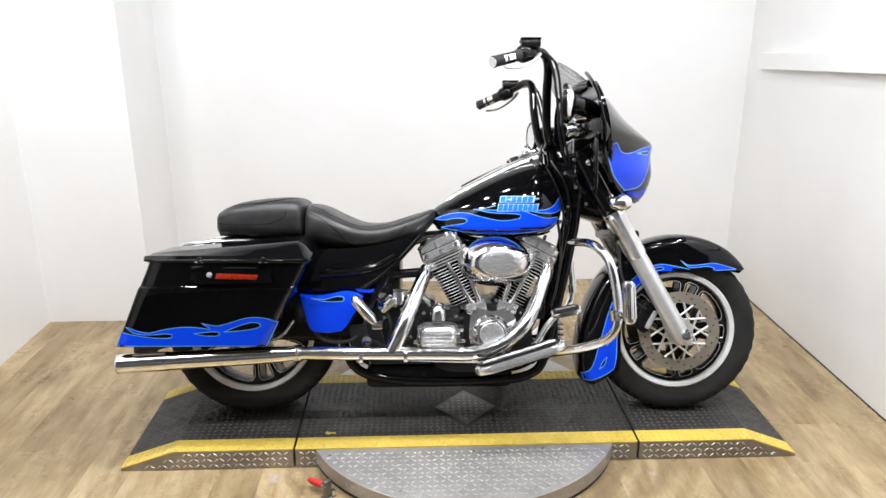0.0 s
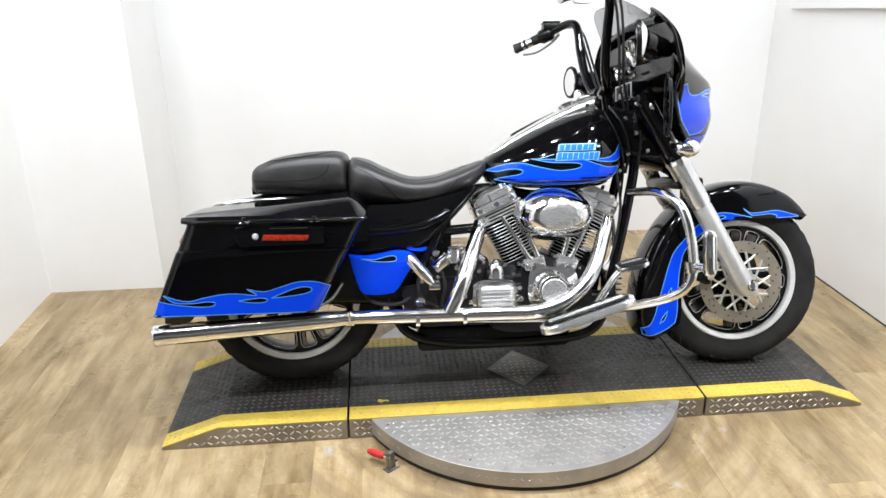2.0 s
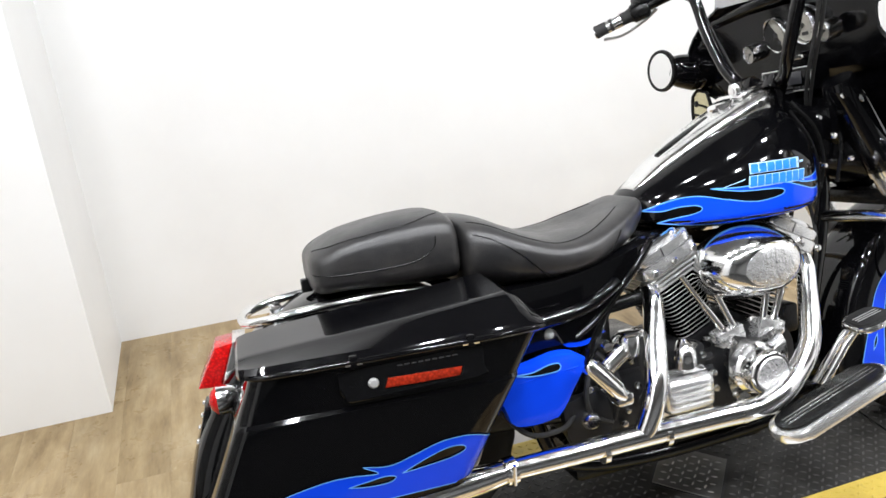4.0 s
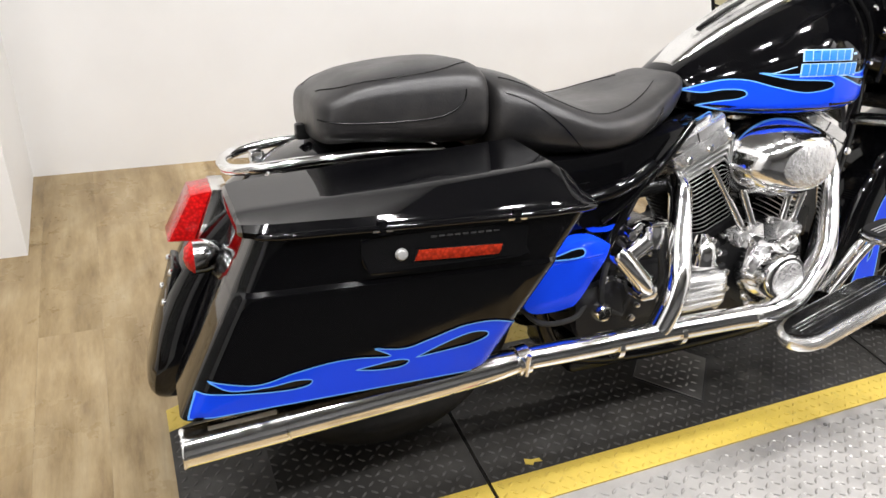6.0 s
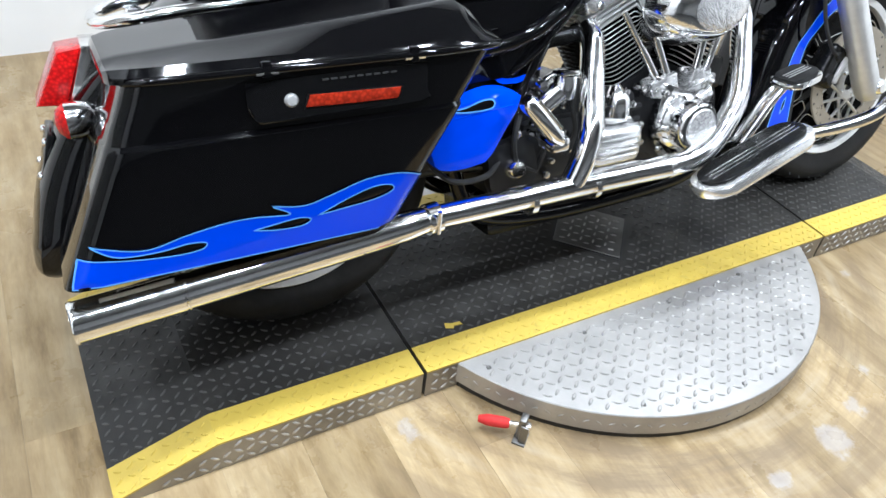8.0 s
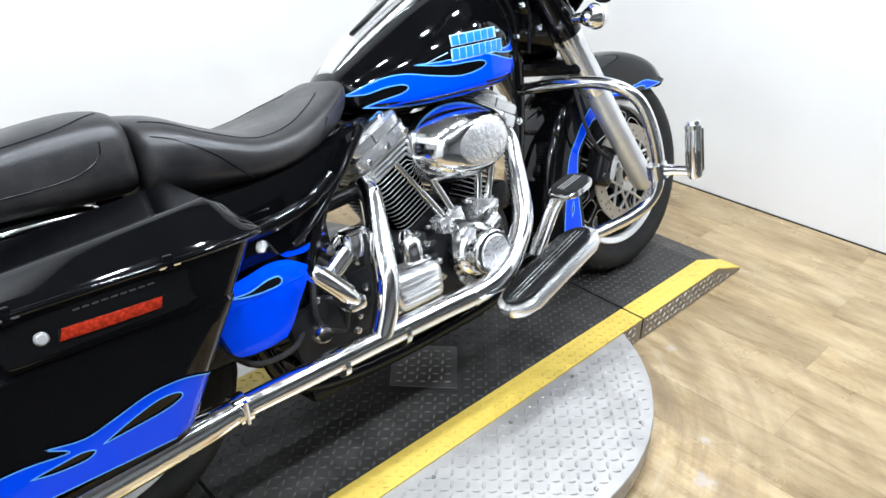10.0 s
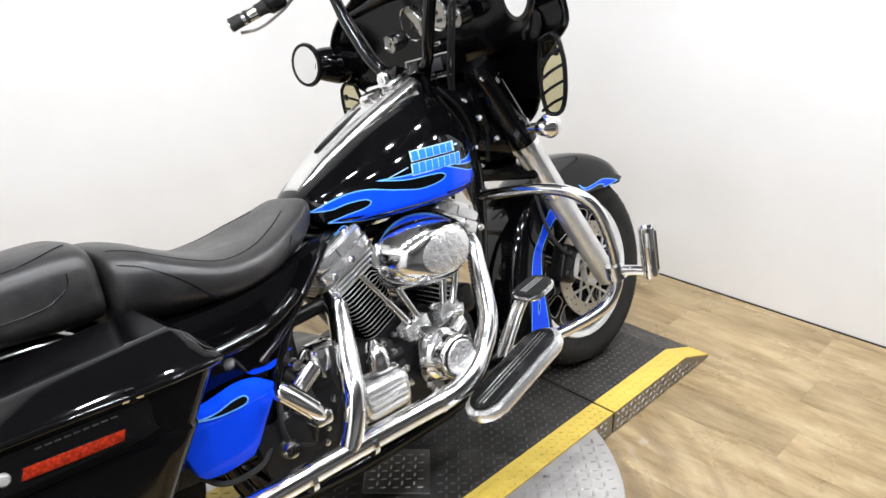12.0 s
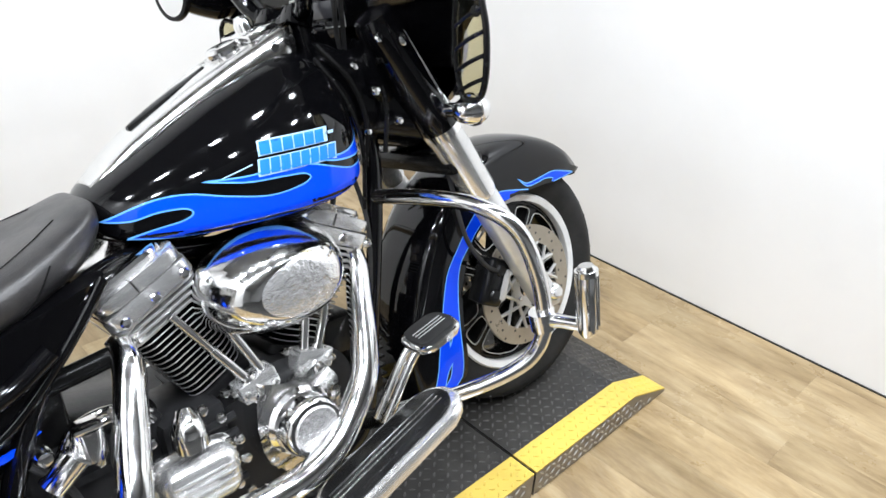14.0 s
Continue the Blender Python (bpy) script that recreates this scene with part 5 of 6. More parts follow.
# engine
def engine():
    case = part("crankcase", merge(
        bm_prism(shape([(0.70, 0.365), (0.81, 0.380), (0.86, 0.415), (0.99, 0.415)], [(0.99, 0.415), (1.04, 0.36), (1.05, 0.27)], [(1.05, 0.27), (1.02, 0.19), (0.90, 0.165)], [(0.90, 0.165), (0.74, 0.17), (0.68, 0.22), (0.68, 0.33), (0.70, 0.365)]), -0.175, 0.175, 0.012)), CRINKLEBLACK, bike, "wrinkle black engine case")
    part("gearbox", merge(bm_box(0.46, 0.70, -0.165, 0.165, 0.19, 0.42, 0.02), bm_box(0.50, 0.66, -0.185, 0.1, 0.23, 0.37, 0.02), bm_box(0.68, 0.79, -0.188, 0.0, 0.23, 0.40, 0.014)), CRINKLEBLACK, case, "wrinkle black gearbox")
    part("oil_pan", bm_box(0.45, 0.98, -0.13, 0.13, 0.10, 0.185, 0.02), SATINBLACK, case)
    for k in range(5):
        part("case_rib", bm_tube([(0.735, -0.186, 0.24 + 0.03 * k), (0.80, -0.190, 0.245 + 0.03 * k)], 0.008, 8, 0), CRINKLEBLACK, case)
    part("engine_mount", bm_box(1.02, 1.10, -0.125, 0.12, 0.35, 0.428, 0.012), SATINBLACK, case, "black front engine mount")
    # chrome covers on the right-hand side
    st = part("starter_cover", moved(bm_box(-0.066, 0.066, -0.036, 0.036, -0.046, 0.046, 0.026, 4), pose(0.712, -0.210, 0.298)), POLISHED, case, "polished ribbed end cover")
    for k in range(4):
        z = 0.278 + 0.0135 * k
        part("cover_rib", bm_tube([(0.652, -0.232, z), (0.664, -0.243, z), (0.690, -0.2465, z), (0.736, -0.2465, z), (0.760, -0.243, z), (0.772, -0.232, z)], 0.0026, 8, 3), POLISHED, st)
    part("cover_flange", bm_prism(shape([(0.640, 0.33), (0.66, 0.352), (0.76, 0.352), (0.786, 0.33)], [(0.786, 0.33), (0.79, 0.27), (0.765, 0.243)], [(0.765, 0.243), (0.66, 0.243), (0.638, 0.27), (0.640, 0.33)]), -0.196, -0.186, 0.003), CHROME, st)
    part("starter_nose", bm_tube([(0.712, -0.215, 0.365), (0.712, -0.215, 0.395), (0.718, -0.20, 0.42)], [0.030, 0.028, 0.014], 14, 3), CHROME, case, "chrome starter nose")
    for p in ((0.66, -0.19, 0.385), (0.775, -0.19, 0.372), (0.795, -0.20, 0.325), (0.80, -0.20, 0.285), (0.778, -0.20, 0.245), (0.66, -0.19, 0.235), (0.745, -0.2, 0.405), (0.60, -0.19, 0.335), (0.56, -0.19, 0.25), (0.52, -0.19, 0.37), (0.70, -0.19, 0.375), (0.81, -0.18, 0.40), (0.80, -0.19, 0.215), (0.63, -0.19, 0.28), (0.48, -0.172, 0.30)):
        bolt(case, p, 0.010, h=0.010)
    cam = part("cam_cover", bm_prism(shape([(0.835, 0.415), (0.90, 0.395), (0.955, 0.41)], [(0.955, 0.41), (0.985, 0.36), (0.982, 0.30)], [(0.982, 0.30), (0.955, 0.245), (0.90, 0.225), (0.845, 0.24)], [(0.845, 0.24), (0.822, 0.29), (0.822, 0.36), (0.835, 0.415)]), -0.226, -0.17, 0.016), CHROME, case, "chrome cam cover")
    for p in ((0.836, -0.222, 0.395), (0.832, -0.222, 0.33), (0.838, -0.222, 0.265), (0.90, -0.222, 0.238), (0.962, -0.222, 0.262), (0.975, -0.222, 0.33), (0.950, -0.222, 0.395)):
        bolt(cam, p, 0.009, h=0.011)
    tc = part("timer_cover", bm_lathe([(0, -0.286), (0.028, -0.286), (0.044, -0.284), (0.052, -0.278), (0.055, -0.268), (0.055, -0.240), (0.062, -0.232), (0.062, -0.215), (0, -0.215)], (0.895, 0, 0.322), n=40), CHROME, cam, "round chrome timer cover")
    part("groove", bm_lathe([(0.043, -0.2846), (0.0475, -0.2838), (0.0475, -0.282), (0.043, -0.282)], (0.895, 0, 0.322), n=40, closed=True), INK, tc, "dark groove")
    part("emblem", bm_lathe([(0, -0.2885), (0.039, -0.2878), (0.042, -0.285), (0, -0.285)], (0.895, 0, 0.322), n=40), CRINKLE, tc, "embossed chrome emblem")
    for k in range(5):
        a = 2 * math.pi * k / 5
        bolt(tc, (0.895 + 0.048 * math.cos(a), -0.283, 0.322 + 0.048 * math.sin(a)), 0.0035, h=0.003, material=INK)
    part("oil_filter", bm_lathe([(0, 0.10), (0.036, 0.095), (0.038, 0.02), (0.038, 0.0), (0, 0.0)], (1.055, -0.06, 0.25), "x", 24), SATINBLACK, case)
    crank = Vector((0.882, 0, 0.252))
    for ang in (-24.0, 27.5):
        turn = Matrix.Translation(crank) @ Matrix.Rotation(radians(ang), 4, "Y")
        cyl = part("cylinder", moved(bm_lathe([(0.052, 0.13), (0.052, 0.35), (0, 0.35)], (0, -0.035, 0), "z", 28), turn), SATINBLACK, bike, "black finned cylinder with bright fin edges")

        def plate(hx, y0, y1, z0, z1, r):
            o = []
            for cx, cy, a0 in ((hx - r, y0 + r, -90), (hx - r, y1 - r, 0), (-hx + r, y1 - r, 90), (-hx + r, y0 + r, 180)):
                for j in range(5):
                    a = radians(a0 + 90 * j / 4)
                    o.append((cx + r * math.cos(a), cy + r * math.sin(a)))
            return bm_prism(o, z0, z1, 0.0008, "z")
        for k in range(13):
            z = 0.184 + 0.0116 * k
            hx = 0.053 + 0.0009 * k + (0.002 if k > 9 else 0)
            y0 = -0.138 - 0.0016 * k
            fin = part("fin", moved(plate(hx, y0, 0.07, z, z + 0.0032, 0.03), turn), SATINBLACK, cyl)
            part("fin_edge", moved(merge(bm_tube([(hx - 0.02, y0 - 0.0002, z + 0.0016), (-hx + 0.02, y0 - 0.0002, z + 0.0016)], 0.0012, 6, 0), bm_tube([(hx, y0 + 0.03, z + 0.0016), (hx - 0.006, y0 + 0.010, z + 0.0016), (hx - 0.02, y0, z + 0.0016)], 0.0011, 6, 3),
                                         bm_tube([(-hx, y0 + 0.03, z + 0.0016), (-hx + 0.006, y0 + 0.010, z + 0.0016), (-hx + 0.02, y0, z + 0.0016)], 0.0011, 6, 3)), turn), FIN, fin, "machined bright fin edge")
        for k in range(4):
            z = 0.336 + 0.0108 * k
            part("head_fin", moved(plate(0.074, -0.164, 0.08, z, z + 0.0050, 0.02), turn), FIN, cyl, "bright cylinder head fin")
        part("head", moved(plate(0.064, -0.15, 0.075, 0.332, 0.378, 0.02), turn), SATINBLACK, cyl)
        def step(hx, y0, y1, z0, z1, r, bevel):
            o = []
            for cx, cy, a0 in ((hx - r, y0 + r, -90), (hx - r, y1 - r, 0), (-hx + r, y1 - r, 90), (-hx + r, y0 + r, 180)):
                for j in range(7):
                    a = radians(a0 + 90 * j / 6)
                    o.append((cx + r * math.cos(a), cy + r * math.sin(a)))
            return bm_prism(o, z0, z1, bevel, "z")
        rb = part("rocker_box", moved(step(0.078, -0.168, 0.085, 0.376, 0.404, 0.022, 0.003), turn), POLISHED, cyl, "chrome rocker box", angle=30)
        part("rocker_cover", moved(step(0.076, -0.166, 0.083, 0.4065, 0.430, 0.024, 0.005), turn), POLISHED, rb, angle=30)
        part("rocker_top", moved(step(0.060, -0.148, 0.070, 0.429, 0.445, 0.028, 0.007), turn), CHROME, rb, angle=30)
        for u, v in ((-0.058, -0.12), (0.058, -0.12), (-0.058, 0.02), (0.058, 0.02)):
            part("rocker_bolt", moved(bm_lathe([(0, 0.010), (0.006, 0.009), (0.008, 0.004), (0.008, 0)], (u, v, 0.430), "z", 10), turn), CHROME, rb)
        part("rocker_split", moved(bm_box(-0.012, -0.0095, -0.1672, 0.06, 0.408, 0.4300), turn), INK, rb)
        part("rocker_seam", moved(bm_box(-0.074, 0.074, -0.161, 0.06, 0.403, 0.408), turn), INK, rb)
        for u in (-0.055, 0.0, 0.055):
            b = bolt(rb, (0, 0, 0), 0.009, h=0.006)
            b.data.transform(turn @ Matrix.Translation((u, -0.167, 0.390)))
        # push rod covers
        for u in (-0.020, 0.022):
            a = turn @ Vector((u * 1.3 + (0.026 if ang < 0 else -0.026), -0.172, 0.345))
            b = Vector((0.848 if ang < 0 else 0.953, -0.198, 0.415)) + Vector((u * 0.7, 0, 0))
            d = (a - b).normalized()
            rod = part("pushrod_cover", bm_tube([b, b + (a - b) * 0.5], 0.0092, 12, 0), CHROME, cyl, "chrome pushrod tube")
            part("upper_tube", bm_tube([b + (a - b) * 0.5, a], 0.0072, 12, 0), CHROME, rod)
            part("collar", bm_tube([b, b + d * 0.012], 0.015, 12, 0), CHROME, rod)
        tb = part("tappet_block", moved(bm_box(-0.036, 0.036, -0.022, 0.022, -0.016, 0.022, 0.006), pose(0.846 if ang < 0 else 0.955, -0.192, 0.404, 0, ang * 0.6, 0)), POLISHED, cyl, "chrome tappet block")
        for u in (-0.026, 0.026):
            bolt(tb, (0.846 + u if ang < 0 else 0.955 + u, -0.214, 0.401), 0.006)
        for u in (-0.05, -0.016, 0.05):
            b = bolt(cyl, (0, 0, 0), 0.008, h=0.010)
            b.data.transform(turn @ Matrix.Translation((u, -0.146, 0.172)))
        part("cylinder_base", moved(plate(0.060, -0.145, 0.07, 0.160, 0.178, 0.02), turn), CRINKLEBLACK, cyl)
        # exhaust port
        part("exhaust_port", bm_tube([turn @ Vector((0.0, -0.10, 0.35)), turn @ Vector((-0.085 if ang < 0 else 0.085, -0.12, 0.335))], 0.028, 14, 0), WORNCHROME, cyl)
    # air cleaner
    rings = []
    for k, y in ((0.80, -0.148), (0.97, -0.152), (1.0, -0.160), (1.0, -0.172), (0.975, -0.184), (0.955, -0.190), (0.91, -0.206), (0.84, -0.225), (0.74, -0.243), (0.64, -0.255), (0.56, -0.261), (0.50, -0.264)):
        ring = []
        for j in range(64):
            a = 2 * math.pi * j / 64
            c, s = math.cos(a), math.sin(a)
            ring.append((0.918 + 0.137 * k * math.copysign(abs(c) ** (2 / 2.15), c), y, 0.570 + 0.091 * k * math.copysign(abs(s) ** (2 / 2.15), s)))
        rings.append(ring)
    ac = part("air_cleaner", bm_loft(rings), CHROME, bike, "oval chrome air cleaner cover")
    er = []
    for k, y in ((0.60, -0.2600), (0.53, -0.2648), (0.43, -0.2672), (0.30, -0.2688), (0.06, -0.2695)):
        er.append([(0.922 + 0.130 * k * math.cos(2 * math.pi * j / 48), y, 0.570 + 0.086 * k * math.sin(2 * math.pi * j / 48)) for j in range(48)])
    part("emblem", bm_loft(er), CRINKLE, ac, "embossed chrome emblem")
    part("backing_plate", bm_prism([(0.914 + 0.118 * math.cos(2 * math.pi * j / 40), 0.570 + 0.076 * math.sin(2 * math.pi * j / 40)) for j in range(40)], -0.153, -0.115), SATINBLACK, ac)
    part("intake", bm_tube([(0.90, -0.15, 0.56), (0.90, 0.0, 0.55)], 0.04, 16, 0), SATINBLACK, ac)
    part("horn_cover", bm_lathe([(0, 0.215), (0.04, 0.21), (0.05, 0.19), (0.05, 0.15), (0, 0.15)], (0.90, 0, 0.56), n=24), CHROME, bike)


engine()


# exhaust
def exhaust():
    tip, neck = Vector((-0.366, -0.308, 0.234)), Vector((0.228, -0.300, 0.264))
    d = (neck - tip).normalized()
    m = part("muffler", bm_tube([tip, tip + d * 0.16, tip + d * 0.165, tip + d * 0.40, neck - d * 0.06, neck - d * 0.02, neck], [0.0335, 0.0335, 0.032, 0.031, 0.029, 0.026, 0.024], 28, 3, cap=False), CHROME, bike, "long chrome muffler")
    part("tip_bore", bm_lathe([(0.0325, 0.0), (0.030, 0.0), (0.028, 0.10), (0, 0.10)], tip, "x", 28), INK, m, "dark hollow muffler end")
    part("tip_ring", bm_lathe([(0.0335, 0.0), (0.0345, 0.002), (0.0345, 0.006), (0.0315, 0.004), (0.0305, 0.0)], tip, "x", 28, True), CHROME, m)
    part("muffler_seam", bm_tube([tip + d * 0.163, tip + d * 0.1665], 0.0342, 28, 0), WORNCHROME, m)
    cl = part("pipe_clamp", bm_tube([neck - d * 0.004, neck + d * 0.02], 0.030, 20, 0), CHROME, m, "chrome pipe clamp")
    part("clamp_bolt", bm_tube([neck + Vector((0.008, -0.026, -0.02)), neck + Vector((0.008, -0.034, 0.026))], 0.0045, 8, 0), WORNCHROME, cl)
    a = neck + d * 0.012
    pipe = part("header_shield", bm_tube([a, (0.38, -0.298, 0.262), (0.55, -0.296, 0.260), (0.72, -0.300, 0.259), (0.83, -0.305, 0.260), (0.905, -0.300, 0.278), (0.972, -0.278, 0.315), (1.020, -0.258, 0.362), (1.052, -0.225, 0.42), (1.078, -0.19, 0.480), (1.098, -0.165, 0.525), (1.105, -0.14, 0.56)],
                                         [0.0225, 0.024, 0.025, 0.0255, 0.0255, 0.026, 0.026, 0.026, 0.025, 0.024, 0.022, 0.020], 24, 6), CHROME, bike, "chrome front exhaust pipe shield")
    rear = part("header_shield", bm_tube([(0.668, -0.150, 0.545), (0.662, -0.178, 0.520), (0.640, -0.215, 0.468), (0.616, -0.252, 0.410), (0.598, -0.280, 0.368), (0.576, -0.293, 0.318), (0.552, -0.295, 0.268), (0.540, -0.292, 0.250)],
                                         [0.020, 0.0245, 0.0255, 0.026, 0.026, 0.026, 0.026, 0.020], 24, 6), CHROME, bike, "chrome rear exhaust pipe shield")
    for p in ((0.60, -0.298, 0.2525), (0.79, -0.305, 0.259), (0.45, -0.297, 0.2505)):
        part("shield_clamp", bm_tube([Vector(p) - Vector((0.006, 0, 0)), Vector(p) + Vector((0.006, 0, 0))], 0.0272, 24, 0), WORNCHROME, pipe)
    part("pipe_elbow", bm_tube([(0.715, -0.12, 0.545), (0.69, -0.135, 0.55), (0.675, -0.15, 0.54)], 0.021, 14), WORNCHROME, rear)


exhaust()


# frame, swing arm, stand
def frame_parts():
    for s in (-1, 1):
        f = part("frame_rail", bm_tube([(1.205, s * 0.040, 0.88), (1.212, s * 0.085, 0.74), (1.190, s * 0.108, 0.62), (1.165, s * 0.113, 0.50), (1.135, s * 0.118, 0.37), (1.098, s * 0.125, 0.21), (1.04, s * 0.13, 0.145), (0.90, s * 0.13, 0.125), (0.60, s * 0.13, 0.125), (0.42, s * 0.13, 0.17), (0.36, s * 0.13, 0.30)], 0.0175, 14), BLACK, bike, "gloss black frame tube")
        part("seat_rail", bm_tube([(1.14, s * 0.03, 0.86), (0.95, s * 0.06, 0.64), (0.72, s * 0.10, 0.66), (0.60, s * 0.165, 0.63), (0.545, s * 0.185, 0.55), (0.48, s * 0.19, 0.43), (0.44, s * 0.17, 0.30)], 0.0165, 12), BLACK, f)
        part("swing_arm", bm_tube([(0.44, s * 0.13, 0.29), (0.25, s * 0.12, 0.30), (0.02, s * 0.115, 0.308)], [0.026, 0.022, 0.024], 12), SATINBLACK, bike, "black swing arm")
        piv = part("pivot_cover", bm_lathe([(0, s * 0.238), (0.016, s * 0.237), (0.021, s * 0.230), (0.022, s * 0.215), (0, s * 0.215)], (0.462, 0, 0.293), n=24), CHROME, bike, "round chrome pivot cover")
        part("pivot_bracket", bm_prism(shape([(0.40, 0.34), (0.50, 0.36)], [(0.50, 0.36), (0.52, 0.28), (0.50, 0.22)], [(0.50, 0.22), (0.42, 0.235), (0.40, 0.34)]), s * 0.19, s * 0.216, 0.006), CRINKLEBLACK, piv)
        part("shock_absorber", bm_tube([(0.20, s * 0.155, 0.52), (0.06, s * 0.155, 0.34)], 0.026, 16, 0), SATINBLACK, bike, "black shock absorber")
        part("fender_strut", bm_tube([(0.44, s * 0.16, 0.56), (0.20, s * 0.16, 0.56), (-0.10, s * 0.15, 0.545), (-0.22, s * 0.13, 0.50)], 0.012, 10), BLACK, bike)
    part("head_tube", bm_tube([(1.225, 0, 0.78), (1.165, 0, 0.95)], 0.038, 16, 0), BLACK, bike, "black steering head")
    reg = part("regulator", bm_box(1.135, 1.150, -0.08, 0.08, 0.215, 0.345, 0.004), SATINBLACK, bike, "black finned regulator")
    for k in range(6):
        part("fin", bm_box(1.150, 1.172, -0.075, 0.075, 0.225 + 0.02 * k, 0.230 + 0.02 * k), SATINBLACK, reg)
    part("side_stand", bm_tube([(0.93, 0.15, 0.13), (0.96, 0.25, 0.07), (0.99, 0.335, 0.032)], [0.014, 0.012, 0.011], 12), SATINBLACK, bike, "black side stand, folded out")
    part("primary_cover", bm_prism(shape([(0.52, 0.30), (0.56, 0.345), (0.66, 0.355), (0.92, 0.36)], [(0.92, 0.36), (1.0, 0.33), (1.0, 0.26)], [(1.0, 0.26), (0.93, 0.19), (0.70, 0.18), (0.55, 0.21), (0.52, 0.30)]), 0.17, 0.225, 0.015), CHROME, bike, "long chrome primary cover")
    part("battery_box", merge(bm_box(0.42, 0.575, -0.13, 0.12, 0.38, 0.60, 0.012), bm_box(0.56, 0.70, -0.13, 0.12, 0.36, 0.425, 0.012)), SATINBLACK, bike, "black battery box")
    part("cross_tube", bm_tube([(0.55, -0.145, 0.522), (0.69, -0.140, 0.532)], 0.017, 14, 0), SATINBLACK, bike, "black cross tube")
    for z, dx in ((0.452, 0.0), (0.436, 0.012)):
        part("oil_line", bm_tube([(0.545 + dx, -0.165, z - 0.03), (0.565 + dx, -0.17, z), (0.605 + dx, -0.172, z + 0.010), (0.65 + dx, -0.165, z - 0.004), (0.68, -0.16, z - 0.03)], 0.0075, 10), CHROME, bike, "chrome oil line")
    # hoses and cables low on the right-hand side
    for pts, r in (([(0.50, -0.20, 0.44), (0.53, -0.215, 0.40), (0.545, -0.21, 0.34), (0.53, -0.20, 0.27)], 0.006), ([(0.43, -0.21, 0.31), (0.39, -0.225, 0.29), (0.31, -0.23, 0.30), (0.25, -0.215, 0.37)], 0.006),
                   ([(1.14, -0.10, 0.74), (1.155, -0.13, 0.60), (1.14, -0.14, 0.48), (1.12, -0.135, 0.40)], 0.005), ([(1.10, -0.11, 0.66), (1.08, -0.12, 0.60), (1.09, -0.13, 0.52)], 0.006)):
        part("hose", bm_tube(pts, r, 8), PADRUBBER, bike, "black rubber hose")
    bc = part("rear_master_cylinder", bm_tube([(0.515, -0.215, 0.405), (0.555, -0.225, 0.44)], 0.022, 14, 0), CHROME, bike, "chrome rear brake cylinder")
    part("reservoir", bm_lathe([(0, 0.024), (0.022, 0.022), (0.024, 0.0), (0.022, -0.024), (0, -0.024)], (0.575, -0.215, 0.445), "z", 20), CHROME, bc)
    part("cap", bm_box(0.555, 0.595, -0.235, -0.195, 0.468, 0.478, 0.004), CHROME, bc)
    # plumbing behind the rear pipe
    for pts, r in (([(1.12, -0.10, 0.93), (1.16, -0.135, 0.86), (1.18, -0.14, 0.78), (1.17, -0.13, 0.70)], 0.006), ([(1.10, -0.12, 0.91), (1.135, -0.15, 0.83), (1.16, -0.145, 0.74), (1.155, -0.13, 0.62)], 0.0045),
                   ([(1.20, -0.13, 0.90), (1.215, -0.16, 0.82), (1.205, -0.155, 0.72)], 0.005)):
        part("hose", bm_tube(pts, r, 8), SATINBLACK, bike, "black rubber hose")
    for p, r in (((1.165, -0.142, 0.885), 0.008), ((1.20, -0.150, 0.835), 0.010), ((1.175, -0.145, 0.765), 0.007), ((1.235, -0.165, 0.775), 0.009), ((1.15, -0.13, 0.71), 0.008)):
        bolt(bike, p, r, h=0.010)
    for p, r in (((0.47, -0.205, 0.36), 0.012), ((0.50, -0.20, 0.33), 0.008), ((0.585, -0.195, 0.40), 0.010), ((0.63, -0.19, 0.43), 0.009), ((0.61, -0.19, 0.30), 0.011), ((0.57, -0.19, 0.28), 0.008), ((0.645, -0.19, 0.335), 0.010), ((0.655, -0.185, 0.48), 0.008)):
        bolt(bike, p, r, h=0.012)
    for pts in ([(0.47, -0.215, 0.40), (0.455, -0.225, 0.35), (0.47, -0.22, 0.30), (0.52, -0.21, 0.27)], [(0.62, -0.20, 0.45), (0.60, -0.215, 0.40), (0.615, -0.21, 0.34), (0.60, -0.20, 0.29)]):
        part("hose", bm_tube(pts, 0.0065, 8), PADRUBBER, bike, "black rubber hose")
    part("banjo_fitting", bm_lathe([(0, -0.232), (0.010, -0.230), (0.013, -0.224), (0.013, -0.200), (0, -0.20)], (0.515, 0, 0.455), n=14), CHROME, bike, "chrome hose fitting")


frame_parts()


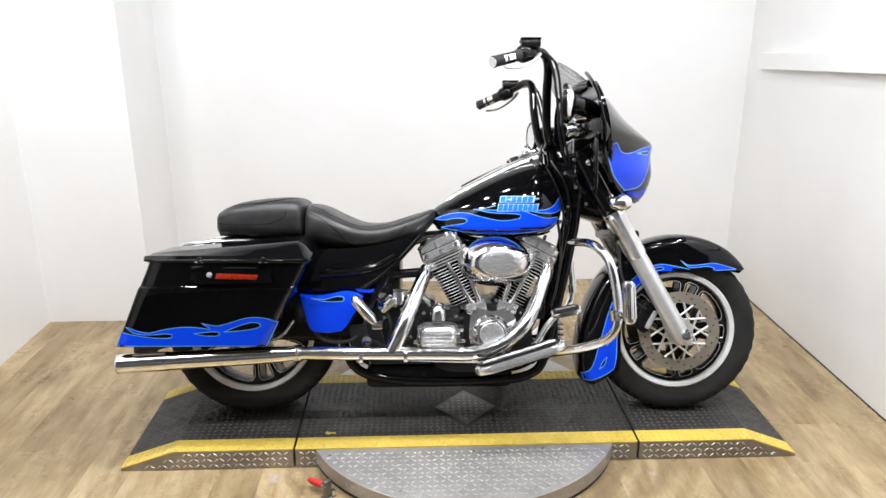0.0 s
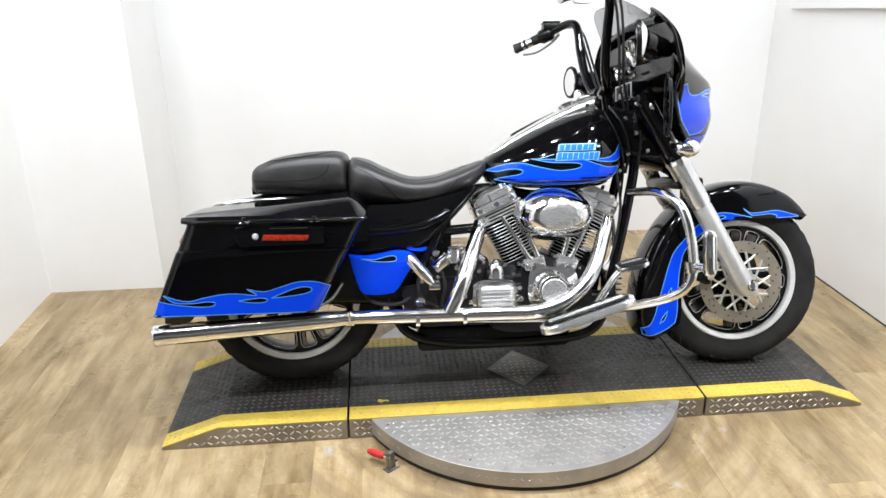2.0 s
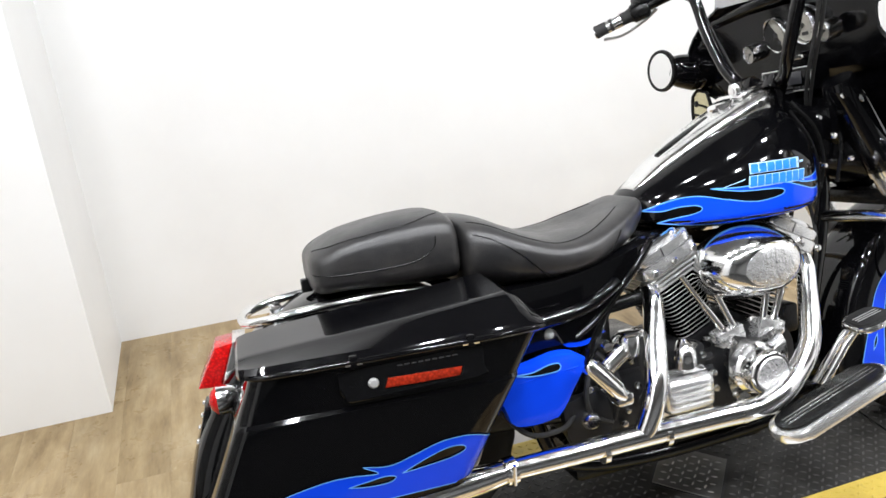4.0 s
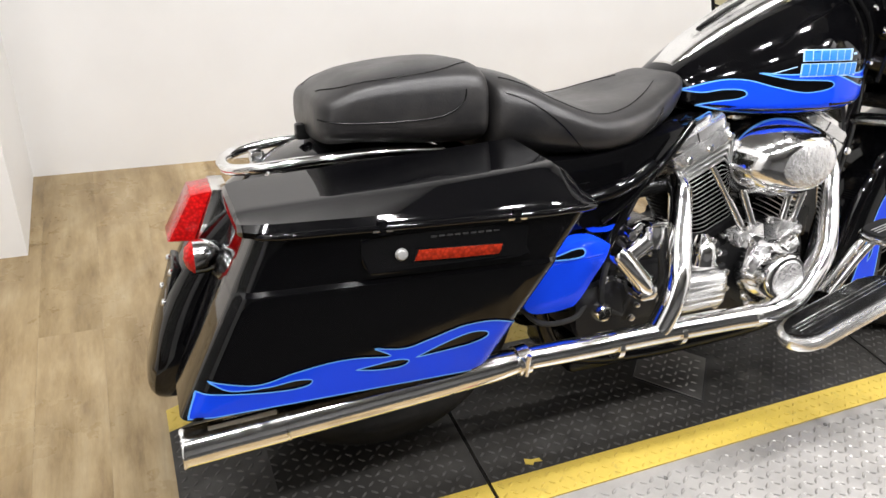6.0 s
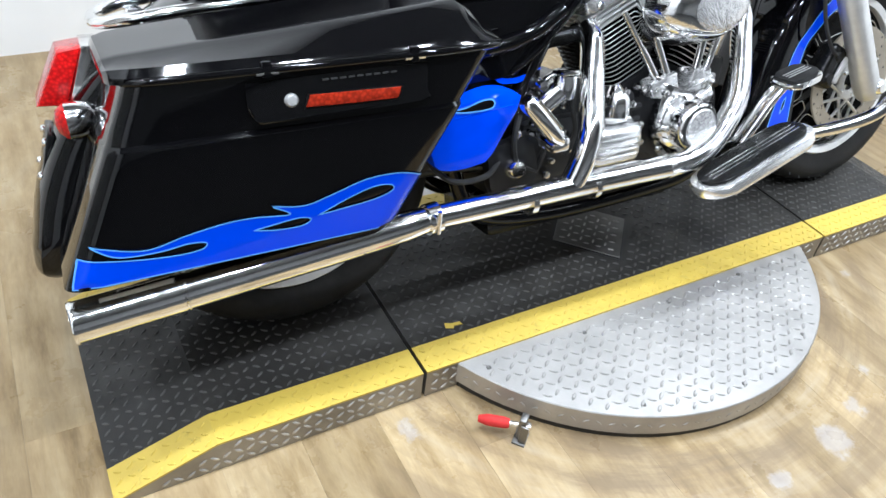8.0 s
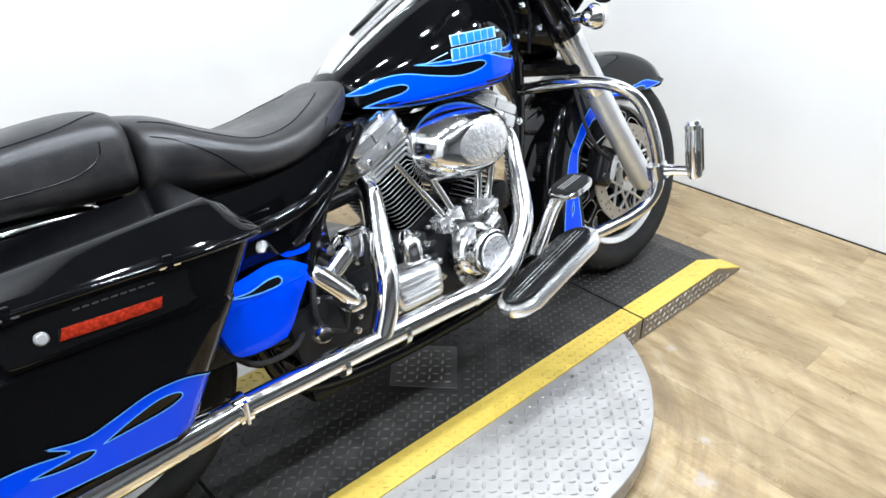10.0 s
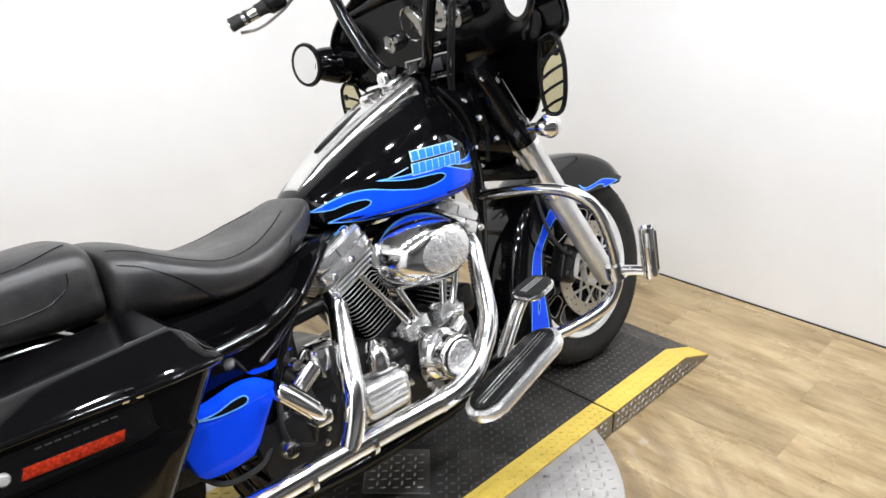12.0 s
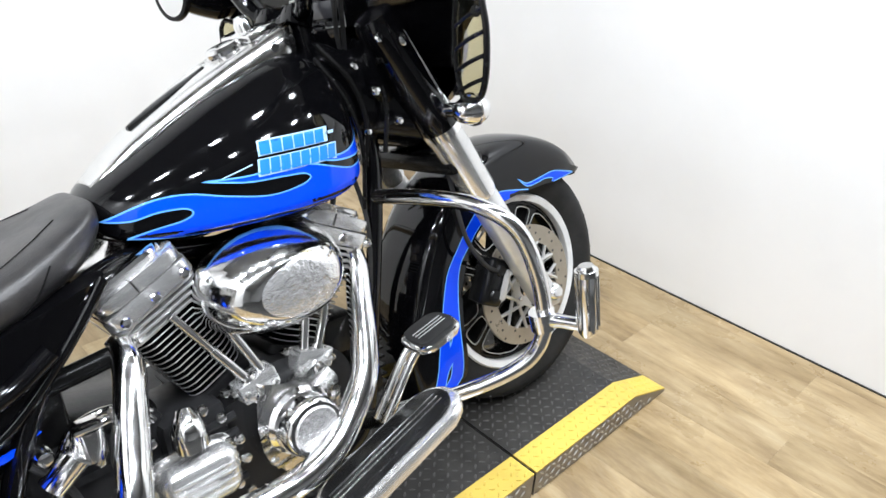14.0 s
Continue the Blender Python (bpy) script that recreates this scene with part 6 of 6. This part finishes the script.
# guards, boards, pegs and pedals
def controls():
    for s in (-1, 1):
        g = part("engine_guard", bm_tube([(1.192, s * 0.105, 0.632), (1.200, s * 0.17, 0.636), (1.215, s * 0.29, 0.640), (1.235, s * 0.375, 0.628), (1.262, s * 0.428, 0.585), (1.280, s * 0.452, 0.50), (1.288, s * 0.455, 0.405), (1.275, s * 0.44, 0.345), (1.235, s * 0.405, 0.308), (1.16, s * 0.33, 0.272), (1.08, s * 0.22, 0.235), (1.05, s * 0.135, 0.20)], 0.0150, 16), CHROME, bike, "chrome engine guard loop")
        part("guard_clamp", bm_tube([(1.282, s * 0.454, 0.43), (1.287, s * 0.455, 0.395)], 0.024, 16, 0), CHROME, g)
        pg = part("highway_peg", bm_tube([(1.296, s * 0.545, 0.530), (1.297, s * 0.545, 0.520), (1.305, s * 0.540, 0.405), (1.306, s * 0.540, 0.396)], [0.013, 0.0185, 0.0185, 0.014], 20, 1), CHROME, bike, "chrome highway peg with rubber bands")
        for k in range(8):
            q = 2 * math.pi * k / 8
            off = Vector((0.0178 * math.cos(q), 0.0178 * math.sin(q), 0))
            part("peg_rib", bm_tube([Vector((1.2975, s * 0.545, 0.514)) + off, Vector((1.3045, s * 0.5405, 0.412)) + off], 0.0034, 6, 0), CHROME, pg)
        part("peg_end", bm_tube([(1.2965, s * 0.545, 0.522), (1.297, s * 0.545, 0.512)], 0.0205, 20, 0), CHROME, pg)
        part("peg_arm", bm_tube([(1.288, s * 0.458, 0.412), (1.292, s * 0.495, 0.415), (1.305, s * 0.538, 0.412)], [0.016, 0.0125, 0.013], 12), CHROME, pg)
        # footboard
        tilt = pose(0.985, s * 0.355, 0.268, 0, -17.5, 0)
        o = []
        for cx, a0 in ((0.104, -90), (-0.110, 90)):
            o += [(cx + 0.052 * math.cos(radians(a0 + 15 * j)), -0.006 + 0.054 * math.sin(radians(a0 + 15 * j))) for j in range(13)]
        o = [(u, -s * v if s > 0 else v) for u, v in o]
        fb = part("footboard", moved(bm_prism(o, -0.026, 0.0, 0.007, "z"), tilt), POLISHED, bike, "chrome footboard with a black rubber mat")
        part("mat", moved(bm_prism([(u * 0.90, v * 0.78) for u, v in o], 0.0005, 0.008, 0.003, "z"), tilt), SATINBLACK, fb, "black ribbed rubber mat")
        for v in (-0.017, -0.006, 0.005):
            part("mat_rib", moved(bm_tube([(-0.128, v * (1 if s < 0 else -1), 0.0083), (0.122, v * (1 if s < 0 else -1), 0.0083)], 0.0015, 6, 0), tilt), WORNCHROME, fb, "bright rib in the mat")
        part("board_bracket", bm_tube([(0.93, s * 0.30, 0.235), (0.93, s * 0.16, 0.19)], 0.012, 10, 0), SATINBLACK, fb)
        part("board_bracket", bm_tube([(1.06, s * 0.30, 0.265), (1.05, s * 0.16, 0.20)], 0.012, 10, 0), SATINBLACK, fb)
        # pillion peg, folded up
        a, b = Vector((0.426, s * 0.300, 0.458)), Vector((0.500, s * 0.318, 0.368))
        d = (b - a).normalized()
        pp = part("pillion_peg", bm_tube([a, a + d * 0.008, b - d * 0.02, b], [0.016, 0.022, 0.022, 0.012], 18, 1, flat=0.8), CHROME, bike, "chrome pillion peg, folded up")
        for u in (-1, 1):
            part("peg_band", bm_tube([a + d * 0.012 + Vector((0.010 * u, -0.012 * -s, 0.008 * u)), b - d * 0.03 + Vector((0.010 * u, -0.012 * -s, 0.008 * u))], 0.005, 8, 0), CHROME, pp)
        part("peg_mount", bm_box(0.485, 0.525, s * 0.315 - 0.10 * (1 if s > 0 else 0), s * 0.315 + 0.10 * (0 if s > 0 else 1), 0.345, 0.375, 0.008), CHROME, pp)
    put = pose(1.146, -0.302, 0.408, 4, -12, 0)
    o = [(0.052 * math.copysign(abs(math.cos(q)) ** 0.55, math.cos(q)), 0.041 * math.copysign(abs(math.sin(q)) ** 0.55, math.sin(q))) for q in [2 * math.pi * j / 32 for j in range(32)]]
    bp = part("brake_pedal", moved(bm_prism(o, -0.014, 0.001, 0.005, "z"), put), CHROME, bike, "chrome brake pedal with a rubber pad")
    part("pedal_pad", moved(bm_prism([(u * 0.86, v * 0.83) for u, v in o], 0.0002, 0.008, 0.003, "z"), put), RUBBER, bp, "black rubber pad")
    for k in range(3):
        part("pad_rib", moved(bm_box(-0.034, 0.034, -0.009 + 0.008 * k, -0.007 + 0.008 * k, 0.0076, 0.0090), put), SATIN, bp)
    for dy in (-0.012, 0.012):
        part("pedal_arm", bm_tube([(1.125, -0.295 + dy, 0.398), (1.092, -0.288 + dy, 0.36), (1.062, -0.280 + dy, 0.31), (1.035, -0.272 + dy, 0.262)], [0.007, 0.0085, 0.0095, 0.011], 10), CHROME, bp)
    for k in range(4):
        p = Vector((1.115 - 0.02 * k, -0.293 + 0.006 * k, 0.388 - 0.032 * k))
        part("arm_link", bm_tube([p + Vector((0, -0.013, 0)), p + Vector((0, 0.013, 0))], 0.006, 8, 0), CHROME, bp)
    part("rear_brake_line", bm_tube([(1.03, -0.28, 0.25), (0.95, -0.27, 0.222), (0.80, -0.265, 0.222), (0.60, -0.24, 0.225)], 0.005, 8), WORNCHROME, bike)


controls()


SLIM[0] = False
RAISE[0] = 0.016
ASIDE[0] = 0.014


# fairing
def fairing():
    lev = stations([(0.765, 0.10, 1.462, 1.425), (0.80, 0.215, 1.487, 1.345), (0.86, 0.290, 1.508, 1.295), (0.93, 0.345, 1.508, 1.262), (0.978, 0.420, 1.514, 1.248), (1.005, 0.448, 1.488, 1.240), (1.06, 0.454, 1.418, 1.226), (1.11, 0.434, 1.370, 1.220), (1.164, 0.364, 1.320, 1.214), (1.205, 0.270, 1.276, 1.214)], 4)

    def skin(z, hw, xn, xs, inset=0.0, count=41, p=2.3):
        out = []
        for k in range(count):
            u = -1 + 2 * k / (count - 1)
            y = (hw - inset) * math.sin(u * math.pi / 2)
            q = p - 0.55 - 0.45 * min(1.0, max(0.0, (z - 0.88) / 0.08))
            x = xs + (xn - inset - xs) * (1 - abs(y / (hw - inset)) ** q)
            out.append((x, y, z))
        return out
    rings = []
    for z, hw, xn, xs in lev:
        a = skin(z, hw, xn, xs)
        b = skin(z, hw, xn, xs, 0.006)
        rings.append(a + b[::-1])
    bm = bm_loft(rings)
    tree = tree_of(bm)
    f = part("fairing", bm, BLACK, bike, "gloss black handlebar fairing with blue flames", angle=30)
    fl = shape([(1.272, 0.930), (1.300, 0.962), (1.335, 0.934), (1.38, 0.936), (1.43, 0.956), (1.47, 0.967), (1.498, 0.976)], [(1.498, 0.976), (1.490, 0.95), (1.472, 0.90), (1.454, 0.86)], [(1.454, 0.86), (1.44, 0.832), (1.41, 0.815), (1.36, 0.806)], [(1.36, 0.806), (1.31, 0.85), (1.285, 0.895), (1.272, 0.930)])
    for s in (-1, 1):
        decal("flame", fl, tree, BLUE, f, "blue flame with pale edge", holes=[shape([(1.405, 0.936), (1.44, 0.946), (1.468, 0.950), (1.474, 0.943), (1.46, 0.936), (1.43, 0.936), (1.405, 0.936)])], line=0.004, put=(lambda s: lambda u, v: Vector((u, s * 0.9, v)))(s), way=(0, -s, 0))
        decal("flame", shape([(1.372, 0.800), (1.43, 0.806), (1.475, 0.822)], [(1.475, 0.822), (1.462, 0.785), (1.44, 0.776)], [(1.44, 0.776), (1.40, 0.784), (1.372, 0.800)]), tree, BLUE, f, "deep blue lower panel", put=(lambda s: lambda u, v: Vector((u, s * 0.9, v)))(s), way=(0, -s, 0))
    # rolled rear edge
    for s in (-1, 1):
        part("edge_roll", bm_tube([(xs, s * (hw - 0.003), z) for z, hw, xn, xs in lev[::3]], 0.006, 8, 2), BLACK, f)
    # inner panel
    back = []
    for z, hw, xn, xs in stations([(0.84, 0.255, 0, 1.312), (0.90, 0.305, 0, 1.280), (0.96, 0.384, 0, 1.262), (1.03, 0.430, 0, 1.244), (1.10, 0.424, 0, 1.229), (1.165, 0.342, 0, 1.221)], 3):
        ring = []
        for k in range(25):
            u = -1 + 2 * k / 24
            dip = 0.035 * (1 - abs(u) ** 4)
            ring.append((xs + 0.002 + dip * (0.4 if z > 0.96 else 1.2), u * hw, z))
        back.append(ring + [(x + 0.012, y, z2) for x, y, z2 in ring[::-1]])
    inner = part("inner_fairing", bm_loft(back), PLASTIC, bike, "black inner fairing with cream gauges")
    part("dash_hood", bm_tube([(1.222, -0.30, 1.165), (1.218, -0.15, 1.18), (1.216, 0, 1.185), (1.218, 0.15, 1.18), (1.222, 0.30, 1.165)], 0.014, 10), PLASTIC, inner)

    def gauge(y, z, x, r, dark=False):
        m = pose(x - 0.010 + (y - 0.015) * 0.17, y, z - y * 0.05, 0, 0, -9) @ Matrix.Rotation(radians(-14), 4, "Y")
        g = part("gauge", moved(bm_lathe([(r * 0.92, 0.004), (r * 0.95, -0.006), (r, -0.008), (r * 1.04, -0.004), (r * 1.04, 0.03), (0, 0.03)], (0, 0, 0), "x", 32), m), CHROME, inner, "round gauge with a chrome rim")
        part("dial", moved(bm_lathe([(0, 0.0), (r * 0.88, 0.0), (r * 0.88, 0.006), (0, 0.006)], (0, 0, 0), "x", 32), m), DIAL, g, "cream dial")
        part("needle", moved(bm_box(-0.003, -0.0015, -0.0012, 0.0012, -r * 0.1, r * 0.62), m @ Matrix.Rotation(radians(-130), 4, "X")), INK, g)
        part("needle_hub", moved(bm_lathe([(0, -0.005), (r * 0.14, -0.004), (r * 0.14, 0), (0, 0)], (0, 0, 0), "x", 14), m), INK, g)
        n = 18 if r > 0.03 else 10
        for k in range(n):
            a = radians(-40 + 260 * k / (n - 1))
            part("tick", moved(bm_box(-0.0014, -0.0004, -0.0009, 0.0009, r * 0.66, r * 0.82), m @ Matrix.Rotation(a - radians(90), 4, "X")), INK, g)
        if r > 0.03:
            part("odometer", moved(bm_box(-0.0014, -0.0004, -r * 0.28, r * 0.28, -r * 0.55, -r * 0.36), m), INK, g)
    for s in (-1, 1):
        gauge(0.014 + s * 0.062, 1.098, 1.246, 0.047)
        gauge(0.014 + s * 0.156, 1.066, 1.240 if s < 0 else 1.218, 0.025)
        if s > 0:
            gauge(s * 0.120, 0.972, 1.232, 0.025)
        part("speaker", moved(bm_lathe([(0, 0.0), (0.055, -0.004), (0.062, 0.0), (0.062, 0.02), (0, 0.02)], (0, 0, 0), "x", 28), pose(1.262, s * 0.305, 1.02) @ Matrix.Rotation(radians(s * 12), 4, "Z")), PLASTIC, inner, "black speaker grille")
    part("indicator_bar", bm_box(1.232, 1.242, -0.032, 0.032, 1.018, 1.030, 0.004), CHROME, inner, "small chrome indicator strip")
    part("indicator_face", bm_box(1.2305, 1.233, -0.027, 0.027, 1.0205, 1.0275), INK, inner)
    rad = part("radio", bm_box(1.205, 1.26, -0.092, 0.092, 0.935, 1.000, 0.006), PLASTIC, inner, "black radio with a grey screen")
    part("radio_screen", bm_box(1.202, 1.206, -0.055, 0.055, 0.955, 0.988, 0.002), SCREEN, rad, "grey glass screen")
    part("radio_edge", bm_tube([(1.204, -0.088, 0.939), (1.204, 0.088, 0.939), (1.204, 0.088, 0.996), (1.204, -0.088, 0.996)], 0.0022, 6, 0, closed=True), SATIN, rad, "thin bright edge")
    for k in range(6):
        part("radio_button", bm_box(1.2015, 1.206, -0.075 + 0.026 * k, -0.057 + 0.026 * k, 0.940, 0.949, 0.001), PADRUBBER, rad)
    # lower tongue between the fork legs
    part("fairing_cap", bm_loft([egg(1.20 + 0.04 * k, 0.92 - 0.03 * k, 0.80 - 0.03 * k, 0.17 - 0.02 * k, 0.5, 3.5, 24) for k in range(6)]), PLASTIC, bike, "black cover round the fork head")
    part("neck_cover", bm_loft([egg(1.13 + 0.035 * k, 0.93 - 0.012 * k, 0.745 - 0.012 * k, 0.105 + 0.012 * k, 0.5, 3.5, 24) for k in range(6)]), PLASTIC, bike, "black cover round the steering head")
    # screen
    scr = []
    for z, hw, xn, xs in stations([(1.160, 0.300, 1.312, 1.216), (1.19, 0.262, 1.276, 1.196), (1.225, 0.215, 1.228, 1.168), (1.256, 0.160, 1.182, 1.142), (1.272, 0.110, 1.158, 1.135)], 4):
        a = [(x + 0.004, y, z2 + 0.004) for x, y, z2 in skin(z, hw, xn, xs, 0, 25)]
        scr.append(a + [(x - 0.004, y, z2) for x, y, z2 in a[::-1]])
    part("windscreen", bm_loft(scr), TINT, bike, "short smoke-tinted windscreen")
    for y in (-0.11, 0, 0.11):
        part("screen_bolt", bm_lathe([(0, 0.008), (0.008, 0.006), (0.01, 0)], (1.285 - abs(y) * 0.28, y, 1.196), "z", 12), CHROME, f)
    # wind deflectors under the fairing
    for s in (-1, 1):
        def pl(u, v):
            return Vector((1.222 - u * 0.10 - v * 0.02, s * (0.390 + u * 0.68 + v * 0.15), 0.894 + v * 0.90))
        o = shape([(-0.045, 0.085), (0.01, 0.095), (0.045, 0.075)], [(0.045, 0.075), (0.066, 0.02), (0.066, -0.05), (0.052, -0.092)], [(0.052, -0.092), (0.02, -0.105), (-0.03, -0.100)], [(-0.03, -0.100), (-0.052, -0.04), (-0.056, 0.03), (-0.045, 0.085)], n=5)
        bm = bmesh.new()
        fr = [bm.verts.new(pl(u, v)) for u, v in o]
        bk = [bm.verts.new(pl(u, v) + Vector((0.003, 0, 0))) for u, v in o]
        for j in range(len(o)):
            bm.faces.new((fr[j], fr[(j + 1) % len(o)], bk[(j + 1) % len(o)], bk[j]))
        bm.faces.new(fr[::-1])
        bm.faces.new(bk)
        bmesh.ops.recalc_face_normals(bm, faces=bm.faces[:])
        w = part("wind_deflector", bm, DEFLECT, bike, "yellowed clear wind deflector in a black rim")
        part("deflector_rim", bm_tube([pl(u, v) for u, v in o[::2]], 0.0055, 8, 2, closed=True), SATINBLACK, w, "black rim")
        for k in range(4):
            v = 0.055 - 0.04 * k
            part("deflector_rib", bm_tube([pl(-0.05, v - 0.028) + Vector((-0.002, 0, 0)), pl(0.0, v - 0.012) + Vector((-0.002, 0, 0)), pl(0.058, v) + Vector((-0.002, 0, 0))], 0.0038, 6), SATINBLACK, w)
        bolt(w, pl(0.03, 0.05), 0.010, "x", -0.006, SATINBLACK)


fairing()


RAISE[0] = 0.0
ASIDE[0] = 0.0


# handlebar
def bars():
    for s in (-1, 1):
        dz = 0.018 if s > 0 else -0.004
        pts = [(1.125, s * 0.035, 0.985), (1.116, s * 0.085, 0.995), (1.100, s * 0.125, 1.05), (1.092, s * 0.175, 1.15), (1.090, s * 0.218, 1.250), (1.068, s * 0.262, 1.282 - dz * 0.5), (1.025, s * 0.320, 1.274 - dz * 0.8), (0.958, s * 0.372, 1.249 - dz), (0.918, s * 0.397, 1.234 - dz)]
        b = part("handlebar", bm_tube(pts, 0.0155, 16), BLACK, bike, "gloss black ape-style handlebar half")
        q0, q1 = Vector((0.976, s * 0.358, 1.256 - dz)), Vector((0.888, s * 0.414, 1.223 - dz))
        d = (q1 - q0).normalized()
        g = part("grip", bm_tube([q0, q0 + d * 0.012, q1 - d * 0.012, q1], [0.021, 0.0185, 0.0185, 0.020], 18, 1), PADRUBBER, b, "black rubber grip with a chrome band")
        part("grip_band", bm_tube([q1 - d * 0.045, q1 - d * 0.035], 0.0198, 18, 0), CHROME, g)
        part("grip_band", bm_tube([q1 - d * 0.004, q1 + d * 0.004], 0.018, 18, 0), CHROME, g)
        part("grip_band", bm_tube([q0 + d * 0.03, q0 + d * 0.055], 0.0195, 18, 0), CHROME, g)
        h = part("switch_housing", bm_tube([q0 - d * 0.055, q0 - d * 0.045, q0 - d * 0.008, q0], [0.020, 0.028, 0.028, 0.022], 16, 1), SATINBLACK, b, "black switch housing")
        for k in (-1, 0, 1):
            p = q0 - d * 0.03 + Vector((-0.02, 0, 0.012 * k))
            part("switch_button", moved(bm_box(-0.006, 0.006, -0.006, 0.006, -0.005, 0.005, 0.0015), Matrix.Translation(p)), PLASTIC, h)
        c = q0 - d * 0.040 + Vector((0.006, 0, 0.026))
        mc = part("brake_reservoir" if s < 0 else "clutch_housing", moved(bm_box(-0.032, 0.032, -0.03, 0.03, -0.012, 0.012, 0.005), Matrix.Translation(c)), SATINBLACK, b, "black fluid reservoir")
        part("reservoir_cap", moved(bm_box(-0.034, 0.034, -0.032, 0.032, 0.0125, 0.018, 0.003), Matrix.Translation(c)), PLASTIC, mc)
        l0 = q0 - d * 0.05 + Vector((0.030, s * 0.0, -0.006))
        l1 = q1 + Vector((0.035, s * 0.02, -0.020))
        part("lever", bm_tube([l0, l0 + (l1 - l0) * 0.35 + Vector((0.02, 0, -0.006)), l0 + (l1 - l0) * 0.75 + Vector((0.016, 0, -0.012)), l1], [0.008, 0.006, 0.0055, 0.007], 10, 5, flat=0.7), SATIN, b, "bright metal lever")
        part("riser", bm_tube([(1.140, s * 0.04, 0.90), (1.128, s * 0.04, 0.985)], 0.020, 14, 0), BLACK, b)
        part("riser_clamp", moved(bm_box(-0.024, 0.024, -0.02, 0.02, -0.018, 0.018, 0.006), pose(1.124, s * 0.045, 0.982, 0, 20, 0)), BLACK, b, "gloss black riser clamp")
        # cables down the bar
        for o in (0.012, 0.026):
            part("cable", bm_tube([(c.x + 0.02, c.y * 0.98, c.z - 0.01), (1.085 + o, s * (0.245 + o * 0.5), 1.25), (1.115 + o, s * 0.195, 1.12), (1.13 + o, s * 0.145, 1.02), (1.16 + o, s * 0.09, 0.94), (1.20, s * 0.06, 0.87)], 0.0045, 8), PADRUBBER, b, "black control cable")
        # mirror on the fairing edge
        mp = Vector((1.122, 0.455 if s > 0 else -0.408, 1.072 if s > 0 else 1.096))
        mo = part("mirror", moved(bm_lathe([(0, 0.030), (0.035, 0.026), (0.055, 0.010), (0.060, -0.004), (0.056, -0.006), (0, -0.006)], (0, 0, 0), "x", 32), Matrix.Translation(mp) @ Matrix.Rotation(radians(s * 14), 4, "Z") @ Matrix.Diagonal((1, 0.92, 1.05, 1))), CHROME, bike, "chrome backed mirror with a round glass")
        part("mirror_rim", moved(bm_lathe([(0.052, -0.009), (0.0605, -0.008), (0.0625, 0.0), (0.0605, 0.006), (0.052, -0.004)], (0, 0, 0), "x", 32, True), Matrix.Translation(mp) @ Matrix.Rotation(radians(s * 14), 4, "Z") @ Matrix.Diagonal((1, 0.92, 1.05, 1))), SATINBLACK, mo, "black rim")
        part("mirror_glass", moved(bm_lathe([(0, -0.0078), (0.052, -0.0074), (0.053, -0.005), (0, -0.005)], (0, 0, 0), "x", 32), Matrix.Translation(mp) @ Matrix.Rotation(radians(s * 14), 4, "Z") @ Matrix.Diagonal((1, 0.92, 1.05, 1))), MIRROR, mo, "silver mirror glass")
        part("mirror_stem", bm_tube([mp + Vector((0.016, -s * 0.004, 0)), mp + Vector((0.045, -s * 0.014, -0.006)), (1.215 if s > 0 else 1.205, 0.430 if s > 0 else -0.365, 1.056 if s > 0 else 1.082), (1.262 if s > 0 else 1.235, 0.410 if s > 0 else -0.335, 1.050 if s > 0 else 1.076)], [0.040, 0.050, 0.058, 0.045] if s > 0 else [0.032, 0.030, 0.030, 0.020], 20, 5), BLACK, mo, "gloss black mirror housing")
    part("bar_cross", bm_tube([(1.125, -0.035, 0.975), (1.125, 0.035, 0.975)], 0.0155, 14, 0), BLACK, bike)
    part("brake_hose", bm_tube([(1.38, -0.09, 0.70), (1.36, -0.13, 0.62), (1.37, -0.145, 0.50), (1.42, -0.14, 0.42), (1.47, -0.13, 0.385)], 0.005, 8), PADRUBBER, bike, "black brake hose")


bars()


# ---- floor planks ----
def planks():
    """Boards end to end in columns, cut to fit at both ends of the bay."""
    w, length, gap = 0.15, 1.22, 0.00018
    cut = {}

    def board(size):
        size = round(size, 2)
        if size not in cut:
            me = bpy.data.meshes.new("plank")
            bm_box(-w / 2 + gap, w / 2 - gap, -size / 2 + gap, size / 2 - gap, -0.0040, 0).to_mesh(me)
            me.materials.append(PLANK)
            cut[size] = me
        return cut[size], size
    col = 0
    x = X0 + w / 2 - 0.05
    while x < X1 + 0.08:
        y = YB + 0.1
        size = 0.14 + round((col * 0.47 % 1.0) * 0.98, 2)
        while y > YP + 0.05:
            size = min(size, round(y - YP, 2))
            me, size = board(size)
            ob = new("plank", me)
            ob.parent = floor
            ob.location = (x, y - size / 2, 0)
            y -= size
            size = length
        x += w
        col += 1


planks()
